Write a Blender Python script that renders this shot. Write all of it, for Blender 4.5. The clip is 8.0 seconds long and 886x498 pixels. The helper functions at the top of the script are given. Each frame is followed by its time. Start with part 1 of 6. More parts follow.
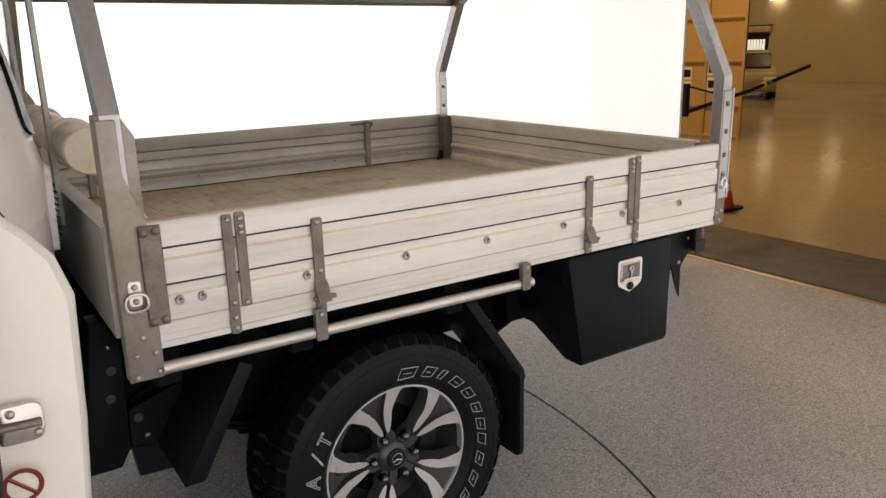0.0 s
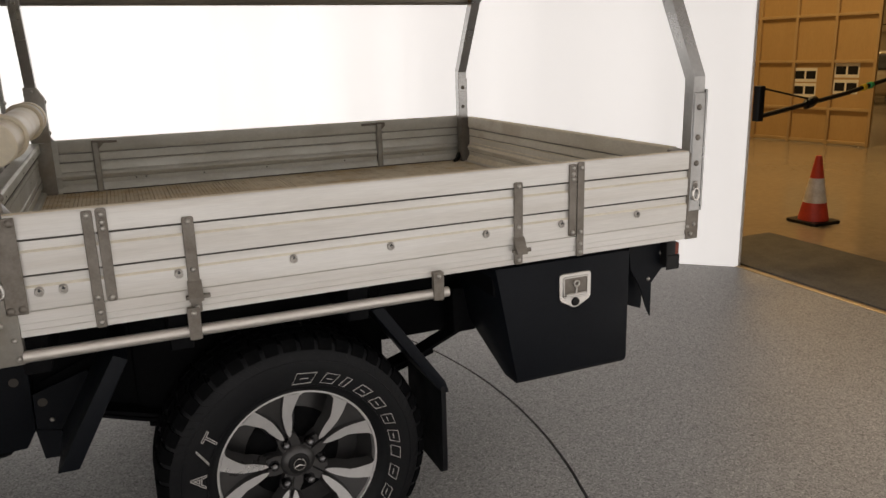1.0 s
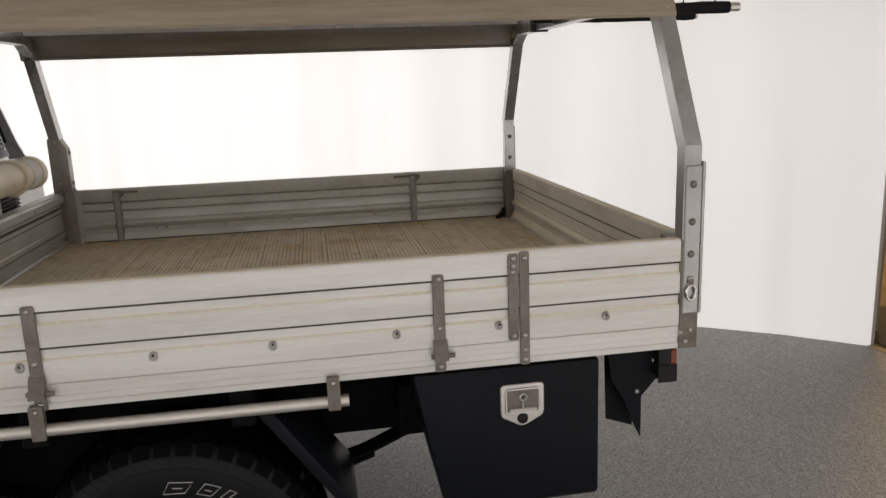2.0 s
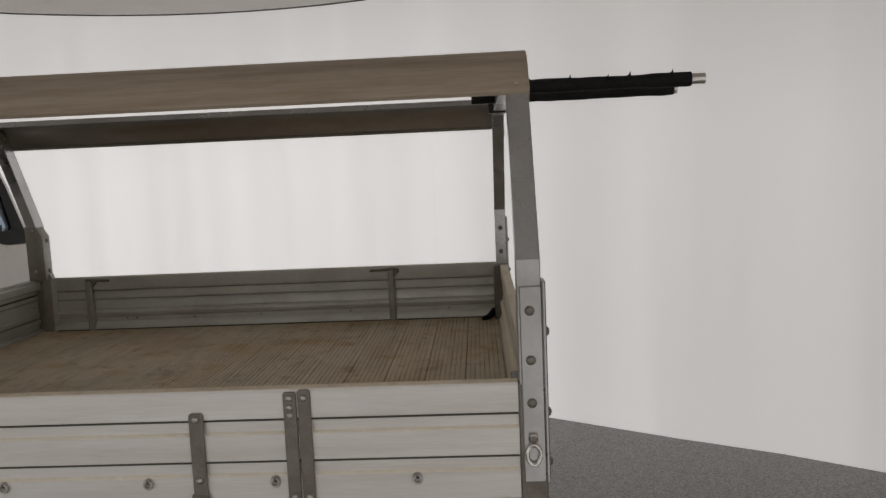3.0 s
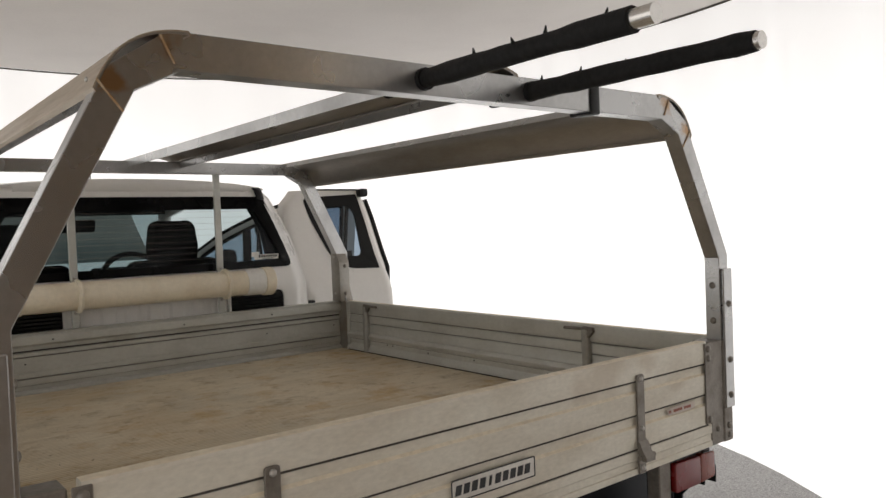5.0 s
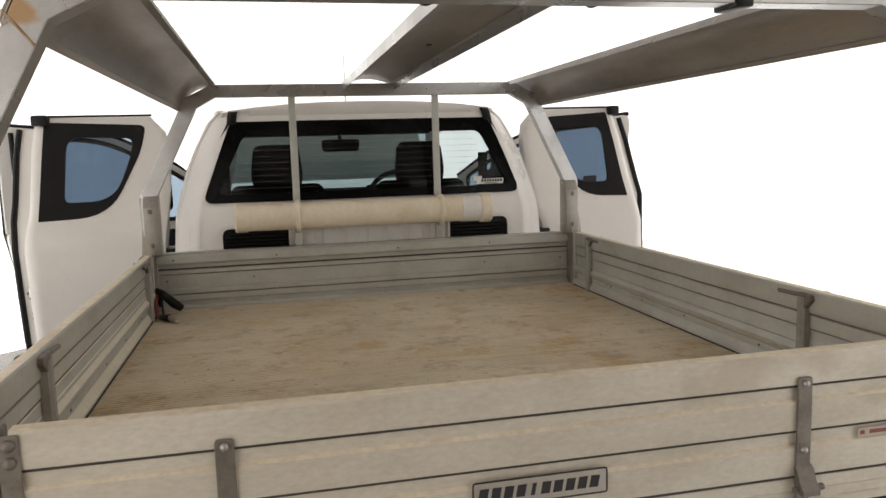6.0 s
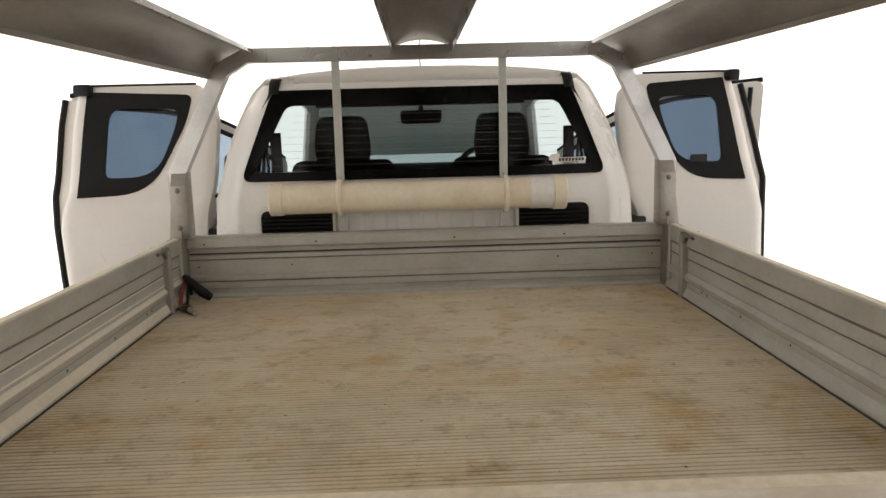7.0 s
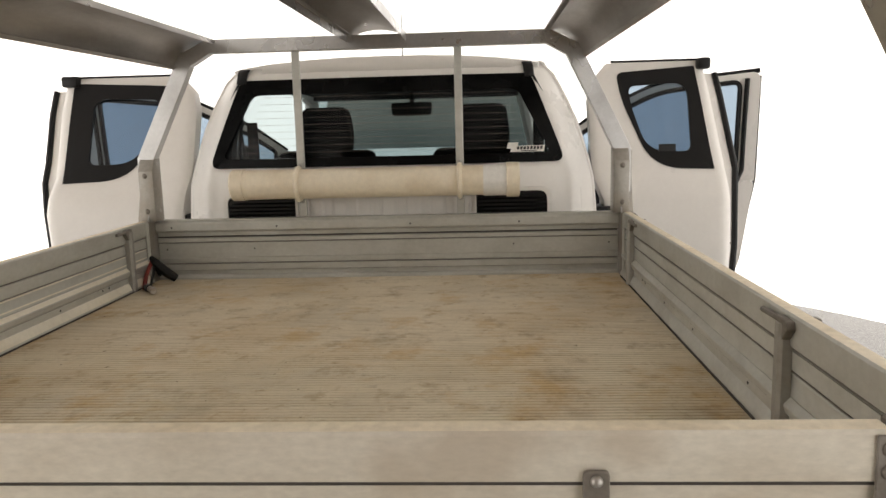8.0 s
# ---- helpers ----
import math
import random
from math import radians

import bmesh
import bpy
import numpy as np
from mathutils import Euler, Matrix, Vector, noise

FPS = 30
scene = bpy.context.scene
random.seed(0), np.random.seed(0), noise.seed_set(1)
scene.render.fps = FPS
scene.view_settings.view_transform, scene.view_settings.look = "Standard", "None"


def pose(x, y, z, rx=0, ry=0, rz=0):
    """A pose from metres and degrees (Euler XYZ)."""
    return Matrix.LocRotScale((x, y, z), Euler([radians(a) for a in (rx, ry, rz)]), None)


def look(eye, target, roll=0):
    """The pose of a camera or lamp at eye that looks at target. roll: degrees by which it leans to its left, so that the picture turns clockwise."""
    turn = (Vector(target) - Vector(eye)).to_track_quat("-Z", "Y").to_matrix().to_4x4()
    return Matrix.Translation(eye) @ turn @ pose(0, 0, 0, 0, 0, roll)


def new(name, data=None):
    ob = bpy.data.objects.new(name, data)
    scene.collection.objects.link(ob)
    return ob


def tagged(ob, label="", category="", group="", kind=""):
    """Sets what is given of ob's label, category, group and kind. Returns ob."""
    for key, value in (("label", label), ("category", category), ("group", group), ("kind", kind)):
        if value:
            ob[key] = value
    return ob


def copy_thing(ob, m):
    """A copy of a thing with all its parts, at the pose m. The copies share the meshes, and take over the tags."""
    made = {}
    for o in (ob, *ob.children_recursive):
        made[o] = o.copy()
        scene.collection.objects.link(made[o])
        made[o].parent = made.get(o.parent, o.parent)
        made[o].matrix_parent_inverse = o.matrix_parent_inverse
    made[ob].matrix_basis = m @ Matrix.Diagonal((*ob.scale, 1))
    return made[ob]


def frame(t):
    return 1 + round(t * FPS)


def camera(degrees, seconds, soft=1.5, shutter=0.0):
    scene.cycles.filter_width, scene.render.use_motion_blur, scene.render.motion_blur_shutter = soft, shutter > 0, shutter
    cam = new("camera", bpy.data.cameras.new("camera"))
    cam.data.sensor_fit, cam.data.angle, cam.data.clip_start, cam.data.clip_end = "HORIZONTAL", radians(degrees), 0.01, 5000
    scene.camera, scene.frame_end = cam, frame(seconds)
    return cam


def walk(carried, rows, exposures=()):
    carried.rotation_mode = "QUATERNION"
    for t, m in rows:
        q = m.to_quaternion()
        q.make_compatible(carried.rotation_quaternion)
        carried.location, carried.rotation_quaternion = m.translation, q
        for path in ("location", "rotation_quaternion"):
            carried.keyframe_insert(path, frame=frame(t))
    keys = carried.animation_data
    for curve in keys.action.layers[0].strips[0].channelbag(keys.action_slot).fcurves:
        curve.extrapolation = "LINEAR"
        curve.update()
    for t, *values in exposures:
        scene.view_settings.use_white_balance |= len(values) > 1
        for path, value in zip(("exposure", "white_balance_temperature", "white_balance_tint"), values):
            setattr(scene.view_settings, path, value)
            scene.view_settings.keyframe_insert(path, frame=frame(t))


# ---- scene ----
cam = camera(60.6, 8.0)
PATH = [
    (0, (-2.31, -2.565, 1.542), (-1.245, -0.952, 1.028), -1.4),
    (0.5, (-2.038, -2.74, 1.503), (-1.115, -1.039, 0.998), -1.5),
    (1, (-1.714, -2.796, 1.519), (-0.956, -1.015, 1.017), -1.6),
    (1.2, (-1.567, -2.756, 1.53), (-0.885, -0.946, 1.023), -1.7),
    (2.3, (-0.696, -2.557, 1.606), (-0.5, -0.603, 1.227), -2.2),
    (2.5, (-0.533, -2.488, 1.593), (-0.409, -0.521, 1.252), -2.3),
    (3, (-0.11, -2.292, 1.603), (-0.208, -0.307, 1.387), -2.5),
    (3.5, (0.374, -2.064, 1.599), (-0.084, -0.118, 1.525), -2.8),
    (4, (0.745, -1.732, 1.566), (-0.149, 0.057, 1.561), -2.7),
    (4.2, (0.872, -1.599, 1.565), (-0.153, 0.118, 1.58), -2.6),
    (5.3, (1.159, -0.842, 1.525), (-0.557, 0.179, 1.396), -2.1),
    (5.5, (1.143, -0.719, 1.542), (-0.657, 0.135, 1.364), -2.0),
    (6, (1.117, -0.408, 1.562), (-0.819, 0.026, 1.305), -1.7),
    (6.5, (0.911, -0.176, 1.555), (-1.062, -0.039, 1.262), -1.6),
    (7, (0.705, -0.024, 1.565), (-1.268, 0.035, 1.242), -1.5),
    (7.5, (0.663, 0.08, 1.562), (-1.309, 0.097, 1.232), -1.5),
    (8, (0.758, 0.369, 1.512), (-1.213, 0.262, 1.194), -1.5),
]
EXPOSURES = [(0.0, 0.34, 6850, 14), (0.5, 0.18, 6900, 15), (1.0, -0.02, 6750, 12), (2.5, -0.31, 6600, 11), (3.0, -0.70, 6550, 11), (3.5, -0.98, 6500, 11), (4.0, -0.46, 6450, 10), (5.5, 0.30, 6600, 10), (6.0, 0.56, 6650, 10), (6.5, 0.56, 6700, 10), (7.0, 0.68, 6800, 10), (7.5, 0.80, 6800, 10), (8.0, 0.81, 6800, 10)]
walk(cam, [(t, look(eye, target, roll)) for t, eye, target, roll in PATH], EXPOSURES)

# ---- world, light and exposure ----
world = bpy.data.worlds.new("world")
scene.world = world
world.use_nodes = True
world.node_tree.nodes["Background"].inputs[0].default_value = (0.9, 0.95, 1.0, 1)
world.node_tree.nodes["Background"].inputs[1].default_value = 0.02


def lamp(name, m, size, power, colour):
    d = bpy.data.lights.new(name, "AREA")
    d.shape, d.size, d.size_y, d.energy, d.color = "RECTANGLE", size[0], size[1], power, colour
    ob = new(name, d)
    ob.matrix_world = m
    return ob


# high-bay lamps of the warehouse beyond the opening
for lx, ly in ((5.0, 4.5), (8.5, 8.0), (8.5, 13.0), (14.0, 11.5), (14.0, 16.0), (20.0, 10.5), (20.5, 15.5)):
    lamp("high_bay_light", pose(lx, ly, 6.3), (1.2, 1.2), 255.0 if lx < 6 else 78.0, (1.0, 0.69, 0.32))


# ---- materials ----
def mat(name, base, rough=0.5, metal=0.0, dirt=None, dirt_amount=0.5, scale=6.0, stretch=(1, 1, 1), grain=0.06, grain_scale=60.0,
        bump=0.0, bump_scale=200.0, rough_var=0.1, island=0.0, coat=0.0, spec=0.5):
    """Principled material: base colour, broad stains of a second colour, fine grain, roughness variation and relief."""
    m = bpy.data.materials.new(name)
    m.use_nodes = True
    nt = m.node_tree
    N, L = nt.nodes, nt.links
    p = N["Principled BSDF"]
    p.inputs["Metallic"].default_value = metal
    p.inputs["Coat Weight"].default_value = coat
    p.inputs["Specular IOR Level"].default_value = spec
    tc = N.new("ShaderNodeTexCoord")
    mp = N.new("ShaderNodeMapping")
    mp.inputs["Scale"].default_value = stretch
    L.new(tc.outputs["Object"], mp.inputs["Vector"])

    def noise_node(s, detail=4.0):
        n = N.new("ShaderNodeTexNoise")
        n.inputs["Scale"].default_value, n.inputs["Detail"].default_value = s, detail
        n.inputs["Roughness"].default_value = 0.6
        L.new(mp.outputs[0], n.inputs["Vector"])
        return n

    broad, fine = noise_node(scale), noise_node(grain_scale, 3.0)
    mix = N.new("ShaderNodeMix")
    mix.data_type = "RGBA"
    d = dirt or tuple(c * 0.8 for c in base)
    mix.inputs["A"].default_value, mix.inputs["B"].default_value = (*base, 1), (*d, 1)
    ramp = N.new("ShaderNodeMapRange")
    ramp.inputs["From Min"].default_value, ramp.inputs["From Max"].default_value = 0.42, 0.72
    ramp.inputs["To Max"].default_value = dirt_amount
    L.new(broad.outputs["Fac"], ramp.inputs["Value"])
    L.new(ramp.outputs["Result"], mix.inputs["Factor"])
    hsv = N.new("ShaderNodeHueSaturation")
    g = N.new("ShaderNodeMapRange")
    g.inputs["From Min"].default_value, g.inputs["From Max"].default_value = 0.3, 0.7
    g.inputs["To Min"].default_value, g.inputs["To Max"].default_value = 1 - grain, 1 + grain
    L.new(fine.outputs["Fac"], g.inputs["Value"])
    L.new(mix.outputs["Result"], hsv.inputs["Color"])
    if island:
        info = N.new("ShaderNodeObjectInfo")
        ir = N.new("ShaderNodeMapRange")
        ir.inputs["To Min"].default_value, ir.inputs["To Max"].default_value = 1 - island, 1 + island
        L.new(info.outputs["Random"], ir.inputs["Value"])
        mul = N.new("ShaderNodeMath")
        mul.operation = "MULTIPLY"
        L.new(g.outputs["Result"], mul.inputs[0])
        L.new(ir.outputs["Result"], mul.inputs[1])
        L.new(mul.outputs[0], hsv.inputs["Value"])
    else:
        L.new(g.outputs["Result"], hsv.inputs["Value"])
    L.new(hsv.outputs["Color"], p.inputs["Base Color"])
    r = N.new("ShaderNodeMapRange")
    r.inputs["From Min"].default_value, r.inputs["From Max"].default_value = 0.3, 0.7
    r.inputs["To Min"].default_value, r.inputs["To Max"].default_value = max(rough - rough_var, 0.02), min(rough + rough_var, 1)
    L.new(broad.outputs["Fac"], r.inputs["Value"])
    L.new(r.outputs["Result"], p.inputs["Roughness"])
    if bump:
        b = N.new("ShaderNodeBump")
        b.inputs["Strength"].default_value, b.inputs["Distance"].default_value = bump, 0.002
        bn = noise_node(bump_scale, 2.0)
        L.new(bn.outputs["Fac"], b.inputs["Height"])
        L.new(b.outputs["Normal"], p.inputs["Normal"])
    return m


def glass_mat(name, tint, gloss=1.0):
    """Thin pane: lets tinted light straight through, with a Fresnel reflection on top."""
    m = bpy.data.materials.new(name)
    m.use_nodes = True
    nt = m.node_tree
    N, L = nt.nodes, nt.links
    N.remove(N["Principled BSDF"])
    clear, shine, mix, fres = N.new("ShaderNodeBsdfTransparent"), N.new("ShaderNodeBsdfGlossy"), N.new("ShaderNodeMixShader"), N.new("ShaderNodeLayerWeight")
    clear.inputs["Color"].default_value = (*tint, 1)
    shine.inputs["Roughness"].default_value = 0.02
    shine.inputs["Color"].default_value = (gloss, gloss, gloss, 1)
    fres.inputs["Blend"].default_value = 0.5
    steep, share = N.new("ShaderNodeMath"), N.new("ShaderNodeMath")
    steep.operation, share.operation = "POWER", "MULTIPLY_ADD"
    steep.inputs[1].default_value = 5.0
    share.inputs[1].default_value, share.inputs[2].default_value = 0.955, 0.045
    L.new(fres.outputs["Facing"], steep.inputs[0])
    L.new(steep.outputs[0], share.inputs[0])
    L.new(share.outputs[0], mix.inputs[0])
    L.new(clear.outputs[0], mix.inputs[1])
    L.new(shine.outputs[0], mix.inputs[2])
    L.new(mix.outputs[0], N["Material Output"].inputs["Surface"])
    return m


def fabric_wall_mat(name, strength, colour):
    """Stretch fabric lit from behind by upright lamp strips: glows, with faint upright bands, weaker towards the opening and its top."""
    m = bpy.data.materials.new(name)
    m.use_nodes = True
    nt = m.node_tree
    N, L = nt.nodes, nt.links
    p = N["Principled BSDF"]
    p.inputs["Base Color"].default_value = (0.72, 0.70, 0.68, 1)
    p.inputs["Roughness"].default_value = 0.75
    tc = N.new("ShaderNodeTexCoord")
    mp = N.new("ShaderNodeMapping")
    mp.inputs["Scale"].default_value = (1, 1, 0.05)
    L.new(tc.outputs["Object"], mp.inputs["Vector"])
    n = N.new("ShaderNodeTexNoise")
    n.inputs["Scale"].default_value, n.inputs["Detail"].default_value = 3.4, 4.0
    L.new(mp.outputs[0], n.inputs["Vector"])
    r = N.new("ShaderNodeMapRange")
    r.inputs["From Min"].default_value, r.inputs["From Max"].default_value = 0.3, 0.7
    r.inputs["To Min"].default_value, r.inputs["To Max"].default_value = strength * 0.91, strength * 1.07
    L.new(n.outputs["Fac"], r.inputs["Value"])
    sep = N.new("ShaderNodeSeparateXYZ")
    L.new(tc.outputs["Object"], sep.inputs[0])
    fall = N.new("ShaderNodeMapRange")
    fall.interpolation_type = "SMOOTHSTEP"
    fall.inputs["From Min"].default_value, fall.inputs["From Max"].default_value = -1.6, 2.3
    fall.inputs["To Min"].default_value, fall.inputs["To Max"].default_value = 1.0, 0.65
    L.new(sep.outputs["X"], fall.inputs["Value"])
    high = N.new("ShaderNodeMapRange")
    high.interpolation_type = "SMOOTHSTEP"
    high.inputs["From Min"].default_value, high.inputs["From Max"].default_value = 1.5, 3.0
    high.inputs["To Min"].default_value, high.inputs["To Max"].default_value = 1.06, 0.66
    L.new(sep.outputs["Z"], high.inputs["Value"])
    both = N.new("ShaderNodeMath")
    both.operation = "MULTIPLY"
    L.new(fall.outputs["Result"], both.inputs[0])
    L.new(high.outputs["Result"], both.inputs[1])
    mul = N.new("ShaderNodeMath")
    mul.operation = "MULTIPLY"
    L.new(r.outputs["Result"], mul.inputs[0])
    L.new(both.outputs[0], mul.inputs[1])
    p.inputs["Emission Color"].default_value = (*colour, 1)
    L.new(mul.outputs[0], p.inputs["Emission Strength"])
    return m


def speckle_mat(name, colours, scale, rough):
    """Epoxy with flakes: every small cell has one of several greys."""
    m = bpy.data.materials.new(name)
    m.use_nodes = True
    nt = m.node_tree
    N, L = nt.nodes, nt.links
    p = N["Principled BSDF"]
    tc = N.new("ShaderNodeTexCoord")
    v = N.new("ShaderNodeTexVoronoi")
    v.inputs["Scale"].default_value = scale
    L.new(tc.outputs["Object"], v.inputs["Vector"])
    sep = N.new("ShaderNodeSeparateColor")
    L.new(v.outputs["Color"], sep.inputs[0])
    ramp = N.new("ShaderNodeValToRGB")
    ramp.color_ramp.interpolation = "CONSTANT"
    els = ramp.color_ramp.elements
    els[0].color = (*colours[0][1], 1)
    els[0].position = 0.0
    els[1].color = (*colours[1][1], 1)
    els[1].position = colours[1][0]
    for pos, c in colours[2:]:
        e = els.new(pos)
        e.color = (*c, 1)
    L.new(sep.outputs[0], ramp.inputs[0])
    n = N.new("ShaderNodeTexNoise")
    n.inputs["Scale"].default_value, n.inputs["Detail"].default_value = 1.3, 5.0
    L.new(tc.outputs["Object"], n.inputs["Vector"])
    hsv = N.new("ShaderNodeHueSaturation")
    mr = N.new("ShaderNodeMapRange")
    mr.inputs["To Min"].default_value, mr.inputs["To Max"].default_value = 0.82, 1.18
    L.new(n.outputs["Fac"], mr.inputs["Value"])
    L.new(mr.outputs["Result"], hsv.inputs["Value"])
    L.new(ramp.outputs[0], hsv.inputs["Color"])
    L.new(hsv.outputs["Color"], p.inputs["Base Color"])
    rr = N.new("ShaderNodeMapRange")
    rr.inputs["To Min"].default_value, rr.inputs["To Max"].default_value = rough - 0.1, rough + 0.1
    L.new(n.outputs["Fac"], rr.inputs["Value"])
    L.new(rr.outputs["Result"], p.inputs["Roughness"])
    b = N.new("ShaderNodeBump")
    p.inputs["Specular IOR Level"].default_value = 0.3
    b.inputs["Strength"].default_value, b.inputs["Distance"].default_value = 0.25, 0.002
    L.new(sep.outputs[1], b.inputs["Height"])
    L.new(b.outputs["Normal"], p.inputs["Normal"])
    return m


RIB = 0.1235 / 8


def deck_mat(name, base_colour, rough, streak, amount):
    """Worn ribbed aluminium under dust: broad yellow and grey stains, and streaks that keep to single ribs."""
    m = mat(name, base_colour, rough, 0.05, dirt=tuple(c * k for c, k in zip(base_colour, (0.80, 0.76, 0.68))), scale=2.3, grain=0.05, grain_scale=90, island=0.03, dirt_amount=0.6, spec=0.18)
    nt = m.node_tree
    N, L = nt.nodes, nt.links
    p = N["Principled BSDF"]
    tc, sep = N.new("ShaderNodeTexCoord"), N.new("ShaderNodeSeparateXYZ")
    L.new(tc.outputs["Object"], sep.inputs[0])

    def op(kind, a, c=0.0):
        q = N.new("ShaderNodeMath")
        q.operation = kind
        for k, v in enumerate((a, c)):
            if isinstance(v, (int, float)):
                q.inputs[k].default_value = v
            else:
                L.new(v, q.inputs[k])
        return q.outputs[0]

    rib = op("FLOOR", op("DIVIDE", op("ADD", sep.outputs["X"], 0.046), RIB))

    def place(stretch):
        """Plain coordinates, or the rib's number with the way along it."""
        if stretch is None:
            return tc.outputs["Object"]
        c = N.new("ShaderNodeCombineXYZ")
        L.new(op("MULTIPLY", rib, stretch[0]), c.inputs[0])
        L.new(op("MULTIPLY", sep.outputs["Y"], stretch[1]), c.inputs[1])
        return c.outputs[0]

    def layer(src, scale, stretch, lo, hi, colour, amount, detail=6.0):
        n = N.new("ShaderNodeTexNoise")
        n.inputs["Scale"].default_value, n.inputs["Detail"].default_value, n.inputs["Roughness"].default_value = scale, detail, 0.65
        L.new(place(stretch), n.inputs["Vector"])
        r = N.new("ShaderNodeMapRange")
        r.inputs["From Min"].default_value, r.inputs["From Max"].default_value, r.inputs["To Max"].default_value = lo, hi, amount
        L.new(n.outputs["Fac"], r.inputs["Value"])
        x = N.new("ShaderNodeMix")
        x.data_type = "RGBA"
        x.inputs["B"].default_value = (*colour, 1)
        L.new(r.outputs["Result"], x.inputs["Factor"])
        L.new(src, x.inputs["A"])
        return x.outputs["Result"]

    c = layer(p.inputs["Base Color"].links[0].from_socket, 1.7, None, 0.46, 0.70, (0.46, 0.325, 0.165), 0.62)
    c = layer(c, 5.5, None, 0.53, 0.68, (0.47, 0.30, 0.115), 0.62)
    c = layer(c, 16.0, None, 0.56, 0.68, (0.29, 0.195, 0.095), 0.48)
    c = layer(c, 2.4, None, 0.52, 0.70, (0.43, 0.41, 0.35), 0.45)
    c = layer(c, 1.0, (0.37, 1.6), 0.50, 0.68, (0.70, 0.63, 0.50), 0.20, 3.0)
    c = layer(c, 1.0, (0.53, 2.1), 0.49, 0.62, streak, amount, 4.0)
    c = layer(c, 1.0, (1.7, 7.0), 0.63, 0.72, (0.16, 0.12, 0.075), 0.38, 4.0)
    c = layer(c, 7.0, None, 0.58, 0.71, (0.25, 0.185, 0.11), 0.55)
    c = layer(c, 48.0, None, 0.675, 0.71, (0.08, 0.06, 0.04), 0.85)
    c = layer(c, 3.1, None, 0.60, 0.74, (0.20, 0.155, 0.095), 0.55)
    c = layer(c, 13.0, None, 0.735, 0.75, (0.82, 0.80, 0.74), 0.9)
    L.new(c, p.inputs["Base Color"])
    return m


M_WALL = fabric_wall_mat("backlit_fabric", 0.81, (1.0, 0.99, 0.985))
M_CEIL = mat("ceiling_fabric", (0.74, 0.70, 0.665), 0.8, grain=0.02, scale=1.5, dirt_amount=0.3)
M_FLOOR = speckle_mat("speckled_epoxy", ((0.0, (0.17, 0.165, 0.158)), (0.10, (0.26, 0.254, 0.245)), (0.40, (0.335, 0.326, 0.315)), (0.80, (0.41, 0.40, 0.387)), (0.96, (0.52, 0.505, 0.49))), 185.0, 0.5)
M_CONC = mat("polished_concrete", (0.33, 0.27, 0.195), 0.15, dirt=(0.24, 0.195, 0.135), scale=0.7, grain=0.08, grain_scale=14, rough_var=0.06)
M_MAT = mat("rubber_mat", (0.085, 0.078, 0.07), 0.85, grain=0.25, grain_scale=90, bump=0.4, bump_scale=150)
M_BRASS = mat("brass_strip", (0.45, 0.36, 0.24), 0.4, 0.8)
M_PLASTER = mat("warehouse_wall", (0.47, 0.395, 0.28), 0.85, scale=0.6, grain=0.04, grain_scale=10)
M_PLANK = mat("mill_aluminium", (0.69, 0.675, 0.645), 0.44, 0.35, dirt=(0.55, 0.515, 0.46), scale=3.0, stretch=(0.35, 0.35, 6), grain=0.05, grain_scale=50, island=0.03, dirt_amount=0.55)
M_PLANKIN = mat("mill_aluminium_grey", (0.53, 0.53, 0.49), 0.45, 0.4, dirt=(0.36, 0.34, 0.29), scale=5.0, stretch=(1, 1, 1.5), grain=0.05, grain_scale=60, island=0.04, dirt_amount=0.45, rough_var=0.08)
M_HOOP = mat("brushed_aluminium", (0.46, 0.46, 0.455), 0.29, 0.9, dirt=(0.27, 0.262, 0.252), scale=3.5, stretch=(1, 1, 1), grain=0.05, grain_scale=80, rough_var=0.06, dirt_amount=0.7)
M_HOOPR = mat("brushed_aluminium_stained", (0.46, 0.46, 0.455), 0.29, 0.9, dirt=(0.27, 0.262, 0.252), scale=3.5, stretch=(1, 1, 1), grain=0.05, grain_scale=80, rough_var=0.06, dirt_amount=0.7)
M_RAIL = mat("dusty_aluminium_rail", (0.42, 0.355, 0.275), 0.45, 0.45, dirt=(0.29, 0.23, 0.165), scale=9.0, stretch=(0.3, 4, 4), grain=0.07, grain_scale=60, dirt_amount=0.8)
M_DECK = deck_mat("worn_ribbed_deck", (0.64, 0.565, 0.43), 0.70, (0.32, 0.245, 0.15), 0.17)


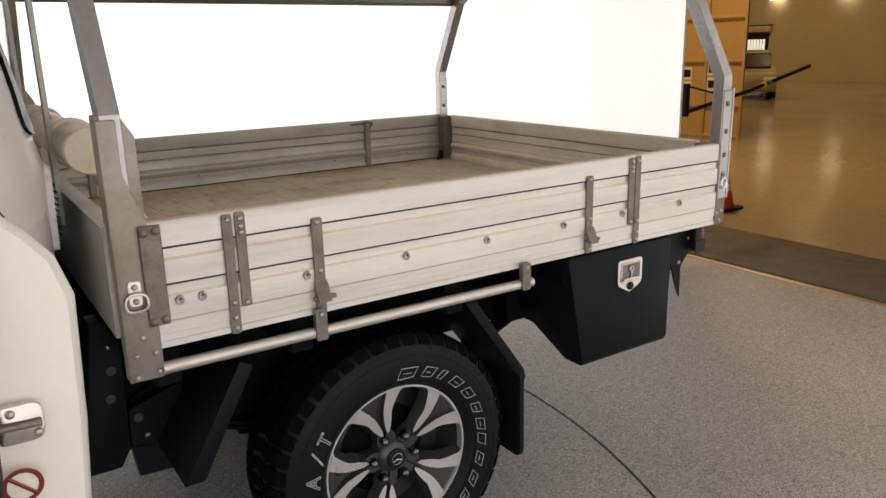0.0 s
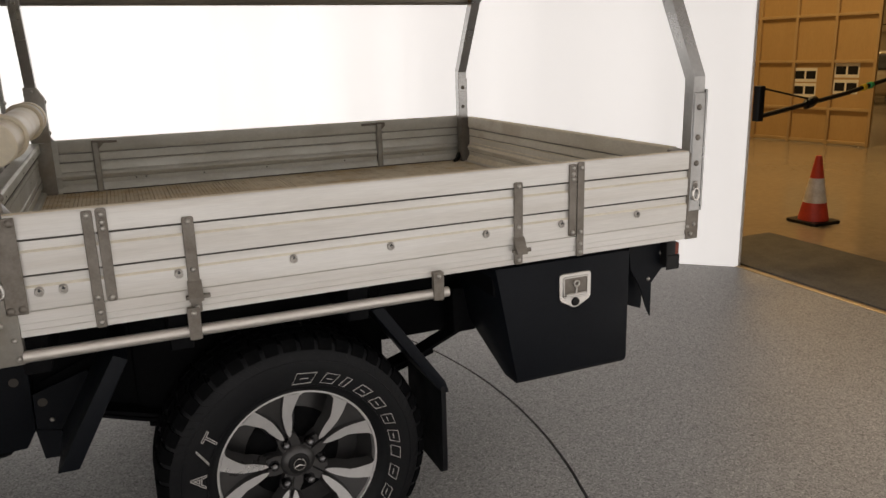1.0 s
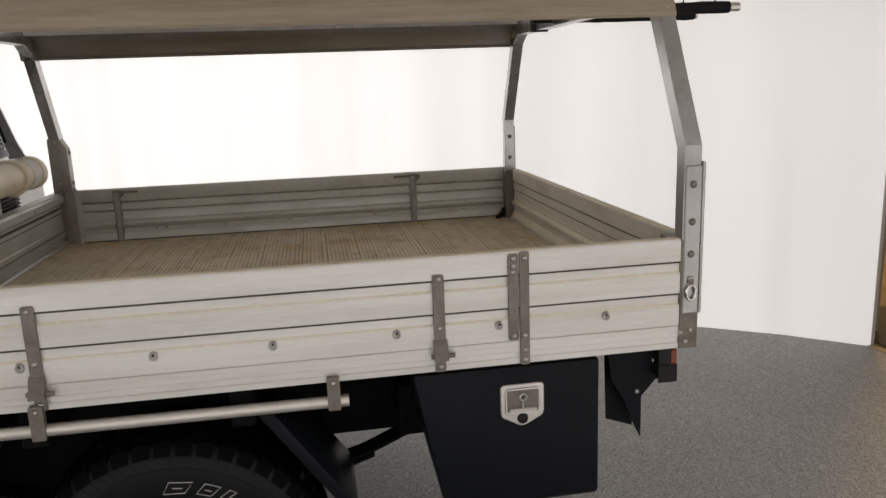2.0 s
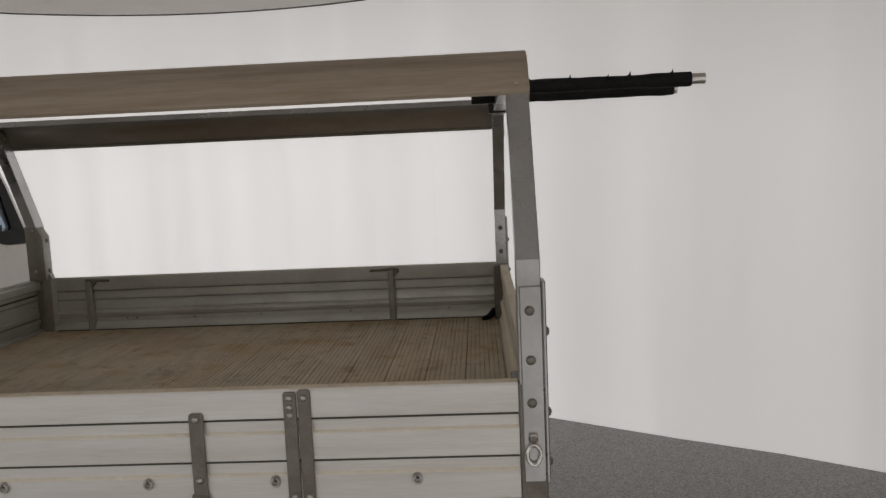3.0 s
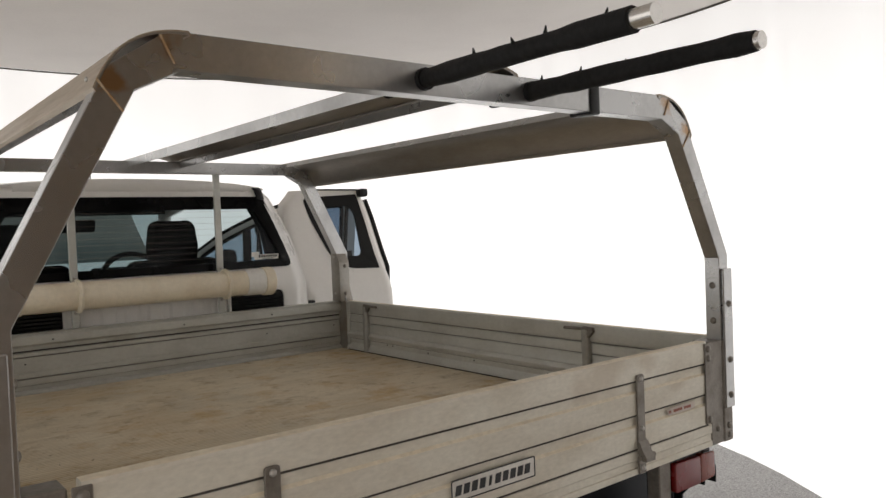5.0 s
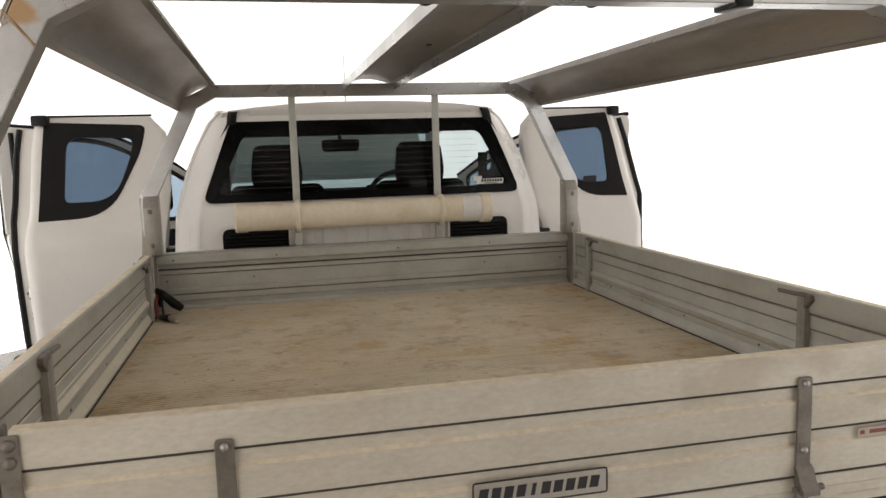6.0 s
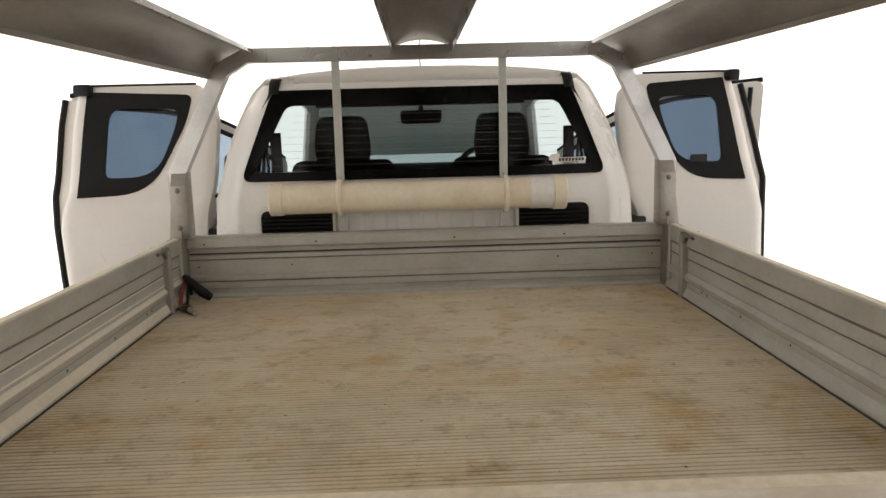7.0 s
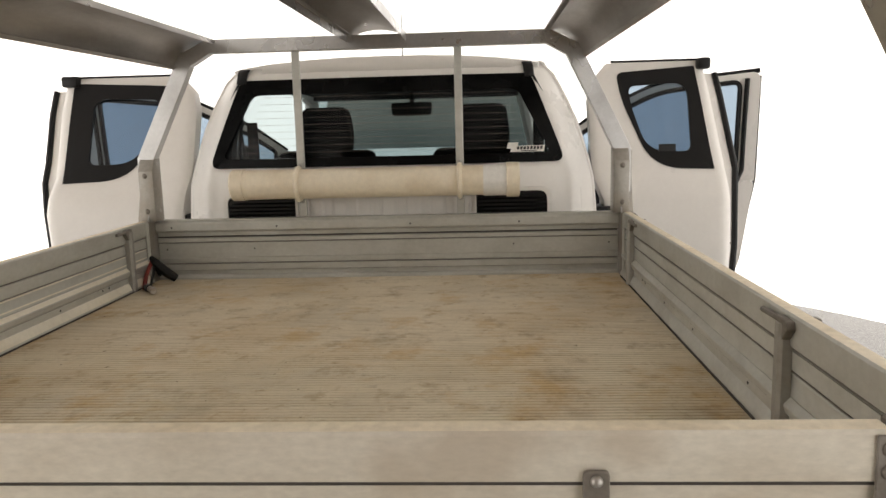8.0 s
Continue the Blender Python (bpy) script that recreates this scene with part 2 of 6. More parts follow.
def stain_spots(m, spots, colour, amount, scale=22.0):
    """Blotchy stains round some places (y, z, reach), the same on both sides when y is given as a distance from the middle."""
    nt = m.node_tree
    N, L = nt.nodes, nt.links
    p = N["Principled BSDF"]
    tc, sep = N.new("ShaderNodeTexCoord"), N.new("ShaderNodeSeparateXYZ")
    L.new(tc.outputs["Object"], sep.inputs[0])
    n = N.new("ShaderNodeTexNoise")
    n.inputs["Scale"].default_value, n.inputs["Detail"].default_value = scale, 6.0
    L.new(tc.outputs["Object"], n.inputs["Vector"])
    wob = N.new("ShaderNodeMath")
    wob.operation = "MULTIPLY_ADD"
    wob.inputs[1].default_value, wob.inputs[2].default_value = 2.4, -1.25
    L.new(n.outputs["Fac"], wob.inputs[0])

    def op(kind, a, c):
        q = N.new("ShaderNodeMath")
        q.operation = kind
        for k, v in enumerate((a, c)):
            if isinstance(v, (int, float)):
                q.inputs[k].default_value = v
            elif v is not None:
                L.new(v, q.inputs[k])
        return q.outputs[0]

    total = None
    for y, z, reach, both in spots:
        yy = op("ABSOLUTE", sep.outputs["Y"], None) if both else sep.outputs["Y"]
        dy, dz = op("SUBTRACT", yy, y), op("MULTIPLY", op("SUBTRACT", sep.outputs["Z"], z), 1.0 if both else 2.2)
        dist = op("SQRT", op("ADD", op("MULTIPLY", dy, dy), op("MULTIPLY", dz, dz)), None)
        f = op("ADD", op("SUBTRACT", 1.0, op("DIVIDE", dist, reach)), wob.outputs[0])
        total = f if total is None else op("MAXIMUM", total, f)
    r = N.new("ShaderNodeMapRange")
    r.inputs["From Min"].default_value, r.inputs["From Max"].default_value, r.inputs["To Max"].default_value = 0.1, 0.75, amount
    L.new(total, r.inputs["Value"])
    x = N.new("ShaderNodeMix")
    x.data_type = "RGBA"
    x.inputs["B"].default_value = (*colour, 1)
    L.new(p.inputs["Base Color"].links[0].from_socket, x.inputs["A"])
    L.new(r.outputs["Result"], x.inputs["Factor"])
    L.new(x.outputs["Result"], p.inputs["Base Color"])


stain_spots(M_HOOPR, ((0.718, 1.762, 0.034, True), (0.634, 1.82, 0.030, True)), (0.36, 0.20, 0.07), 0.8, 30.0)
M_GROOVE = deck_mat("grime_filled_groove", (0.50, 0.43, 0.315), 0.85, (0.17, 0.125, 0.08), 0.65)
M_JOINT = mat("dark_board_joint", (0.085, 0.078, 0.07), 0.8, spec=0.1)
M_SEAM = mat("grey_inner_seam", (0.24, 0.225, 0.20), 0.7, 0.2)
# rail underside: its shade and mottled reflections are put into the colour
M_UNDER = mat("rail_underside_reflections", (0.40, 0.375, 0.345), 0.34, 0.85, dirt=(0.23, 0.20, 0.165), scale=3.0, stretch=(0.6, 2, 2), grain=0.05, dirt_amount=0.7, rough_var=0.07)
M_TAIL = mat("scuffed_aluminium", (0.66, 0.62, 0.53), 0.62, 0.22, dirt=(0.44, 0.37, 0.275), scale=4.5, stretch=(1, 0.8, 2), grain=0.07, grain_scale=70, island=0.03, dirt_amount=0.42)
stain_spots(M_TAIL, ((0.33, 1.165, 0.15, False), (0.50, 1.18, 0.08, False), (0.65, 1.10, 0.05, False)), (0.42, 0.335, 0.24), 0.42, 9.0)
M_STRAP = mat("dull_zinc_steel", (0.205, 0.185, 0.16), 0.52, 0.5, dirt=(0.12, 0.098, 0.075), scale=25, grain=0.1, grain_scale=150)
M_BOLT = mat("zinc_bolt", (0.46, 0.44, 0.41), 0.38, 0.8, dirt=(0.25, 0.22, 0.18), scale=60)
M_CHROME = mat("bright_steel", (0.68, 0.66, 0.63), 0.25, 1.0, grain=0.03)
M_BLACK = mat("black_powder_coat", (0.0066, 0.0080, 0.0108), 0.42, grain=0.15, grain_scale=120, bump=0.12, bump_scale=400, rough_var=0.08, spec=0.11)
M_CHASSIS = mat("chassis_black", (0.0044, 0.0047, 0.0056), 0.7, dirt=(0.010, 0.0098, 0.0096), scale=8, grain=0.2, spec=0.08)
M_RUBBER = mat("tyre_rubber", (0.0068, 0.0072, 0.0084), 0.5, dirt=(0.0105, 0.0108, 0.0115), scale=12, grain=0.15, grain_scale=120, bump=0.15, spec=0.16)
# tread darker than the sidewall, the tray's shade put into its colour
M_TREAD = mat("tread_rubber_shaded", (0.0040, 0.0042, 0.0048), 0.9, dirt=(0.0065, 0.0065, 0.0063), scale=20, grain=0.2, grain_scale=120, spec=0.03)
M_WHITELET = mat("raised_white_letters", (0.62, 0.6, 0.57), 0.6)
M_ALLOY = mat("machined_alloy", (0.72, 0.715, 0.71), 0.34, 0.75, grain=0.03)
M_DARKALLOY = mat("dark_grey_alloy", (0.075, 0.073, 0.073), 0.34, 0.6)
M_PAINT = mat("white_car_paint", (0.79, 0.765, 0.725), 0.3, dirt=(0.72, 0.69, 0.64), scale=3, grain=0.015, coat=0.4, dirt_amount=0.5, rough_var=0.05)
M_PVC = mat("aged_cream_pvc", (0.78, 0.70, 0.55), 0.42, dirt=(0.66, 0.55, 0.39), scale=9, grain=0.05, dirt_amount=0.6)
M_TRIM = mat("black_plastic", (0.008, 0.0078, 0.008), 0.42, grain=0.1, spec=0.25)
M_FOAM = mat("black_tape_wrap", (0.012, 0.012, 0.012), 0.75, grain=0.3, grain_scale=90, bump=0.5, bump_scale=90, spec=0.2)
M_GLASS = glass_mat("tinted_glass", (0.385, 0.45, 0.46), 0.35)
M_DGLASS = glass_mat("blue_tinted_glass", (0.235, 0.30, 0.37))
M_SEAT = mat("black_seat_cloth", (0.0035, 0.0042, 0.0048), 0.85, grain=0.2, bump=0.3, spec=0.05)
M_DASH = mat("dark_dashboard", (0.016, 0.016, 0.018), 0.75, spec=0.12)
M_LINING = mat("grey_headlining", (0.05, 0.052, 0.052), 0.9, spec=0.1)
M_UNDERHOOD = mat("grey_bonnet_underside", (0.60, 0.64, 0.63), 0.6)
M_RED = mat("red_lens", (0.17, 0.010, 0.009), 0.25)
M_AMBER = mat("amber_lens", (0.20, 0.032, 0.014), 0.25)
M_CONE = mat("red_cone_plastic", (0.65, 0.06, 0.03), 0.5, dirt=(0.45, 0.05, 0.03), scale=14)
M_CONEW = mat("white_reflective_sleeve", (0.85, 0.83, 0.78), 0.45, dirt=(0.40, 0.36, 0.30), scale=11, dirt_amount=0.6)
M_PLY = mat("plywood", (0.47, 0.315, 0.145), 0.6, dirt=(0.40, 0.255, 0.105), scale=2.5, stretch=(1, 1, 0.25), grain=0.05)
M_PLYRIB = mat("pine_stud", (0.46, 0.325, 0.17), 0.6, scale=5, stretch=(1, 1, 0.2))
M_PAPER = mat("white_paper", (0.75, 0.73, 0.68), 0.8)
M_INK = mat("dark_ink", (0.03, 0.03, 0.032), 0.7)
M_LABEL = mat("faded_label", (0.52, 0.44, 0.38), 0.5)
M_LABELINK = mat("faded_red_print", (0.26, 0.08, 0.05), 0.6)
M_PLATE = mat("silver_badge", (0.55, 0.52, 0.47), 0.4, 0.5)
M_YEL = mat("yellow_tape", (0.75, 0.55, 0.03), 0.5)
M_GRN = mat("green_tape", (0.05, 0.45, 0.16), 0.5)
M_REDWIRE = mat("red_wire", (0.20, 0.03, 0.024), 0.5)
M_NUT = mat("polished_dark_nut", (0.20, 0.20, 0.21), 0.14, 1.0, grain=0.02, rough_var=0.03)
M_ROD = mat("satin_steel_rod", (0.62, 0.585, 0.54), 0.42, 0.7, grain=0.04)
M_POST = mat("weathered_post", (0.315, 0.30, 0.27), 0.46, 0.55, dirt=(0.25, 0.21, 0.165), scale=5.0, grain=0.08, grain_scale=70, dirt_amount=0.9)
# cream for upward edges: dust together with the light that they catch
M_LITDUST = mat("dusty_lit_edge", (0.74, 0.665, 0.52), 0.7, 0.1, dirt=(0.60, 0.51, 0.37), scale=7.0, grain=0.1, dirt_amount=0.6)
# paler tone for the side boards' ledges, a highlight painted in
M_LEDGE = mat("pale_ledge_highlight", (0.80, 0.755, 0.64), 0.45, 0.2, dirt=(0.66, 0.58, 0.44), scale=4.0, grain=0.05, dirt_amount=0.6)
M_PLUG = mat("worn_grey_plug", (0.42, 0.37, 0.32), 0.6, dirt=(0.16, 0.12, 0.09), scale=60, dirt_amount=0.9)
M_STIFF = mat("grey_channel", (0.36, 0.35, 0.32), 0.5, 0.4, dirt=(0.24, 0.22, 0.185), scale=9, grain=0.08)
M_EDGE = mat("edge_gap_shadow", (0.12, 0.108, 0.095), 0.8, spec=0.1)
M_FRIT = mat("black_glass_border", (0.0025, 0.0026, 0.0028), 0.25, grain=0.1, spec=0.12)
M_RUST = mat("rust_stain", (0.30, 0.18, 0.085), 0.7, 0.2, dirt=(0.52, 0.42, 0.30), scale=30, dirt_amount=1.0)


# ---- builders ----
WORLD = {}


def thing(name, label, category, at=(0, 0, 0), group="", kind=""):
    ob = new(name)
    ob.location = at
    ob.empty_display_size = 0.2
    WORLD[ob] = Matrix.Translation(at)
    return tagged(ob, label, category, group, kind)


def mesh_of(bm, material, smooth=26.0, name="mesh"):
    bmesh.ops.recalc_face_normals(bm, faces=bm.faces[:])
    me = bpy.data.meshes.new(name)
    bm.to_mesh(me)
    bm.free()
    me.materials.append(material)
    if smooth:
        me.polygons.foreach_set("use_smooth", [True] * len(me.polygons))
        me.set_sharp_from_angle(angle=radians(smooth))
    return me


def put(name, me, parent=None, m=None, label=""):
    ob = new(name, me)
    m = m or Matrix()
    if parent is not None:
        if parent.parent is not None and parent.parent.parent is not None:
            parent = parent.parent
        ob.parent = parent
        ob.matrix_parent_inverse = WORLD[parent].inverted()
    ob.matrix_basis = m
    WORLD[ob] = m
    if label:
        ob["label"] = label
    return ob


def part(name, bm, material, parent=None, label="", smooth=26.0):
    return put(name, mesh_of(bm, material, smooth, name), parent, None, label)


def structure(name, bm, material, label, category, smooth=26.0):
    return tagged(part(name, bm, material, None, "", smooth), label, category, "", "structure")


def box(x0, x1, y0, y1, z0, z1, bev=0.0, seg=2, bm=None):
    bm = bm or bmesh.new()
    vs = [bm.verts.new((x, y, z)) for x in (x0, x1) for y in (y0, y1) for z in (z0, z1)]
    fs = [bm.faces.new([vs[i] for i in q]) for q in ((0, 1, 3, 2), (4, 6, 7, 5), (0, 4, 5, 1), (2, 3, 7, 6), (0, 2, 6, 4), (1, 5, 7, 3))]
    if bev:
        es = list({e for f in fs for e in f.edges})
        bmesh.ops.bevel(bm, geom=es, offset=bev, segments=seg, profile=0.5, affect="EDGES")
    return bm


def prism(pts, axis, a0, a1, bev=0.0, bm=None, seg=2):
    """A polygon drawn in the two other axes (in x, y, z order), drawn out along axis from a0 to a1."""
    bm = bm or bmesh.new()

    def at(p, a):
        q = list(p)
        q.insert("xyz".index(axis), a)
        return q

    lo = [bm.verts.new(at(p, a0)) for p in pts]
    hi = [bm.verts.new(at(p, a1)) for p in pts]
    n = len(pts)
    fs = [bm.faces.new(lo), bm.faces.new(hi[::-1])]
    fs += [bm.faces.new((lo[i], hi[i], hi[(i + 1) % n], lo[(i + 1) % n])) for i in range(n)]
    if bev:
        bmesh.ops.recalc_face_normals(bm, faces=bm.faces[:])
        es = list({e for f in fs for e in f.edges})
        bmesh.ops.bevel(bm, geom=es, offset=bev, segments=seg, profile=0.5, affect="EDGES")
    return bm


def tube(path, r, seg=12, bm=None, closed=False, caps=True):
    """A round bar along a path of points; r is one radius or one for each point."""
    bm = bm or bmesh.new()
    pts = [Vector(p) for p in path]
    rings, up = [], None
    for i, p in enumerate(pts):
        a = pts[i - 1] if (i or closed) else p
        b = pts[(i + 1) % len(pts)] if (i < len(pts) - 1 or closed) else p
        d = (b - a).normalized()
        if up is None:
            up = d.orthogonal().normalized()
        up = (up - up.dot(d) * d).normalized()
        side = d.cross(up)
        rad = r[i] if isinstance(r, (list, tuple)) else r
        rings.append([bm.verts.new(p + rad * (math.cos(t) * up + math.sin(t) * side)) for t in (2 * math.pi * k / seg for k in range(seg))])
    for i in range(len(rings) - (0 if closed else 1)):
        a, b = rings[i], rings[(i + 1) % len(rings)]
        for k in range(seg):
            bm.faces.new((a[k], a[(k + 1) % seg], b[(k + 1) % seg], b[k]))
    if caps and not closed:
        bm.faces.new(rings[0][::-1])
        bm.faces.new(rings[-1])
    return bm


def lathe(profile, seg=48, bm=None):
    """(radius, height) pairs turned round the z axis."""
    bm = bm or bmesh.new()
    rings = [[bm.verts.new((r * math.cos(t), r * math.sin(t), h)) for t in (2 * math.pi * k / seg for k in range(seg))] for r, h in profile]
    for a, b in zip(rings, rings[1:]):
        for k in range(seg):
            bm.faces.new((a[k], a[(k + 1) % seg], b[(k + 1) % seg], b[k]))
    return bm


def ring_between(outer, inner, off=0.0, thick=0.004, bm=None):
    """A flat frame between two loops of as many points, thickened along x."""
    bm = bm or bmesh.new()
    n = len(outer)
    loops = [[bm.verts.new((x + dx, y, z)) for x, y, z in lp] for dx in (off, off - thick) for lp in (outer, inner)]
    for a, b in ((0, 1), (2, 3), (0, 2), (1, 3)):
        for k in range(n):
            bm.faces.new((loops[a][k], loops[a][(k + 1) % n], loops[b][(k + 1) % n], loops[b][k]))
    return bm


def rounded(corners, radius, seg=5):
    """A closed loop with its corners rounded; corners are 2D, radius one number or one for each."""
    out = []
    n = len(corners)
    for i in range(n):
        p = Vector(corners[i])
        a, b = Vector(corners[i - 1]) - p, Vector(corners[(i + 1) % n]) - p
        r = radius[i] if isinstance(radius, (list, tuple)) else radius
        r = min(r, 0.48 * a.length, 0.48 * b.length)
        p0, p1 = p + a.normalized() * r, p + b.normalized() * r
        for k in range(seg + 1):
            t = k / seg
            out.append(tuple((1 - t) ** 2 * p0 + 2 * t * (1 - t) * p + t * t * p1))
    return out


def lerp_table(table, z):
    for (z0, v0), (z1, v1) in zip(table, table[1:]):
        if z <= z1:
            return v0 + (v1 - v0) * max(0.0, (z - z0) / (z1 - z0))
    return table[-1][1]


# ---- the photo booth: floor, round wall, wings, ceiling ----
CX, WR, WH = -3.0, 3.78, 3.4


def booth_outline(grow=0.0):
    """The north half of the wall's line, from the opening round to the back."""
    pts = [(2.20, 1.11 + grow), (1.84, 1.43 + grow * 1.05), (1.46, 1.69 + grow * 1.1), (0.98, 1.955 + grow * 1.12), (0.2, 2.43 + grow * 1.15), (-0.4, 2.80 + grow * 1.18)]
    for k in range(0, 25):
        a = radians(54 + k * (180 - 54) / 24)
        pts.append((CX + (WR + grow) * math.cos(a), (WR + grow) * math.sin(a)))
    return pts


def wall_strip(pts_in, pts_out, z0, z1):
    bm = bmesh.new()
    rows = [[bm.verts.new((x, y, z)) for x, y in p] for p in (pts_in, pts_out) for z in (z0, z1)]
    for a, b in ((0, 1), (2, 3), (1, 3), (0, 2)):
        for k in range(len(pts_in) - 1):
            bm.faces.new((rows[a][k], rows[a][k + 1], rows[b][k + 1], rows[b][k]))
    for k in (0, -1):
        bm.faces.new((rows[0][k], rows[1][k], rows[3][k], rows[2][k]))
    return bm


inner, outer = booth_outline(), booth_outline(0.12)
mirror_y = lambda pts: [(x, -y) for x, y in pts]  # noqa: E731
LAB = "white backlit stretch-fabric wall of the photo booth"
structure("wall_north", wall_strip(inner[5:], outer[5:], 0, WH), M_WALL, LAB, "wall", 60)
structure("wall_south", wall_strip(mirror_y(inner[5:]), mirror_y(outer[5:]), 0, WH), M_WALL, LAB, "wall", 60)
structure("wall_north_wing", wall_strip(inner[:6], outer[:6], 0, WH), M_WALL, "white fabric wing wall beside the booth opening", "wall", 60)
structure("wall_south_wing", wall_strip(mirror_y(inner[:6]), mirror_y(outer[:6]), 0, WH), M_WALL, "white fabric wing wall beside the booth opening", "wall", 60)
for s in (1, -1):
    structure("opening_trim", box(2.2, 2.225, *sorted((s * 1.108, s * 1.245)), 0, WH, 0.004), M_PAINT, "cream painted edge trim of the booth opening", "trim")

# the booth floor, the turntable set in it with its joint, and the warehouse floor
TX, TR = -3.03, 2.805
bm = bmesh.new()
edge_pts = [(2.2, 1.3)] + booth_outline(0.1) + mirror_y(booth_outline(0.1))[::-1][1:] + [(2.2, -1.3)]


def edge_at(a):
    """Where a ray from the turntable's middle meets the floor's outer edge."""
    d = Vector((math.cos(a), math.sin(a)))
    best = 10.0
    for p, q in zip(edge_pts, edge_pts[1:] + edge_pts[:1]):
        p, e = Vector(p) - Vector((TX, 0)), Vector(q) - Vector(p)
        den = d.x * e.y - d.y * e.x
        if abs(den) > 1e-9:
            t, u = (p.x * e.y - p.y * e.x) / den, (p.x * d.y - p.y * d.x) / den
            if t > 0 and -1e-6 <= u <= 1 + 1e-6:
                best = min(best, t)
    return best


corner = [math.atan2(y, x - TX) for x, y in edge_pts]
angs = sorted({round(v % (2 * math.pi), 6) for v in corner + [2 * math.pi * k / 128 for k in range(128)]})
rings = [[bm.verts.new((TX + r * math.cos(v), r * math.sin(v), z)) for v in angs for r in (TR if n < 2 else edge_at(v),)] for n, z in ((0, -0.03), (1, 0), (2, 0))]
for a, b in zip(rings, rings[1:]):
    for k in range(len(angs)):
        bm.faces.new((a[k], a[(k + 1) % len(angs)], b[(k + 1) % len(angs)], b[k]))
structure("floor", bm, M_FLOOR, "grey speckled epoxy floor round the turntable", "floor", 0)
bm = lathe([(0.0001, 0.0), (TR - 0.012, 0.0), (TR - 0.012, -0.03)], 128)
bm.transform(Matrix.Translation((TX, 0, 0)))
structure("turntable_floor", bm, M_FLOOR, "round turntable of grey speckled epoxy, flush with the floor", "floor", 0)
bm = lathe([(TR - 0.02, -0.012), (TR + 0.02, -0.012)], 128)
bm.transform(Matrix.Translation((TX, 0, 0)))
structure("turntable_joint", bm, M_TRIM, "dark joint round the turntable", "trim", 0)
structure("warehouse_floor", box(2.2, 27, -8, 18, -0.12, -0.004), M_CONC, "polished concrete warehouse floor with a soft shine", "floor", 0)
structure("entrance_mat", box(2.27, 3.16, -1.9, 1.75, -0.004, 0.006, 0.003), M_MAT, "dark ribbed rubber entrance mat", "floor mat")
structure("threshold_strip", box(2.19, 2.225, -1.2, 1.2, -0.002, 0.008, 0.003), M_BRASS, "thin brass-coloured threshold strip", "trim")

# the hung fabric ceiling and the closed roof above it
bm = lathe([(0.0001, 2.70), (1.5, 2.70), (2.87, 2.70), (2.892, 2.705), (2.897, 2.72), (2.897, 2.76), (0.0001, 2.76)], 144)
SWELL = [(0, 1.20), (20, 1.18), (42, 1.105), (50, 1.03), (56, 1.0), (180, 1.0)]
for v in bm.verts:
    k = lerp_table(SWELL, abs(math.degrees(math.atan2(v.co.y, v.co.x)))) if v.co.xy.length > 1e-3 else 1.0
    v.co.x, v.co.y = v.co.x * k, v.co.y * k
bm.transform(Matrix.Translation((-1.74, 0, 0)))
structure("ceiling", bm, M_CEIL, "round pale grey stretch-fabric ceiling hung below the wall's top", "ceiling", 40)
# thin dark ring that stands in for the shadow at the ceiling's edge gap
bm = lathe([(2.872, 2.6985), (2.875, 2.692), (2.884, 2.690), (2.893, 2.694), (2.896, 2.703)], 144)
for v in bm.verts:
    k = lerp_table(SWELL, abs(math.degrees(math.atan2(v.co.y, v.co.x))))
    v.co.x, v.co.y = v.co.x * k, v.co.y * k
bm.transform(Matrix.Translation((-1.74, 0, 0)))
structure("ceiling_edge", bm, M_EDGE, "thin dark band for the gap shadow round the fabric ceiling", "trim", 40)
structure("booth_roof", box(-7.0, 2.33, -4.0, 4.0, WH + 0.002, WH + 0.1), M_CEIL, "pale booth roof above the hung ceiling", "ceiling")

# the warehouse shell
structure("wall_east", box(25.0, 25.2, -8, 18, 0, 7), M_PLASTER, "beige warehouse end wall", "wall")
structure("wall_far_north", box(2.4, 25.2, 18, 18.2, 0, 7), M_PLASTER, "beige warehouse side wall", "wall")
structure("wall_far_south", box(2.4, 25.2, -8.2, -8, 0, 7), M_PLASTER, "beige warehouse side wall", "wall")
structure("wall_west", box(2.34, 2.42, -8, -1.32, 0, 7), M_PLASTER, "beige outer face of the booth", "wall")
structure("wall_west_north", box(2.34, 2.42, 1.32, 18, 0, 7), M_PLASTER, "beige outer face of the booth", "wall")
structure("wall_west_over", box(2.34, 2.42, -1.32, 1.32, WH, 7), M_PLASTER, "beige outer face of the booth over its opening", "wall")
structure("warehouse_ceiling", box(2.4, 25.2, -8.2, 18.2, 7, 7.15), M_PLASTER, "beige warehouse ceiling", "ceiling")

# ---- the utility truck ----
truck = thing("utility_truck", "white cab utility truck with aluminium drop-side tray, its doors standing open", "truck", (-2.3, 0, 0))

YO, TOP, RAILZ, BOT, DECKZ = 0.90, 1.195, 0.969, 0.908, 0.965


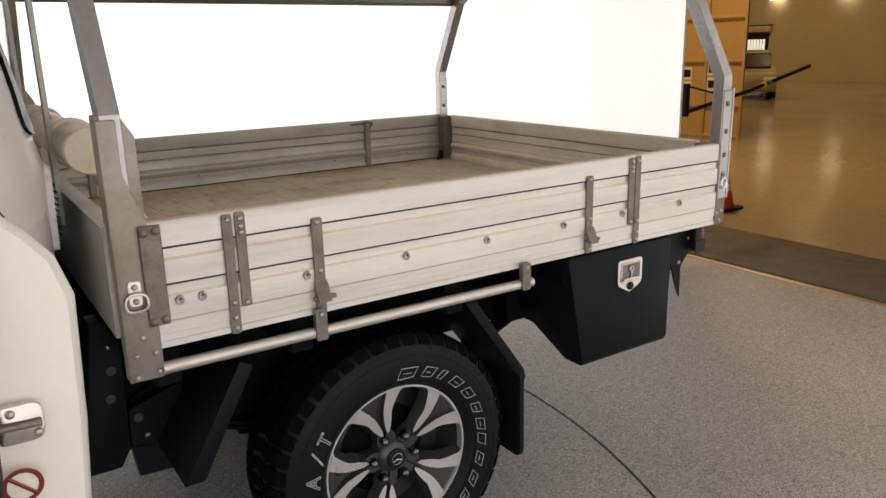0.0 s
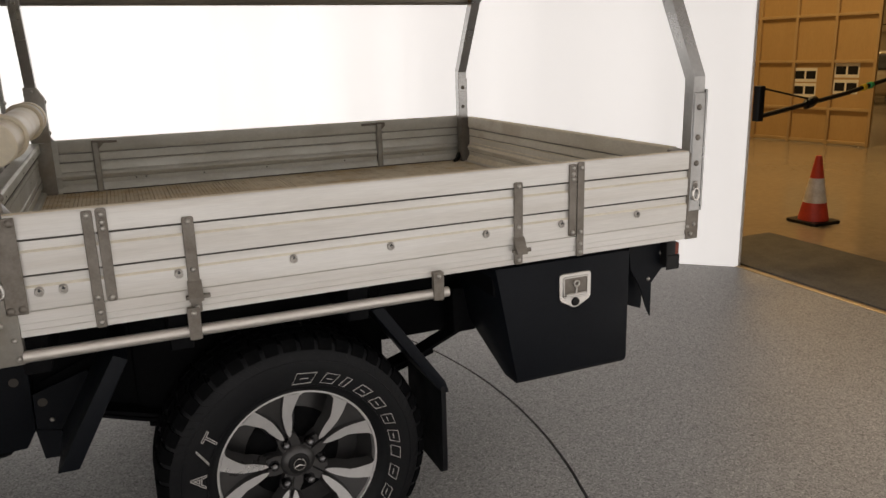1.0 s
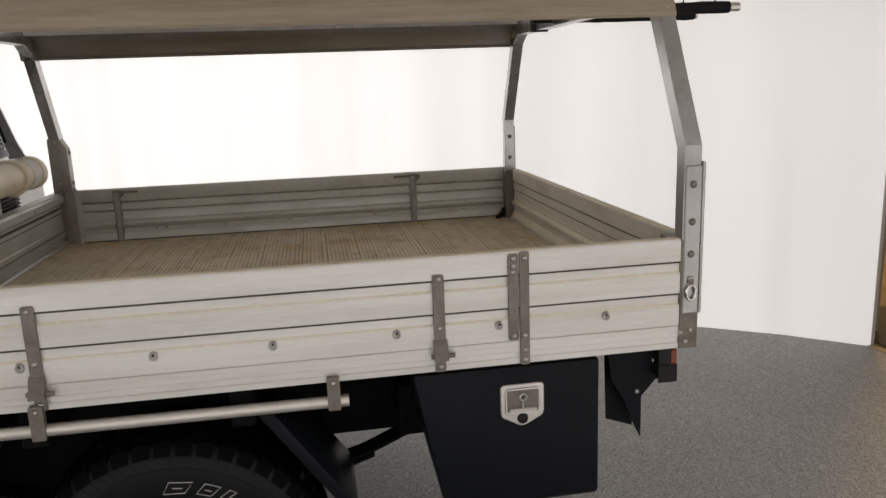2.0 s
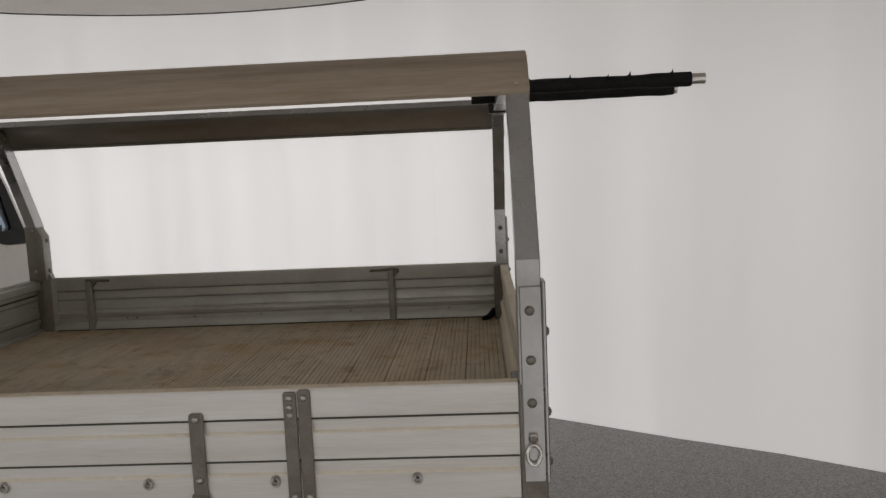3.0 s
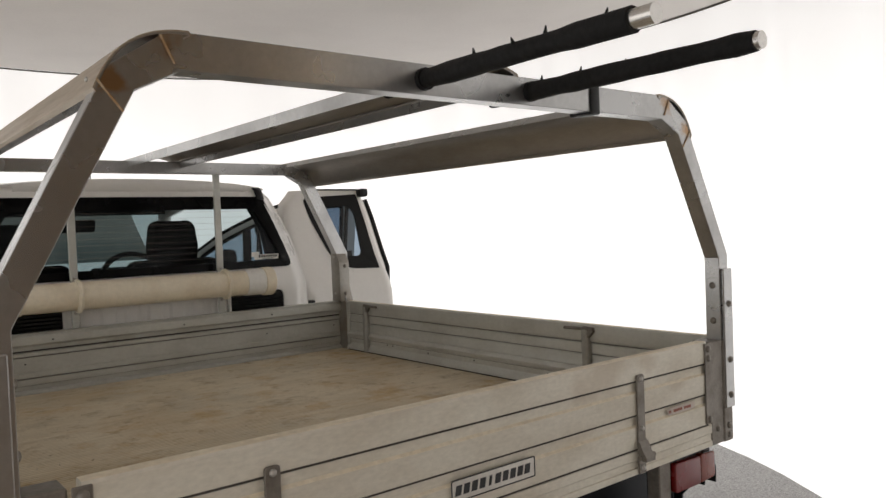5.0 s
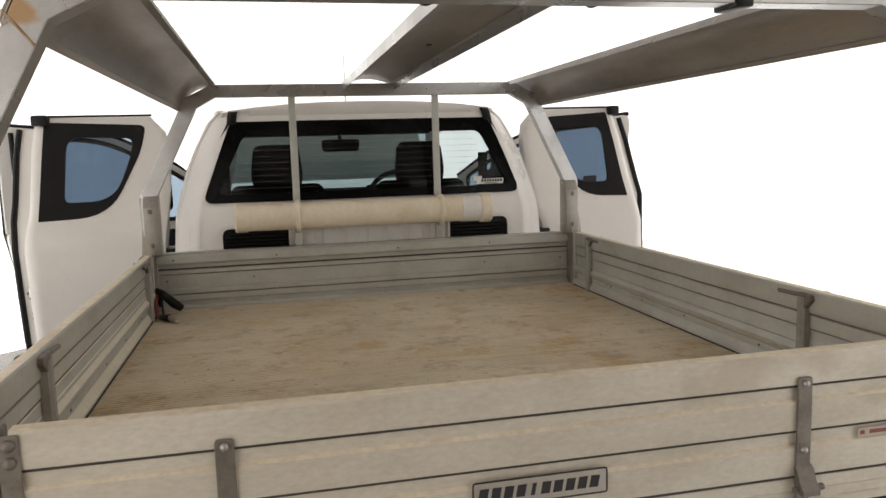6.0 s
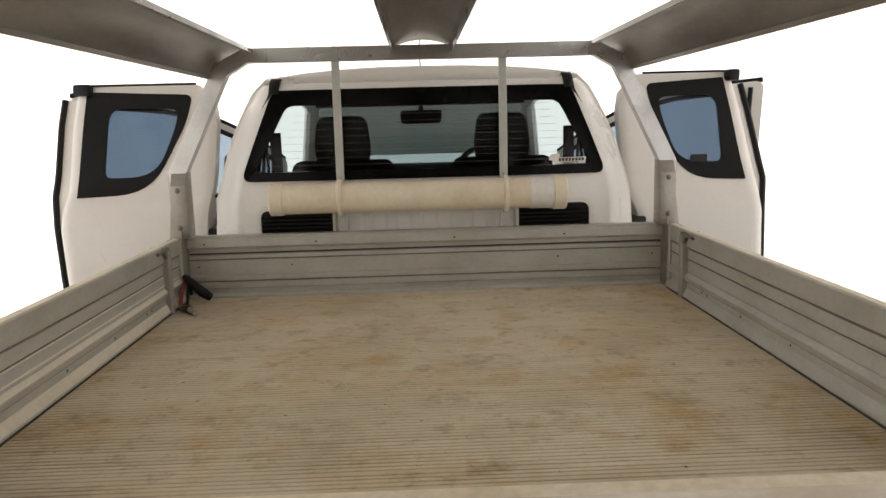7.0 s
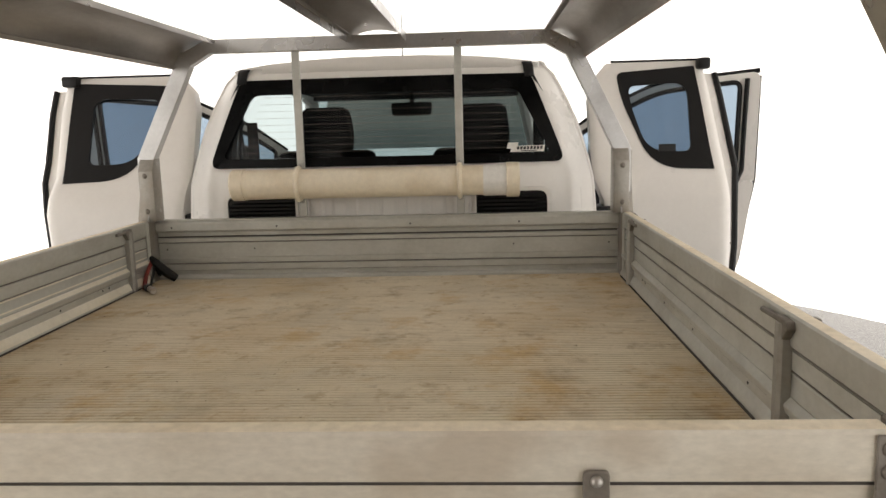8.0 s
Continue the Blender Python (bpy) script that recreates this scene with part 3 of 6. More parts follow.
def plank_profile(z0, z1, yo, yi, sgn, lip=True):
    """Cross-section (y, z) of one extruded board: a recessed lip and a deep joint along its top, a pressed groove inside."""
    h = z1 - z0
    o, i = sgn * yo, sgn * yi
    d, e, g = sgn * 0.0025, sgn * 0.004, sgn * 0.009
    pts = [(o - d, z0), (o, z0 + 0.0015)]
    if lip:
        pts += [(o, z1 - 0.0305), (o - sgn * 0.0010, z1 - 0.0292), (o - sgn * 0.0058, z1 - 0.0250), (o - sgn * 0.0052, z1 - 0.0052), (o - g, z1 - 0.0048), (o - g, z1)]
        pts += [(i + g * 0.8, z1), (i + g * 0.8, z1 - 0.0042), (i, z1 - 0.0046)]
    else:
        pts += [(o, z1 - 0.006), (o - d, z1 - 0.001), (o - 2 * d, z1), (i + 2 * d, z1), (i, z1 - 0.004)]
    if z0 < 1.0:
        # lowest board: a rounded ridge near its top and a flange that flares over the deck's edge
        pts[-3:] = [(i + g * 0.3, z1), (i, z1 - 0.0005)]
        k = sgn * -1.0
        pts += [(i + k * 0.003, z1 - 0.004), (i + k * 0.010, z1 - 0.0115), (i + k * 0.0108, z1 - 0.015), (i + k * 0.007, z1 - 0.028), (i + k * 0.001, z1 - 0.032), (i, z1 - 0.034), (i, z0 + 0.030), (i + k * 0.0035, z0 + 0.026), (i + k * 0.013, z0 + 0.006), (i + k * 0.013, z0)]
        return pts
    if not lip:
        # top board: a hollow bead that overhangs the board below
        k = sgn * -1.0
        pts[-2:] = [(i + k * 0.001, z1), (i + k * 0.0045, z1 - 0.004), (i + k * 0.0045, z0 + 0.010), (i + k * 0.003, z0 + 0.004), (i, z0 + 0.0025)]
    if h > 0.07:
        zm = z0 + 0.52 * h
        pts += [(i, zm + 0.004), (i + e, zm + 0.002), (i + e, zm - 0.002), (i + e * 0.4, zm - 0.006), (i + e * 0.4, z0 + 0.012), (i, z0 + 0.008)]
    pts += [(i, z0 + 0.0015), (i + d, z0)]
    return pts


BOARDS = ((RAILZ, 1.0535, True), (1.0535, 1.1365, True), (1.1365, TOP, False))

bolt_bm = lathe([(0.0001, 0.0062), (0.0032, 0.0058), (0.0056, 0.0042), (0.0068, 0.0016), (0.0070, 0.0)], 12)
BOLT = mesh_of(bolt_bm, M_BOLT, 40, "bolt")
nut_bm = lathe([(0.0001, 0.0068), (0.004, 0.0064), (0.0075, 0.0045), (0.0092, 0.0018), (0.0096, 0.0)], 12)
DARKBOLT = mesh_of(nut_bm, M_STRAP, 40, "nut")
hole_bm = lathe([(0.0001, 0.0010), (0.0030, 0.0010), (0.0036, 0.0)], 8)
HOLE = mesh_of(hole_bm, M_INK, 0, "rivet")
eye_bm = tube([(0.0095 * math.cos(a), -0.004 + 0.0095 * math.sin(a), 0.006) for a in (2 * math.pi * k / 14 for k in range(14))], 0.0032, 6, closed=True)
lathe([(0.0001, 0.005), (0.004, 0.005), (0.0045, 0.003), (0.010, 0.003), (0.012, 0.0)], 12, eye_bm)
eye_bm.transform(Matrix.Scale(0.82, 4))
EYELET = mesh_of(eye_bm, M_BOLT, 40, "eyelet")
EYELET.materials.append(M_INK)
for poly in EYELET.polygons:
    if poly.center.xy.length < 0.0048 and poly.normal.z > 0.5:
        poly.material_index = 1

FACE = {"-y": pose(0, 0, 0, 90, 0, 0), "+y": pose(0, 0, 0, -90, 0, 0), "+x": pose(0, 0, 0, 0, 90, 0) @ pose(0, 0, 0, 0, 0, 90), "-x": pose(0, 0, 0, 0, -90, 0), "+z": Matrix(), "-z": pose(0, 0, 0, 180, 0, 0)}


def stud(name, me, at, face, parent):
    return put(name, me, parent, Matrix.Translation(at) @ FACE[face])


def drop_side(name, x0, x1, sgn):
    """One section of a side panel: three interlocking boards."""
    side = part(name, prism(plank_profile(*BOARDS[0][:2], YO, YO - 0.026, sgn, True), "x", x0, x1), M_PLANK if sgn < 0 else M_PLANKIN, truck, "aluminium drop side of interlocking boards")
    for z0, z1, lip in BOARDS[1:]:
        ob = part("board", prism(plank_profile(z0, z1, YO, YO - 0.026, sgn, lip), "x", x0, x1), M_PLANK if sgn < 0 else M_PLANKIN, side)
        if not lip:
            lit_dust_top(ob)
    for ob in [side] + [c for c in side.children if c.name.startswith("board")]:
        # faces towards the tray get the greyer aluminium
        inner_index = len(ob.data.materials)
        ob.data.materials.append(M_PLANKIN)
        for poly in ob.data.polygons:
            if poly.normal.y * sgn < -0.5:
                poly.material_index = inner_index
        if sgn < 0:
            ledge_highlight(ob, M_LEDGE)
    joints(side, "x", x0 + 0.001, x1 - 0.001, sgn * YO, sgn)
    return side


def joints(parent, along, a0, a1, face, sgn):
    """Dark seams between the boards, outside and inside."""
    zs_out, zs_in = ((1.0511, 0.0036), (1.1341, 0.0036)), ((1.1356, 0.0024), (1.0972, 0.0014), (1.0195, 0.0018))
    for zs, d0, d1, mm in ((zs_out, 0.0088, 0.0032, M_JOINT), (zs_in, 0.0195, 0.0262, M_SEAM)):
        for z, h in zs:
            lo, hi = sorted((face - sgn * d0, face - sgn * d1))
            bm = box(a0, a1, lo, hi, z - h / 2, z + h / 2) if along == "x" else box(lo, hi, a0, a1, z - h / 2, z + h / 2)
            part("joint", bm, mm, parent)


def lit_dust_top(ob):
    """Upward faces of a top board: dust and top light in their colour."""
    ob.data.materials.append(M_LITDUST)
    for poly in ob.data.polygons:
        if poly.normal.z > 0.6 and poly.center.z > TOP - 0.008:
            poly.material_index = 1


def ledge_highlight(ob, material=M_LITDUST):
    """Paints a highlight on the sloping ledge of a board."""
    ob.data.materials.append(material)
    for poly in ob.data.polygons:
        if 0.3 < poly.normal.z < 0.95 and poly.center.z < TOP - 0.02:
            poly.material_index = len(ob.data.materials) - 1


SPLITS = ((-1.966, -1.782), (-1.782, -0.470), (-0.470, -0.0492))
sides = {s: [drop_side("drop_side", a, b, s) for a, b in SPLITS] for s in (-1, 1)}

# tray frame: fixed rails, deck of ribbed boards, headboard, tailgate
for s in (-1, 1):
    o = s * (YO - 0.001)
    pts = [(o, BOT), (o, BOT + 0.014), (o - s * 0.003, BOT + 0.016), (o - s * 0.003, BOT + 0.030), (o, BOT + 0.032), (o, RAILZ - 0.003), (o - s * 0.004, RAILZ), (s * 0.865, RAILZ), (s * 0.865, BOT)]
    part("side_rail", prism(pts, "x", -2.03, -0.0492), M_PLANK, truck, "ribbed aluminium side rail of the tray")
part("rear_rail", prism([(0.0, BOT), (0.0, BOT + 0.014), (-0.004, BOT + 0.016), (-0.004, BOT + 0.032), (0.0, BOT + 0.036), (0.0, RAILZ - 0.004), (-0.004, RAILZ), (-0.045, RAILZ), (-0.045, BOT)], "y", -0.799, 0.799), M_TAIL, truck, "aluminium rear rail under the tailgate")

part("gate_seam", box(-0.02, 0.0006, -0.781, 0.781, 0.9672, 0.9712), M_JOINT, truck)
deck_w = 0.1235
nplanks = 16
for k in range(nplanks):
    x1 = -0.046 - k * deck_w
    x0 = max(x1 - deck_w, -2.026)
    a0, a1 = x0 + 0.0013, x1 - 0.0013
    pts = [(a0, DECKZ - 0.03), (a0, DECKZ - 0.001)]
    ribs = 8
    w = (a1 - a0) / ribs
    for r in range(ribs):
        xa = a0 + r * w
        pts += [(xa + 0.0010, DECKZ), (xa + w * 0.72, DECKZ), (xa + w * 0.76, DECKZ - 0.0012), (xa + w * 0.98, DECKZ - 0.0012)] if r < ribs - 1 else [(xa + 0.0010, DECKZ)]
    pts += [(a1 - 0.001, DECKZ), (a1, DECKZ - 0.001), (a1, DECKZ - 0.03)]
    db = part("deck_board", prism(pts, "y", -0.866, 0.866), M_DECK, truck, "ribbed aluminium deck board, dusty and worn", 20)
    db.data.materials.append(M_GROOVE)
    for poly in db.data.polygons:
        if poly.normal.z > 0.5 and -0.01 < poly.center.z - DECKZ < -0.0008 and abs(poly.normal.z) > 0.9:
            poly.material_index = 1

head = part("headboard", prism([(x, z) for x, z in ((-2.05, 0.94), (-2.013, 0.94), (-2.013, 0.972), (-2.018, 0.9775), (-2.033, 0.980), (-2.033, 0.995), (-2.024, 0.999), (-2.024, 1.020), (-2.031, 1.022), (-2.031, 1.0245), (-2.026, 1.027), (-2.026, 1.044), (-2.029, 1.047), (-2.029, 1.101), (-2.033, 1.1025), (-2.033, 1.1045), (-2.026, 1.107), (-2.026, 1.121), (-2.038, 1.123), (-2.038, 1.1275), (-2.031, 1.129), (-2.031, 1.143), (-2.015, 1.147), (-2.011, 1.152), (-2.011, 1.178), (-2.016, 1.187), (-2.05, 1.187))], "y", -0.862, 0.862), M_PLANKIN, truck, "grey aluminium headboard with pressed ribs")
part("headboard_cap", prism([(-2.052, 1.1885), (-2.012, 1.1885), (-2.012, 1.192), (-2.052, 1.192)], "y", -0.861, 0.861), M_PLANKIN, head)
for z, h, x in ((1.1252, 0.0040, -2.0310), (1.1035, 0.0020, -2.0295), (1.0232, 0.0024, -2.0275), (0.9972, 0.0016, -2.0285)):
    part("joint", box(-2.045, x + 0.0012, -0.861, 0.861, z - h / 2, z + h / 2), M_JOINT if h > 0.003 else M_SEAM, head)
for y in (-0.494, 0.48, -0.83, 0.83, -0.06, 0.2):
    stud("rivet", HOLE, (-2.0295, y, 1.078 if abs(y) > 0.3 else 1.035), "+x", head)
for y in (-0.8, -0.4, 0.1, 0.5):
    stud("rivet", HOLE, (-2.011, y, 1.163), "+x", head)
for s in (-1, 1):
    part("gusset", prism([(-2.012, 1.194), (-1.95, 1.194), (-2.0, 1.27), (-2.012, 1.27)], "y", s * 0.86, s * 0.864), M_HOOP, head, "triangular aluminium corner gusset")
    part("corner_post", box(-2.03, -1.945, s * 0.8735 - 0.0035 * s - 0.003, s * 0.8735 - 0.0035 * s + 0.003, 0.966, 1.188, 0.0015, 1), M_PLANKIN, head)

tg = part("tailgate", prism([(YOx - 0.9, z) for YOx, z in plank_profile(*BOARDS[0][:2], YO, YO - 0.026, 1, True)], "y", -0.782, 0.782), M_TAIL, truck, "aluminium tailgate of interlocking boards, scuffed and stained")
for z0, z1, lip in BOARDS[1:]:
    ob = part("board", prism([(a - 0.9, z) for a, z in plank_profile(z0, z1, YO, YO - 0.026, 1, lip)], "y", -0.782, 0.782), M_TAIL, tg)
    if lip:
        ledge_highlight(ob)
    else:
        lit_dust_top(ob)
ledge_highlight(tg)
joints(tg, "y", -0.781, 0.781, 0.0, 1)
for s in (-1, 1):
    strip = part("end_strip", box(0.0005, 0.0045, s * 0.782 - 0.014, s * 0.782 + 0.014, 0.973, 1.19, 0.0015, 1), M_STRAP, tg, "dull steel end strip")
    for z in (0.985, 1.15, 1.175):
        stud("bolt", DARKBOLT, (0.0045, s * 0.782, z), "+x", strip)


def strap(parent, axis, a, z0, z1, w, face_at, sgn, holes, me=BOLT, label="dull zinc-plated steel strap"):
    """A flat upright strap on a side (axis x) or on the tailgate (axis y)."""
    lo, hi = sorted((face_at, face_at + sgn * 0.006))
    r = rounded([(a - w / 2, z0), (a + w / 2, z0), (a + w / 2, z1), (a - w / 2, z1)], 0.006, 3)
    ob = part("strap", prism(r, "y" if axis == "x" else "x", lo, hi, 0.0012, seg=1), M_STRAP, parent, label)
    f = {("x", -1): "-y", ("x", 1): "+y", ("y", 1): "+x", ("y", -1): "-x"}[(axis, sgn)]
    for z in holes:
        at = (a, face_at + sgn * 0.006, z) if axis == "x" else (face_at + sgn * 0.006, a, z)
        stud("bolt", me, at, f, ob)
    return ob


def latch(parent, axis, a, face_at, sgn):
    """Over-centre catch at a strap's foot: a hinged lug with a pin and its keeper."""
    ob = strap(parent, axis, a, 0.955, 1.152, 0.028, face_at, sgn, (1.141, 1.02))
    def P(u, v, z):
        return (a + u, face_at + sgn * v, z) if axis == "x" else (face_at + sgn * v, a + u, z)
    prof = [(0.004, 0.992), (0.012, 0.985), (0.02, 0.966), (0.03, 0.953), (0.03, 0.944), (0.018, 0.944), (0.006, 0.952)]
    bm = bmesh.new()
    lo = [bm.verts.new(P(-0.017, v, z)) for v, z in prof]
    hi = [bm.verts.new(P(0.017, v, z)) for v, z in prof]
    bm.faces.new(lo)
    bm.faces.new(hi[::-1])
    for k in range(len(prof)):
        bm.faces.new((lo[k], lo[(k + 1) % len(prof)], hi[(k + 1) % len(prof)], hi[k]))
    part("catch", bm, M_STRAP, parent, "folded steel catch")
    part("catch_pin", tube([P(-0.024, 0.014, 0.952), P(0.034, 0.014, 0.952)], 0.006, 10), M_STRAP, parent)
    strap(parent, axis, a, 0.908, 0.948, 0.026, face_at, sgn, (0.923,))
    return ob


for s in (-1, 1):
    main, front, rear = sides[s][1], sides[s][0], sides[s][2]
    f = s * YO
    strap(front, "x", -1.796, BOT - 0.002, 1.19, 0.024, f, s, (1.178, 0.982, 0.945, 0.92))
    strap(main, "x", -1.766, 0.968, 1.193, 0.024, f, s, (1.178, 1.16, 1.145, 0.978))
    strap(main, "x", -0.484, 0.972, 1.190, 0.025, f, s, (1.178, 1.16, 1.145, 0.983))
    strap(rear, "x", -0.456, BOT - 0.002, 1.194, 0.024, f, s, (1.178, 0.982, 0.945, 0.92))
    latch(main, "x", -1.578, f, s)
    latch(main, "x", -0.668, f, s)
    for x, own in ((-1.916, front), (-1.866, front), (-1.611, main), (-1.328, main), (-1.062, main), (-0.772, main), (-0.521, main), (-0.246, rear)):
        stud("eyelet", EYELET, (x, f, 1.015), "-y" if s < 0 else "+y", own)
    # inner side of the panels: stiffeners with their pull pins at the joints
    g = s * (YO - 0.026)
    for x, d in ((-1.797, 1), (-0.489, -1)):
        stiff = part("stiffener", prism([(x - 0.014, g), (x + 0.014, g), (x + 0.014, g - s * 0.016), (x + 0.008, g - s * 0.022), (x - 0.008, g - s * 0.022), (x - 0.014, g - s * 0.016)], "z", 0.967, 1.178), M_STIFF, main, "grey aluminium stiffener with a pull pin")
        part("pull_pin", tube([(x - d * 0.012, g - s * 0.012, 1.181), (x + d * 0.09, g - s * 0.012, 1.179)], 0.0055, 8), M_STRAP, stiff)
        part("pin_lug", prism([(x + 0.012, 1.150), (x + 0.034, 1.172), (x + 0.030, 1.186), (x - 0.012, 1.188), (x - 0.014, 1.165)], "y", *sorted((g - s * 0.002, g - s * 0.018)), 0.002, seg=1), M_STRAP, stiff)
    for x, z in ((-0.67, 1.146), (-1.602, 1.146), (-1.603, 1.012), (-0.673, 1.009), (-1.35, 1.008), (-1.06, 1.01), (-0.25, 1.009), (-1.645, 1.012), (-0.3, 1.15)):
        stud("rivet", HOLE, (x, g - s * 0.0002, z), "+y" if s < 0 else "-y", main)
    part("seal_strip", box(-1.95, -0.05, *sorted((s * 0.8575, s * 0.8625)), 0.9652, 0.9684), M_JOINT, main, "dark rubber seal along the deck")

# underframe rod along the near side, with its hangers
for s in (-1, 1):
    rod = part("tie_rod", tube([(-1.97, s * 0.9, 0.862), (-0.895, s * 0.9, 0.858)], 0.0145, 16), M_ROD, truck, "bright round tie-down rod under the side")
    for x in (-1.588, -0.93):
        hang = part("hanger", prism(rounded([(x - 0.015, 0.843), (x + 0.015, 0.843), (x + 0.015, 0.925), (x - 0.015, 0.925)], 0.004, 2), "y", *sorted((s * 0.902, s * 0.9195))), M_STRAP, rod)
        stud("bolt", BOLT, (x, s * 0.9195, 0.912), "-y" if s < 0 else "+y", hang)


# ---- ladder rack: two hoops and three arched rails ----
def hoop(x0, x1, outer, inner, name, label):
    """A welded square-tube hoop, from its outer and inner lines (y, z) on one side."""
    o = outer + [(-y, z) for y, z in reversed(outer)]
    i = inner + [(-y, z) for y, z in reversed(inner)]
    bm = bmesh.new()
    rows = [[bm.verts.new((x, y, z)) for y, z in line] for line in (o, i) for x in (x0, x1)]
    for a, b in ((0, 1), (2, 3), (0, 2), (1, 3)):
        for k in range(len(o) - 1):
            bm.faces.new((rows[a][k], rows[a][k + 1], rows[b][k + 1], rows[b][k]))
    for k in (0, -1):
        bm.faces.new((rows[0][k], rows[1][k], rows[3][k], rows[2][k]))
    bmesh.ops.recalc_face_normals(bm, faces=bm.faces[:])
    es = [e for e in bm.edges if len(e.link_faces) == 2 and e.calc_face_angle(0) > 0.5]
    bmesh.ops.bevel(bm, geom=es, offset=0.0014, segments=1, profile=0.5, affect="EDGES")
    return part(name, bm, M_HOOPR if "rear" in name else M_HOOP, truck, label)


rear_hoop = hoop(-0.046, -0.001, [(0.900, 0.975), (0.900, 1.426), (0.718, 1.782), (0.630, 1.842)], [(0.857, 0.975), (0.857, 1.416), (0.682, 1.748), (0.612, 1.783)], "rear_hoop", "welded square-tube aluminium rear hoop with stained welds")
front_hoop = hoop(-2.032, -1.99, [(0.898, 1.19), (0.898, 1.425), (0.715, 1.79), (0.612, 1.841)], [(0.838, 1.19), (0.838, 1.418), (0.672, 1.752), (0.60, 1.793)], "front_hoop", "square-tube aluminium front hoop over the headboard")
for s in (-1, 1):
    # rear posts: foot, outer plate, rear plate
    foot = part("post_foot", box(-0.049, 0.003, *sorted((s * 0.858, s * 0.9015)), BOT - 0.002, 1.192, 0.003, 1), M_STRAP, rear_hoop, "weathered steel post foot")
    part("foot_web", box(-0.058, -0.001, *sorted((s * 0.800, s * 0.860)), BOT - 0.002, 1.190, 0.003, 1), M_STRAP, foot)
    plate = part("side_plate", box(-0.042, 0.0, *sorted((s * 0.8985, s * 0.9045)), 1.0, 1.377, 0.002, 1), M_HOOP, rear_hoop, "riveted aluminium side plate")
    for z in (1.331, 1.237, 1.155, 1.085):
        stud("bolt", DARKBOLT, (-0.0235, s * 0.9045, z), "-y" if s < 0 else "+y", plate)
    rp = part("rear_plate", box(0.0, 0.007, *sorted((s * 0.864, s * 0.908)), 1.0, 1.386, 0.002, 1), M_HOOP, rear_hoop, "riveted aluminium rear plate")
    for z in (1.288, 1.133, 1.035):
        stud("bolt", DARKBOLT, (0.007, s * 0.887, z), "+x", rp)
    for z in (1.34, 1.242):
        stud("bolt", DARKBOLT, (-0.023, s * 0.857, z), "+y" if s < 0 else "-y", rear_hoop)
    for x, z in ((-0.045, 0.95), (-0.018, 0.955), (-0.03, 0.925)):
        stud("bolt", BOLT, (x, s * 0.9015, z), "-y" if s < 0 else "+y", foot)
    for y, z in ((0.88, 0.95), (0.83, 0.95), (0.88, 0.925)):
        stud("bolt", DARKBOLT, (0.003 if y > 0.86 else -0.001, s * y, z), "+x", foot)
    part("ring_tab", box(-0.032, -0.015, *sorted((s * 0.904, s * 0.909)), 1.068, 1.098, 0.003, 1), M_BOLT, rear_hoop)
    ring = tube([(-0.0235 + 0.0125 * math.cos(a), s * 0.911, 1.056 + 0.019 * math.sin(a)) for a in (2 * math.pi * k / 18 for k in range(18))], 0.0038, 8, closed=True)
    part("lashing_ring", ring, M_CHROME, rear_hoop, "bright lashing ring")
    # front posts: wide channel, plate, lashing ring
    fp = part("front_post", prism([(-2.042, 0.844), (-1.967, 0.844), (-1.967, 1.20), (-2.002, 1.30), (-2.002, 1.416), (-2.042, 1.416)], "y", *sorted((s * 0.864, s * 0.906)), 0.004), M_POST, truck, "folded aluminium front post, weathered towards its foot")
    part("post_channel", prism([(-2.040, 1.193), (-1.9655, 1.193), (-1.9655, 1.378), (-1.992, 1.424), (-2.040, 1.424)], "y", *sorted((s * 0.8355, s * 0.890)), 0.002), M_POST, fp, "dull grey inner channel of the post")
    pl = part("post_plate", box(-1.988, -1.942, *sorted((s * 0.906, s * 0.9115)), 0.966, 1.191, 0.002, 1), M_STRAP, fp, "dull steel joining plate")
    for x, z in ((-1.978, 1.176), (-1.953, 1.178), (-1.978, 0.977), (-1.953, 0.979)):
        stud("bolt", DARKBOLT, (x, s * 0.9115, z), "-y" if s < 0 else "+y", pl)
    for x, z in ((-2.005, 0.945), (-1.982, 0.905), (-2.022, 0.905), (-2.026, 0.855), (-1.978, 0.86)):
        stud("bolt", BOLT, (x, s * 0.906, z), "-y" if s < 0 else "+y", fp)
    for z in (1.406, 1.231):
        stud("bolt", BOLT, (-2.008, s * 0.838, z), "+y" if s < 0 else "-y", front_hoop)
        stud("bolt", DARKBOLT, (-1.9655, s * 0.866, min(z, 1.362)), "+x", fp)
    base = part("ring_base", prism(rounded([(-2.022, 1.02), (-1.996, 1.02), (-1.996, 1.075), (-2.022, 1.075)], 0.008, 3), "y", *sorted((s * 0.906, s * 0.9105))), M_CHROME, fp)
    ring = tube([(x, s * 0.9155, z) for x, z in rounded([(-2.034, 1.008), (-1.984, 1.008), (-1.988, 1.048), (-2.030, 1.048)], 0.018, 5)], 0.0038, 8, closed=True)
    part("lashing_ring", ring, M_CHROME, fp, "bright D-shaped lashing ring")
    stud("bolt", BOLT, (-2.009, s * 0.9105, 1.062), "-y" if s < 0 else "+y", fp)
    stud("bolt", BOLT, (-2.009, s * 0.9105, 1.03), "-y" if s < 0 else "+y", fp)

for y in (-0.306, 0.287):
    up = part("upright", box(-2.066, -2.052, y - 0.014, y + 0.014, 1.1, 1.80, 0.002, 1), M_PLANKIN, front_hoop, "slim aluminium window guard bar")


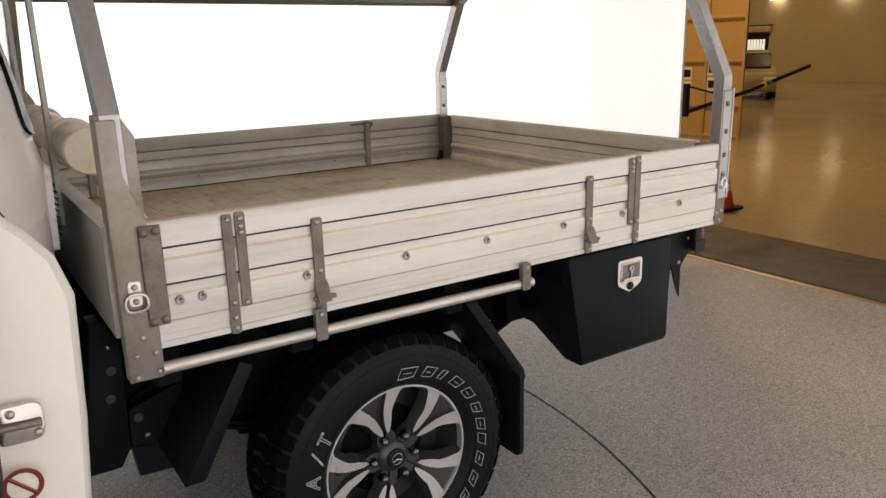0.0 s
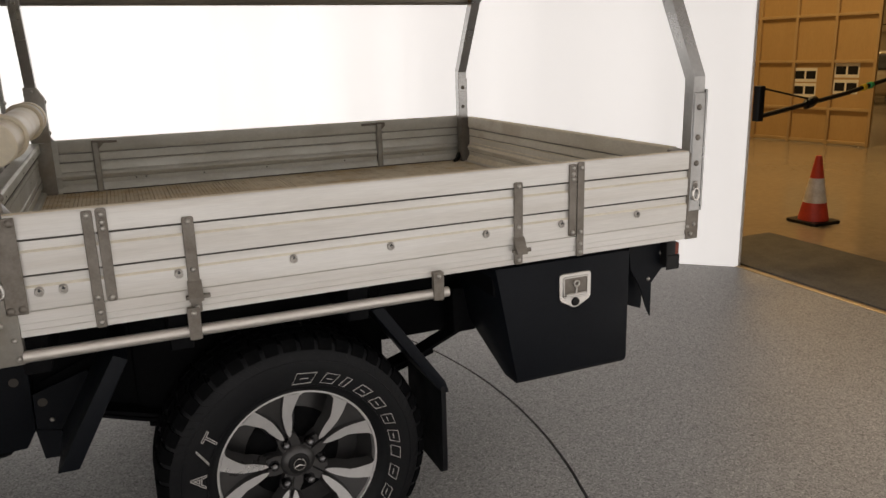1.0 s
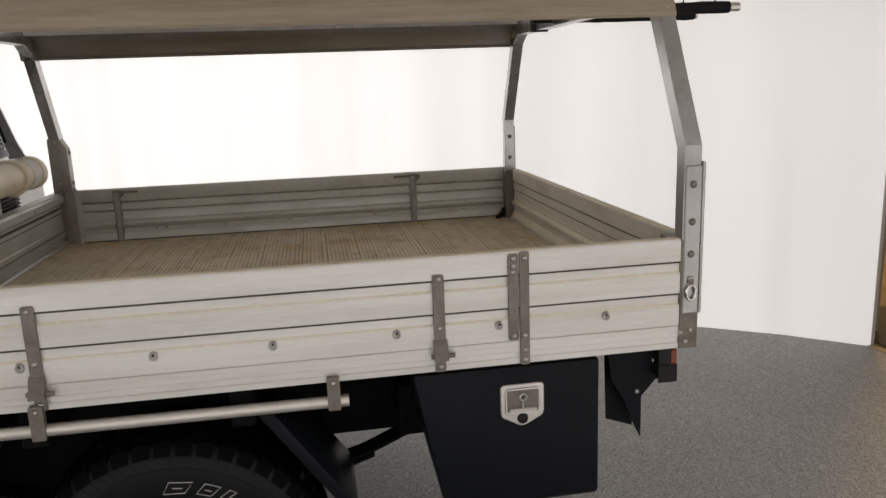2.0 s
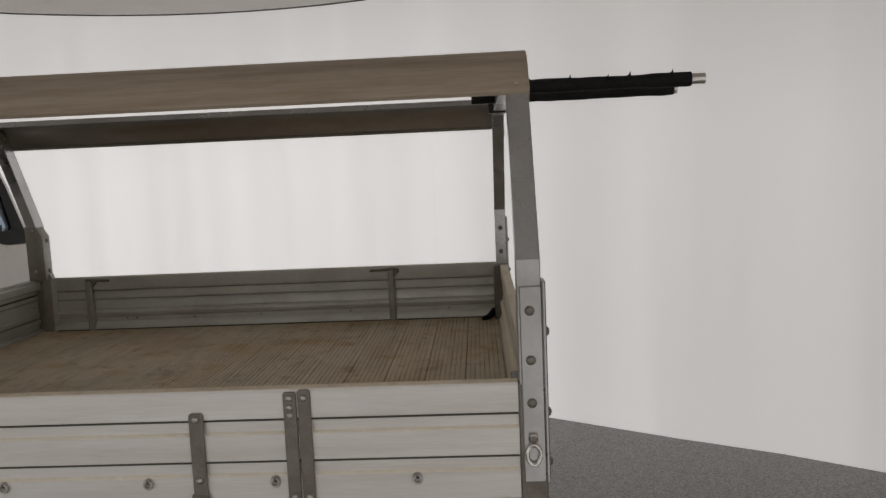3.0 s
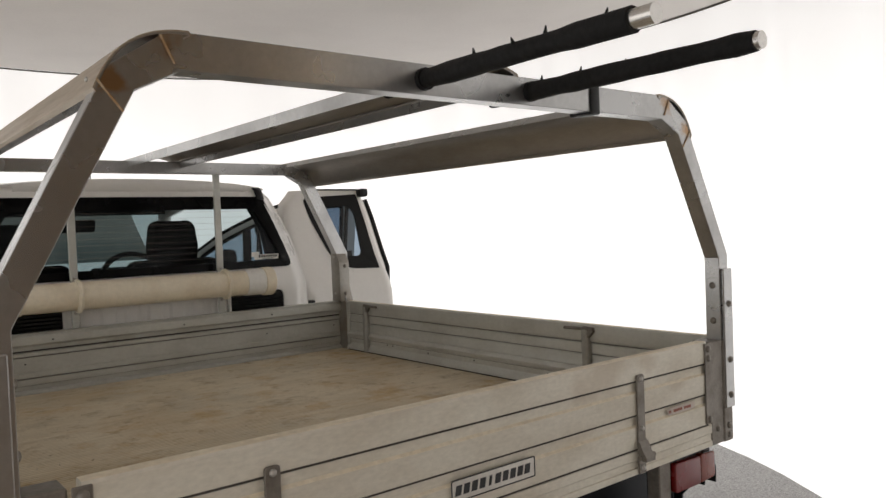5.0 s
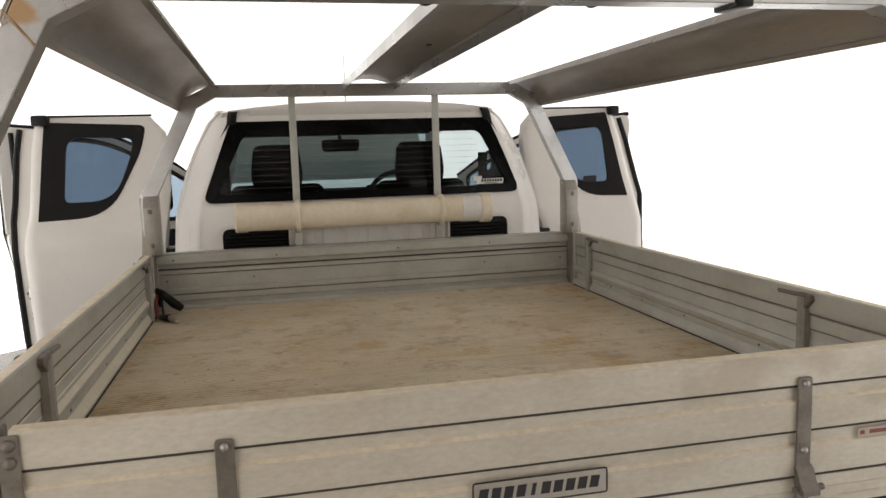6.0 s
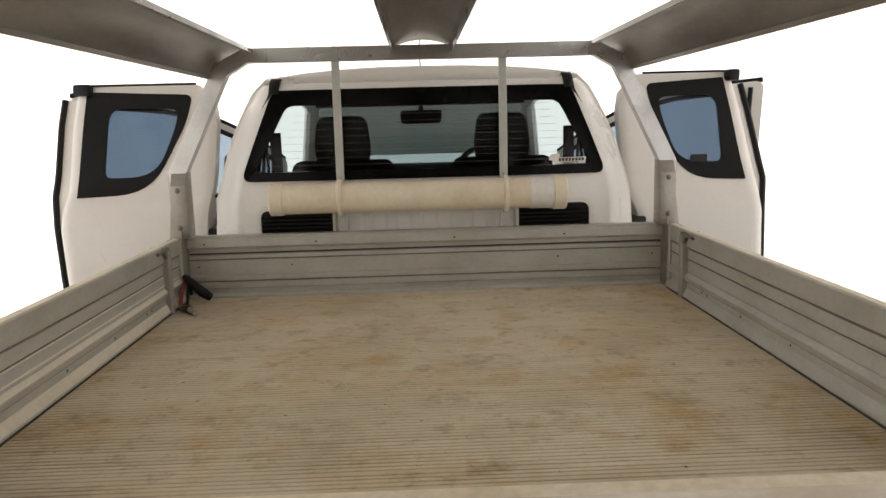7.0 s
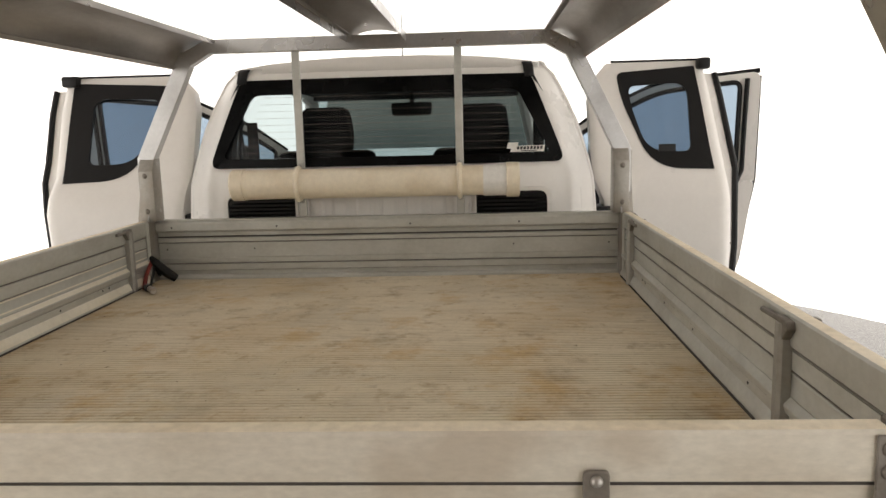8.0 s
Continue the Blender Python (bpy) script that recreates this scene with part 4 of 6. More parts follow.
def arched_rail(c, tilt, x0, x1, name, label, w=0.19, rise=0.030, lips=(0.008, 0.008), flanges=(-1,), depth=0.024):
    """A thin arched extrusion along x with turned-down lips: dusty outer skin over a bare inner skin whose colour holds
    shade and reflections, bright flanges on the sides named.
    """
    n = 12
    ca, sa = math.cos(tilt), math.sin(tilt)

    def turned(pts):
        return [(c[0] + u * ca - z * sa, c[1] + u * sa + z * ca) for u, z in pts]

    la, lb = lips
    arc = [(-w / 2 + w * k / n, rise * (1 - (2 * k / n - 1) ** 2)) for k in range(n + 1)]
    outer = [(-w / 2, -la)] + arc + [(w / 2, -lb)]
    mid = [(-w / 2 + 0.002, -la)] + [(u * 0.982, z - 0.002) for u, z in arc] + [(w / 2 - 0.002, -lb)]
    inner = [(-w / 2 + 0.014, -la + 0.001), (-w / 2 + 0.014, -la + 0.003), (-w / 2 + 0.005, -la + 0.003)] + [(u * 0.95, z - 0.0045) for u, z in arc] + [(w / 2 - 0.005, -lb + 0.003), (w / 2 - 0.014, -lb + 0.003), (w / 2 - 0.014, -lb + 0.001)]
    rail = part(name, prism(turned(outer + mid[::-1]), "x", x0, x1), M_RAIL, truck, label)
    part("rail_inside", prism(turned(mid + inner[::-1]), "x", x0 + 0.001, x1 - 0.001), M_UNDER, rail, "bare underside with shade and mottled reflections in its colour")
    for f in flanges:
        u = f * w / 2
        part("rail_flange", prism(turned([(u + f * 0.0005, 0.002), (u + f * 0.003, 0.001), (u + f * 0.003, -depth), (u + f * 0.0005, -depth)]), "x", x0 + 0.03, x1 - 0.052), M_HOOP, rail, "bright turned-down flange")
    return rail


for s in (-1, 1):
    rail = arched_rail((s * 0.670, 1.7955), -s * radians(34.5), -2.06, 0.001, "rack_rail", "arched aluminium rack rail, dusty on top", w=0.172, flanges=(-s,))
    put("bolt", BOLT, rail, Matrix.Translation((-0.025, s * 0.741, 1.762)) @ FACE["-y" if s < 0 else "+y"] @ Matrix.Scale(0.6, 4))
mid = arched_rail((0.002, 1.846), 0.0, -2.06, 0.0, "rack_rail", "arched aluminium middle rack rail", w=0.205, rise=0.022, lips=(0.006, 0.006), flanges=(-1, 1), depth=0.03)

# black wrapped load bars that stick out behind the rear hoop
rnd = random.Random(4)
for y, x1, tail in ((-0.148, 0.521, 0.038), (0.139, 0.519, 0.010)):
    path = [(-0.12 + (x1 - tail + 0.12) * k / 18, y, 1.812) for k in range(19)]
    rr = [0.0185 + rnd.uniform(-0.0012, 0.0022) for _ in path]
    bar = part("load_bar", tube(path, rr, 14), M_FOAM, truck, "load bar wrapped in black tape")
    part("bar_end", tube([(path[-1][0] - 0.01, y, 1.812), (x1, y, 1.812)], 0.015, 14), M_CHROME, bar, "bare silver tube end")
    for k in range(5):
        x = 0.05 + k * (x1 - 0.15) / 4 + rnd.uniform(-0.02, 0.02)
        a = rnd.uniform(0.3, 2.6)
        d = Vector((0.3, math.cos(a), math.sin(a))).normalized()
        part("tape_tail", tube([Vector((x, y, 1.812)) + d * 0.012, Vector((x, y, 1.812)) + d * 0.030], [0.006, 0.001], 5), M_FOAM, bar)
    tube_c = tube([(-0.002, y, 1.812), (0.010, y, 1.812)], 0.0215, 14)
    part("bar_collar", tube_c, M_TRIM, bar)
part("strap_clamp", box(-0.064, 0.004, 0.334, 0.366, 1.777, 1.848, 0.004), M_TRIM, rear_hoop, "black strap round the hoop")

# weld and rust stains at the hoop's corners
for s in (-1, 1):
    for (y0, z0), (y1, z1) in (((0.735, 1.760), (0.700, 1.715)), ((0.642, 1.834), (0.622, 1.792))):
        part("weld_bead", tube([(0.0, s * y0, z0), (0.0, s * y1, z1)], 0.002, 8), M_RUST, rear_hoop, "rust-stained weld bead")

# ---- wheels ----
def to_mesh(ob):
    """The mesh of a text or curve object, which is then removed."""
    bpy.context.view_layer.update()
    me = bpy.data.meshes.new_from_object(ob.evaluated_get(bpy.context.evaluated_depsgraph_get()))
    bpy.data.objects.remove(ob)
    return me


def text_mesh(body, size, material, outline=0.0, shear=0.0, extrude=0.0005):
    cu = bpy.data.curves.new("text", "FONT")
    cu.body, cu.size, cu.align_x, cu.align_y, cu.shear = body, size, "CENTER", "CENTER", shear
    if outline:
        cu.fill_mode, cu.bevel_depth, cu.bevel_resolution = "NONE", outline, 0
    else:
        cu.extrude = extrude
    cu.resolution_u = 3
    me = to_mesh(new("text", cu))
    me.materials.clear()
    me.materials.append(material)
    return me


WHEEL_R = 0.386


def polar(r, deg):
    return (r * math.cos(radians(deg)), r * math.sin(radians(deg)))


def build_wheel(at, turn):
    """Outward is +z in the wheel's own axes."""
    m = Matrix.Translation(at) @ turn

    def wpart(name, bm, material, parent, label="", smooth=26.0):
        return put(name, mesh_of(bm, material, smooth, name), parent, m, label)

    barrel = lathe([(0.05, 0.01), (0.20, 0.0), (0.212, 0.06), (0.219, 0.085), (0.220, -0.10), (0.19, -0.11), (0.05, -0.11)], 48)
    wheel = wpart("wheel", barrel, M_DARKALLOY, truck, "dark grey and machined alloy wheel with an all-terrain tyre")
    tyre = wpart("tyre", lathe([(0.222, 0.095), (0.232, 0.108), (0.243, 0.119), (0.252, 0.1275), (0.264, 0.1315), (0.312, 0.133), (0.335, 0.130), (0.352, 0.123), (0.368, 0.112), (0.377, 0.098), (0.380, 0.05), (0.380, -0.05), (0.377, -0.098), (0.368, -0.112), (0.335, -0.13), (0.30, -0.133), (0.245, -0.125), (0.216, -0.108), (0.206, -0.095)], 96), M_RUBBER, wheel, "black all-terrain tyre with raised white outline lettering")
    # tread blocks, joined
    bm = bmesh.new()
    rw = random.Random(2)
    for k in range(46):
        a0 = 360 / 46 * k
        for side in (-1, 1):
            sh = 1.8 if side > 0 else -1.8
            # shoulder block that folds over onto the sidewall
            prof = [(0.357, 0.1235), (0.372, 0.1135), (0.3835, 0.099), (0.386, 0.080), (0.386, 0.056), (0.370, 0.056), (0.352, 0.112)]
            lo = [bm.verts.new((*polar(r, a0 + sh), side * h)) for r, h in prof]
            hi = [bm.verts.new((*polar(r, a0 + sh + 5.9 + (0.5 if h < 0.08 else 0)), side * h)) for r, h in prof]
            bm.faces.new(lo), bm.faces.new(hi[::-1])
            for q in range(len(prof)):
                bm.faces.new((lo[q], lo[(q + 1) % len(prof)], hi[(q + 1) % len(prof)], hi[q]))
            for h0, h1, off in ((0.006, 0.046, 3.0),):
                vs = []
                for r in (0.370, 0.386):
                    for aa, hh in ((a0 + off, h0), (a0 + off + 5.0, h0), (a0 + off + 6.2, h1), (a0 + off + 1.4, h1)):
                        vs.append(bm.verts.new((*polar(r, aa), side * hh)))
                for q in ((0, 1, 2, 3), (4, 7, 6, 5), (0, 4, 5, 1), (1, 5, 6, 2), (2, 6, 7, 3), (3, 7, 4, 0)):
                    bm.faces.new([vs[i] for i in q])
    wpart("tread", bm, M_TREAD, tyre, "chunky tread blocks", 20)
    # fine moulded ribs on the sidewall
    bm = bmesh.new()
    for r in (0.2585, 0.3275):
        tube([(*polar(r, 360 * k / 72), 0.1318 if r < 0.3 else 0.1315) for k in range(72)], 0.0012, 5, bm, closed=True)
    for k in range(92):
        a = 360 * k / 92
        tube([(*polar(0.333, a), 0.1305), (*polar(0.352, a + 2.0), 0.1235)], 0.0011, 4, bm)
    wpart("sidewall_rib", bm, M_RUBBER, tyre)
    # lettering: the maker's name as plain outlined blocks, the tyre class in letters
    LR = 0.2795
    wid = (13, 9, 4, 9, 9, 8, 9, 8, 9, 9, 8)
    mid_angle = (85, 70, 60, 47.5, 34.5, 21.5, 9, -1.5, -15, -28.5, -41)
    blocks = [(a, w * 0.42, 1.6, k not in (2, 7)) for k, (a, w) in enumerate(zip(mid_angle, wid))] + [(194 + 10.5 * k, 3.1, 0.8, True) for k in range(6)]
    for a, hw, lean, bar in blocks:
        bm = bmesh.new()
        c = [(LR - 0.0145, a + hw + lean), (LR + 0.0145, a + hw - lean), (LR + 0.0145, a - hw - lean), (LR - 0.0145, a - hw + lean)]
        tube([(*polar(r, d), 0.1335) for r, d in c], 0.0011, 5, bm, closed=True)
        if bar:
            tube([(*polar(LR - 0.002, a + hw * 0.45), 0.1335), (*polar(LR - 0.002, a - hw * 0.45), 0.1335)], 0.0011, 5, bm)
        wpart("outlined_block", bm, M_WHITELET, tyre)
    for ch, a in (("A", 172.5), ("/", 160), ("T", 148)):
        me = text_mesh(ch, 0.058, M_WHITELET, outline=0.0011, shear=0.45 if ch == "/" else 0.15)
        put("letter", me, tyre, m @ Matrix.Translation((*polar(LR, a), 0.1335)) @ pose(0, 0, 0, 0, 0, a - 90))
    # machined rim lip and five twin spokes over dark pockets
    wpart("rim_lip", lathe([(0.2215, 0.083), (0.2225, 0.100), (0.2245, 0.1055), (0.2368, 0.106), (0.2382, 0.099), (0.229, 0.088)], 72), M_ALLOY, wheel, "machined bright rim lip")

    def spoke_h(r):
        return 0.080 + 0.022 * (r - 0.06) / 0.15

    def slab(top, low, bm):
        """A plate that follows the wheel's dished face: (radius, angle, height) rims above and below."""
        hi = [bm.verts.new((*polar(r, a), spoke_h(r) + h)) for r, a, h in top]
        lo = [bm.verts.new((*polar(r, a), spoke_h(r) + h)) for r, a, h in low]
        bm.faces.new(lo), bm.faces.new(hi[::-1])
        for q in range(len(top)):
            bm.faces.new((lo[q], lo[(q + 1) % len(top)], hi[(q + 1) % len(top)], hi[q]))

    # arm outline: (radius, angle from the pair's middle) along the opening, then back along the wedge
    outer_line = [(0.086, 5.5), (0.093, 10.0), (0.107, 12.5), (0.132, 14.6), (0.158, 15.0), (0.178, 17.6), (0.200, 20.6), (0.216, 22.6), (0.224, 25.5)]
    inner_line = [(0.2245, 11.5), (0.212, 10.4), (0.188, 8.0), (0.160, 5.4), (0.128, 3.8), (0.105, 3.4)]
    for k in range(5):
        c = 37 + 72 * k
        body, face = bmesh.new(), bmesh.new()
        # wedge floor that rises towards the rim
        web = [(0.05, -30), (0.05, 30), (0.085, 20), (0.11, 14), (0.16, 13), (0.228, 20), (0.229, 7), (0.229, -7), (0.228, -20), (0.16, -13), (0.11, -14), (0.085, -20)]
        slab([(r, c + a, -0.026 + 0.018 * max(0.0, (r - 0.10) / 0.13)) for r, a in web], [(r, c + a, -0.045) for r, a in web], body)
        for s in (-1, 1):
            top = [(r, c + s * a, 0.0) for r, a in outer_line + inner_line]
            # flanks slope out into the opening and down into the wedge
            low = [(max(r - 0.003, 0.06), c + s * (a + (6.5 if r < 0.2 else 4.0) * min(1.0, 0.12 / r)), -0.034) for r, a in outer_line] + [(r, c + s * (a - 2.6), -0.030) for r, a in inner_line]
            slab(top, low, body)
            slab([(r, a, 0.0012) for r, a, h in top], [(r, a, 0.0002) for r, a, h in top], face)
            # dark shoulder from the arm's tip to the hub
            root = [(0.046, 2), (0.046, 34), (0.072, 25), (0.092, 16), (0.092, 3)]
            slab([(r, c + s * a, -0.006 - 0.06 * (r - 0.046)) for r, a in root], [(r, c + s * a, -0.04) for r, a in root], body)
        sp = wpart("spoke", body, M_DARKALLOY, wheel)
        wpart("spoke_face", face, M_ALLOY, sp, "machined bright spoke face", 15)
    wpart("hub", lathe([(0.0001, 0.090), (0.030, 0.090), (0.036, 0.087), (0.046, 0.079), (0.054, 0.066), (0.058, 0.03)], 36), M_DARKALLOY, wheel)
    cap = wpart("hub_cap", lathe([(0.0001, 0.0965), (0.027, 0.0965), (0.0305, 0.0945), (0.032, 0.088)], 28), M_TRIM, wheel, "black hub cap with a plain silver emblem")
    em = tube([(0.016 * math.cos(a) * 1.05, 0.0175 * math.sin(a), 0.0972) for a in (2 * math.pi * q / 24 for q in range(24))], 0.0014, 6, closed=True)
    for a in (205, 335):
        tube([(0, 0, 0.0972), (*polar(0.0155, a), 0.0972)], [0.0022, 0.0012], 6, em)
    wpart("emblem", em, M_CHROME, cap)
    for k in range(6):
        a = -3 + 60 * k
        nb = lathe([(0.0001, 0.019), (0.006, 0.0175), (0.010, 0.014), (0.0128, 0.008), (0.0138, 0.0), (0.0155, -0.008)], 14)
        nb.transform(Matrix.Translation((*polar(0.069, a), 0.079)))
        wpart("wheel_nut", nb, M_NUT, wheel, "dark domed wheel nut")
    wpart("brake_drum", lathe([(0.0001, 0.012), (0.12, 0.012), (0.15, 0.0), (0.155, -0.09), (0.0001, -0.09)], 36), M_CHASSIS, wheel)
    return wheel


HUBX = -1.343
w_rl = build_wheel((HUBX, -0.735, WHEEL_R), pose(0, 0, 0, 90, 0, 0))
for x, s in ((HUBX, 1), (-4.57, -1), (-4.57, 1)):
    c = copy_thing(w_rl, Matrix.Translation((x, s * 0.735, WHEEL_R)) @ pose(0, 0, 0, 90 if s < 0 else -90, 0, 0))

# ---- chassis, guards and tool box under the tray ----
ch = part("chassis", box(-5.0, -0.30, -0.50, -0.42, 0.58, 0.74, 0.01), M_CHASSIS, truck, "black ladder chassis under the tray")
part("chassis_rail", box(-5.0, -0.30, 0.42, 0.50, 0.58, 0.74, 0.01), M_CHASSIS, ch)
for x in (-4.2, -2.9, -2.0, -1.0, -0.42):
    part("cross_member", box(x - 0.04, x + 0.04, -0.5, 0.5, 0.6, 0.7, 0.008), M_CHASSIS, ch)
for x in (-1.95, -1.62, -1.15, -0.7, -0.45):
    part("bearer", box(x - 0.03, x + 0.03, -0.86, 0.86, 0.80, 0.905, 0.004, 1), M_CHASSIS, ch)
for s in (-1, 1):
    part("subframe_rail", box(-2.02, -0.26, s * 0.47 - 0.03, s * 0.47 + 0.03, 0.74, 0.80, 0.004, 1), M_CHASSIS, ch)
part("under_tray", box(-2.02, -0.05, -0.862, 0.862, 0.925, 0.934), M_CHASSIS, ch)
part("rear_axle", tube([(HUBX, -0.6, WHEEL_R), (HUBX, -0.14, WHEEL_R), (HUBX, -0.12, WHEEL_R), (HUBX, 0.12, WHEEL_R), (HUBX, 0.14, WHEEL_R), (HUBX, 0.6, WHEEL_R)], [0.045, 0.045, 0.12, 0.12, 0.045, 0.045], 16), M_CHASSIS, ch)
for s in (-1, 1):
    lf = bmesh.new()
    for q, half in enumerate((0.66, 0.52, 0.38, 0.24)):
        pts = []
        for k in range(9):
            u = -1 + 2 * k / 8
            pts.append((HUBX + u * half, 0.47 + 0.16 * (u * half / 0.66) ** 2 - 0.014 * q))
        prof = pts + [(x, z - 0.010) for x, z in reversed(pts)]
        prism(prof, "y", s * 0.56 - 0.035, s * 0.56 + 0.035, bm=lf)
    part("leaf_spring", lf, M_CHASSIS, ch)
    part("shackle", box(-0.75, -0.66, s * 0.56 - 0.04, s * 0.56 + 0.04, 0.60, 0.76, 0.012), M_CHASSIS, ch)
    # sheet mudguards before and behind the rear wheel
    fg = part("front_guard", prism([(-1.785, 0.818), (-1.752, 0.80), (-1.897, 0.532), (-1.947, 0.532)], "y", *sorted((s * 0.585, s * 0.865)), 0.003), M_BLACK, truck, "black folded sheet mudguard before the wheel")
    part("guard_brace", prism([(-2.02, 0.55), (-1.83, 0.62), (-1.80, 0.74), (-1.99, 0.66)], "y", *sorted((s * 0.55, s * 0.556))), M_CHASSIS, fg)
    rg = part("rear_guard", prism([(-1.115, 0.825), (-1.08, 0.83), (-0.895, 0.565), (-0.885, 0.53), (-0.905, 0.525)], "y", *sorted((s * 0.585, s * 0.865)), 0.003), M_BLACK, truck, "black folded sheet mudguard behind the wheel")
    flap = prism(rounded([(s * 0.585, 0.258), (s * 0.868, 0.258), (s * 0.868, 0.565), (s * 0.585, 0.565)], 0.03, 4), "x", -0.912, -0.897)
    part("mud_flap", flap, M_RUBBER, rg, "black rubber mud flap")
    bx = prism([(s * 0.888, 0.896), (s * 0.888, 0.53), (s * 0.876, 0.513), (s * 0.80, 0.513), (s * 0.50, 0.70), (s * 0.50, 0.896)], "x", -0.660, -0.256)
    # taper of the box's leading end
    for v in bx.verts:
        if v.co.x < -0.5:
            v.co.x -= 0.075 * max(0.0, (v.co.z - 0.503) / 0.383)
    bmesh.ops.bevel(bx, geom=bx.edges[:], offset=0.006, segments=2, profile=0.5, affect="EDGES")
    tb = part("tool_box", bx, M_BLACK, truck, "black steel under-tray tool box with a bright folding lock")
    f0, f1 = s * 0.888, s * 0.894
    lp = [(-0.519, 0.851), (-0.405, 0.851), (-0.405, 0.764), (-0.462, 0.735), (-0.519, 0.764)]
    plate = part("lock_plate", prism(rounded(lp, 0.012, 3), "y", *sorted((f0, f1)), 0.002, seg=1), M_CHROME, tb, "bright pressed lock plate")
    rim = [(x, z) for x, z in rounded([(-0.505, 0.838), (-0.419, 0.838), (-0.419, 0.775), (-0.505, 0.775)], 0.006, 3)]
    part("lock_recess", prism(rim, "y", *sorted((f1 - s * 0.001, f1 + s * 0.0012))), M_STRAP, plate)
    part("lock_frame", tube([(x, f1 + s * 0.001, z) for x, z in rim], 0.003, 6, closed=True), M_CHROME, plate)
    part("lock_bar", box(-0.500, -0.424, *sorted((f1 + s * 0.001, f1 + s * 0.009)), 0.778, 0.788, 0.003, 1), M_CHROME, plate, "bright folding T bar")
    part("lock_stem", box(-0.465, -0.459, *sorted((f1 + s * 0.001, f1 + s * 0.008)), 0.787, 0.812, 0.002, 1), M_CHROME, plate)
    part("lock_ring", tube([(-0.462 + 0.0085 * math.cos(q), f1 + s * 0.006, 0.818 + 0.0085 * math.sin(q)) for q in (2 * math.pi * k / 16 for k in range(16))], 0.003, 6, closed=True), M_CHROME, plate)
    kb = lathe([(0.0001, 0.007), (0.008, 0.007), (0.012, 0.006), (0.0145, 0.0)], 16)
    kb.transform(FACE["-y" if s < 0 else "+y"])
    kb.transform(Matrix.Translation((-0.462, f1, 0.758)))
    part("key_barrel", kb, M_TRIM, plate, "black key barrel")
    # rear bracket plates and tail lamps
    br = part("lamp_bracket", prism([(-0.207, 0.905), (-0.192, 0.80), (-0.152, 0.735), (-0.122, 0.655), (-0.106, 0.625), (-0.106, 0.745), (-0.066, 0.79), (-0.034, 0.79), (-0.034, 0.905)], "y", *sorted((s * 0.806, s * 0.812))), M_BLACK, truck, "black pointed steel bracket under the tray's rear corner")
    part("bracket_flange", prism([(-0.195, 0.90), (-0.188, 0.668), (-0.112, 0.640), (-0.106, 0.74), (-0.10, 0.90)], "y", *sorted((s * 0.762, s * 0.767))), M_BLACK, br)
    for bx0, bz0 in ((-0.072, 0.845), (-0.120, 0.76), (-0.06, 0.81)):
        stud("bolt", BOLT, (bx0, s * 0.812, bz0), "-y" if s < 0 else "+y", br)
    part("shackle_plate", prism(rounded([(-0.243, 0.895), (-0.222, 0.895), (-0.214, 0.83), (-0.226, 0.80), (-0.246, 0.83)], 0.008, 3), "y", *sorted((s * 0.70, s * 0.72)), 0.003), M_CHASSIS, br, "black shackle plate")
    part("shackle_pin", tube([(-0.232, s * 0.69, 0.815), (-0.232, s * 0.745, 0.815)], 0.013, 10), M_CHASSIS, br)
    lampb = part("tail_lamp", box(-0.075, -0.036, *sorted((s * 0.652, s * 0.846)), 0.803, 0.889, 0.006), M_TRIM, truck, "red and amber tail lamp")
    for (a, b), mm in (((0.656, 0.772), M_RED), ((0.774, 0.842), M_AMBER)):
        lens = prism(rounded([(a, 0.807), (b, 0.812 if b > 0.8 else 0.807), (b, 0.882), (a, 0.885)], 0.006, 3), "x", -0.0385, -0.020, 0.003)
        lens.transform(Matrix.Diagonal((1, s, 1, 1)))
        part("lens", lens, mm, lampb)
    part("lamp_guard", box(-0.075, -0.021, *sorted((s * 0.8435, s * 0.8485)), 0.792, 0.842, 0.002, 1), M_TRIM, lampb)
    part("lamp_mount", box(-0.07, -0.03, *sorted((s * 0.598, s * 0.648)), 0.77, 0.905, 0.003, 1), M_STRAP, lampb)
part("tow_bar", box(-0.36, -0.28, -0.45, 0.45, 0.42, 0.52, 0.01), M_CHASSIS, truck, "black tow bar under the tray")
tongue = part("tow_tongue", prism([(-0.30, 0.46), (-0.30, 0.40), (-0.055, 0.385), (-0.04, 0.40), (-0.055, 0.415)], "y", -0.03, 0.03, 0.004), M_CHASSIS, truck, "black tow tongue with its ball")
tball = lathe([(0.0001, 0.094), (0.012, 0.092), (0.021, 0.084), (0.025, 0.069), (0.021, 0.054), (0.013, 0.047), (0.0125, 0.03), (0.024, 0.022), (0.024, 0.0), (0.010, -0.02), (0.010, -0.055), (0.0001, -0.055)], 20)
tball.transform(Matrix.Translation((-0.078, 0, 0.412)))
part("tow_ball", tball, M_CHASSIS, tongue)
part("exhaust_muffler", tube([(-3.2, -0.57, 0.37), (-2.62, -0.57, 0.36), (-2.17, -0.57, 0.345), (-2.15, -0.57, 0.345)], [0.05, 0.058, 0.058, 0.052], 20), M_CHASSIS, truck, "dark round muffler under the cab")
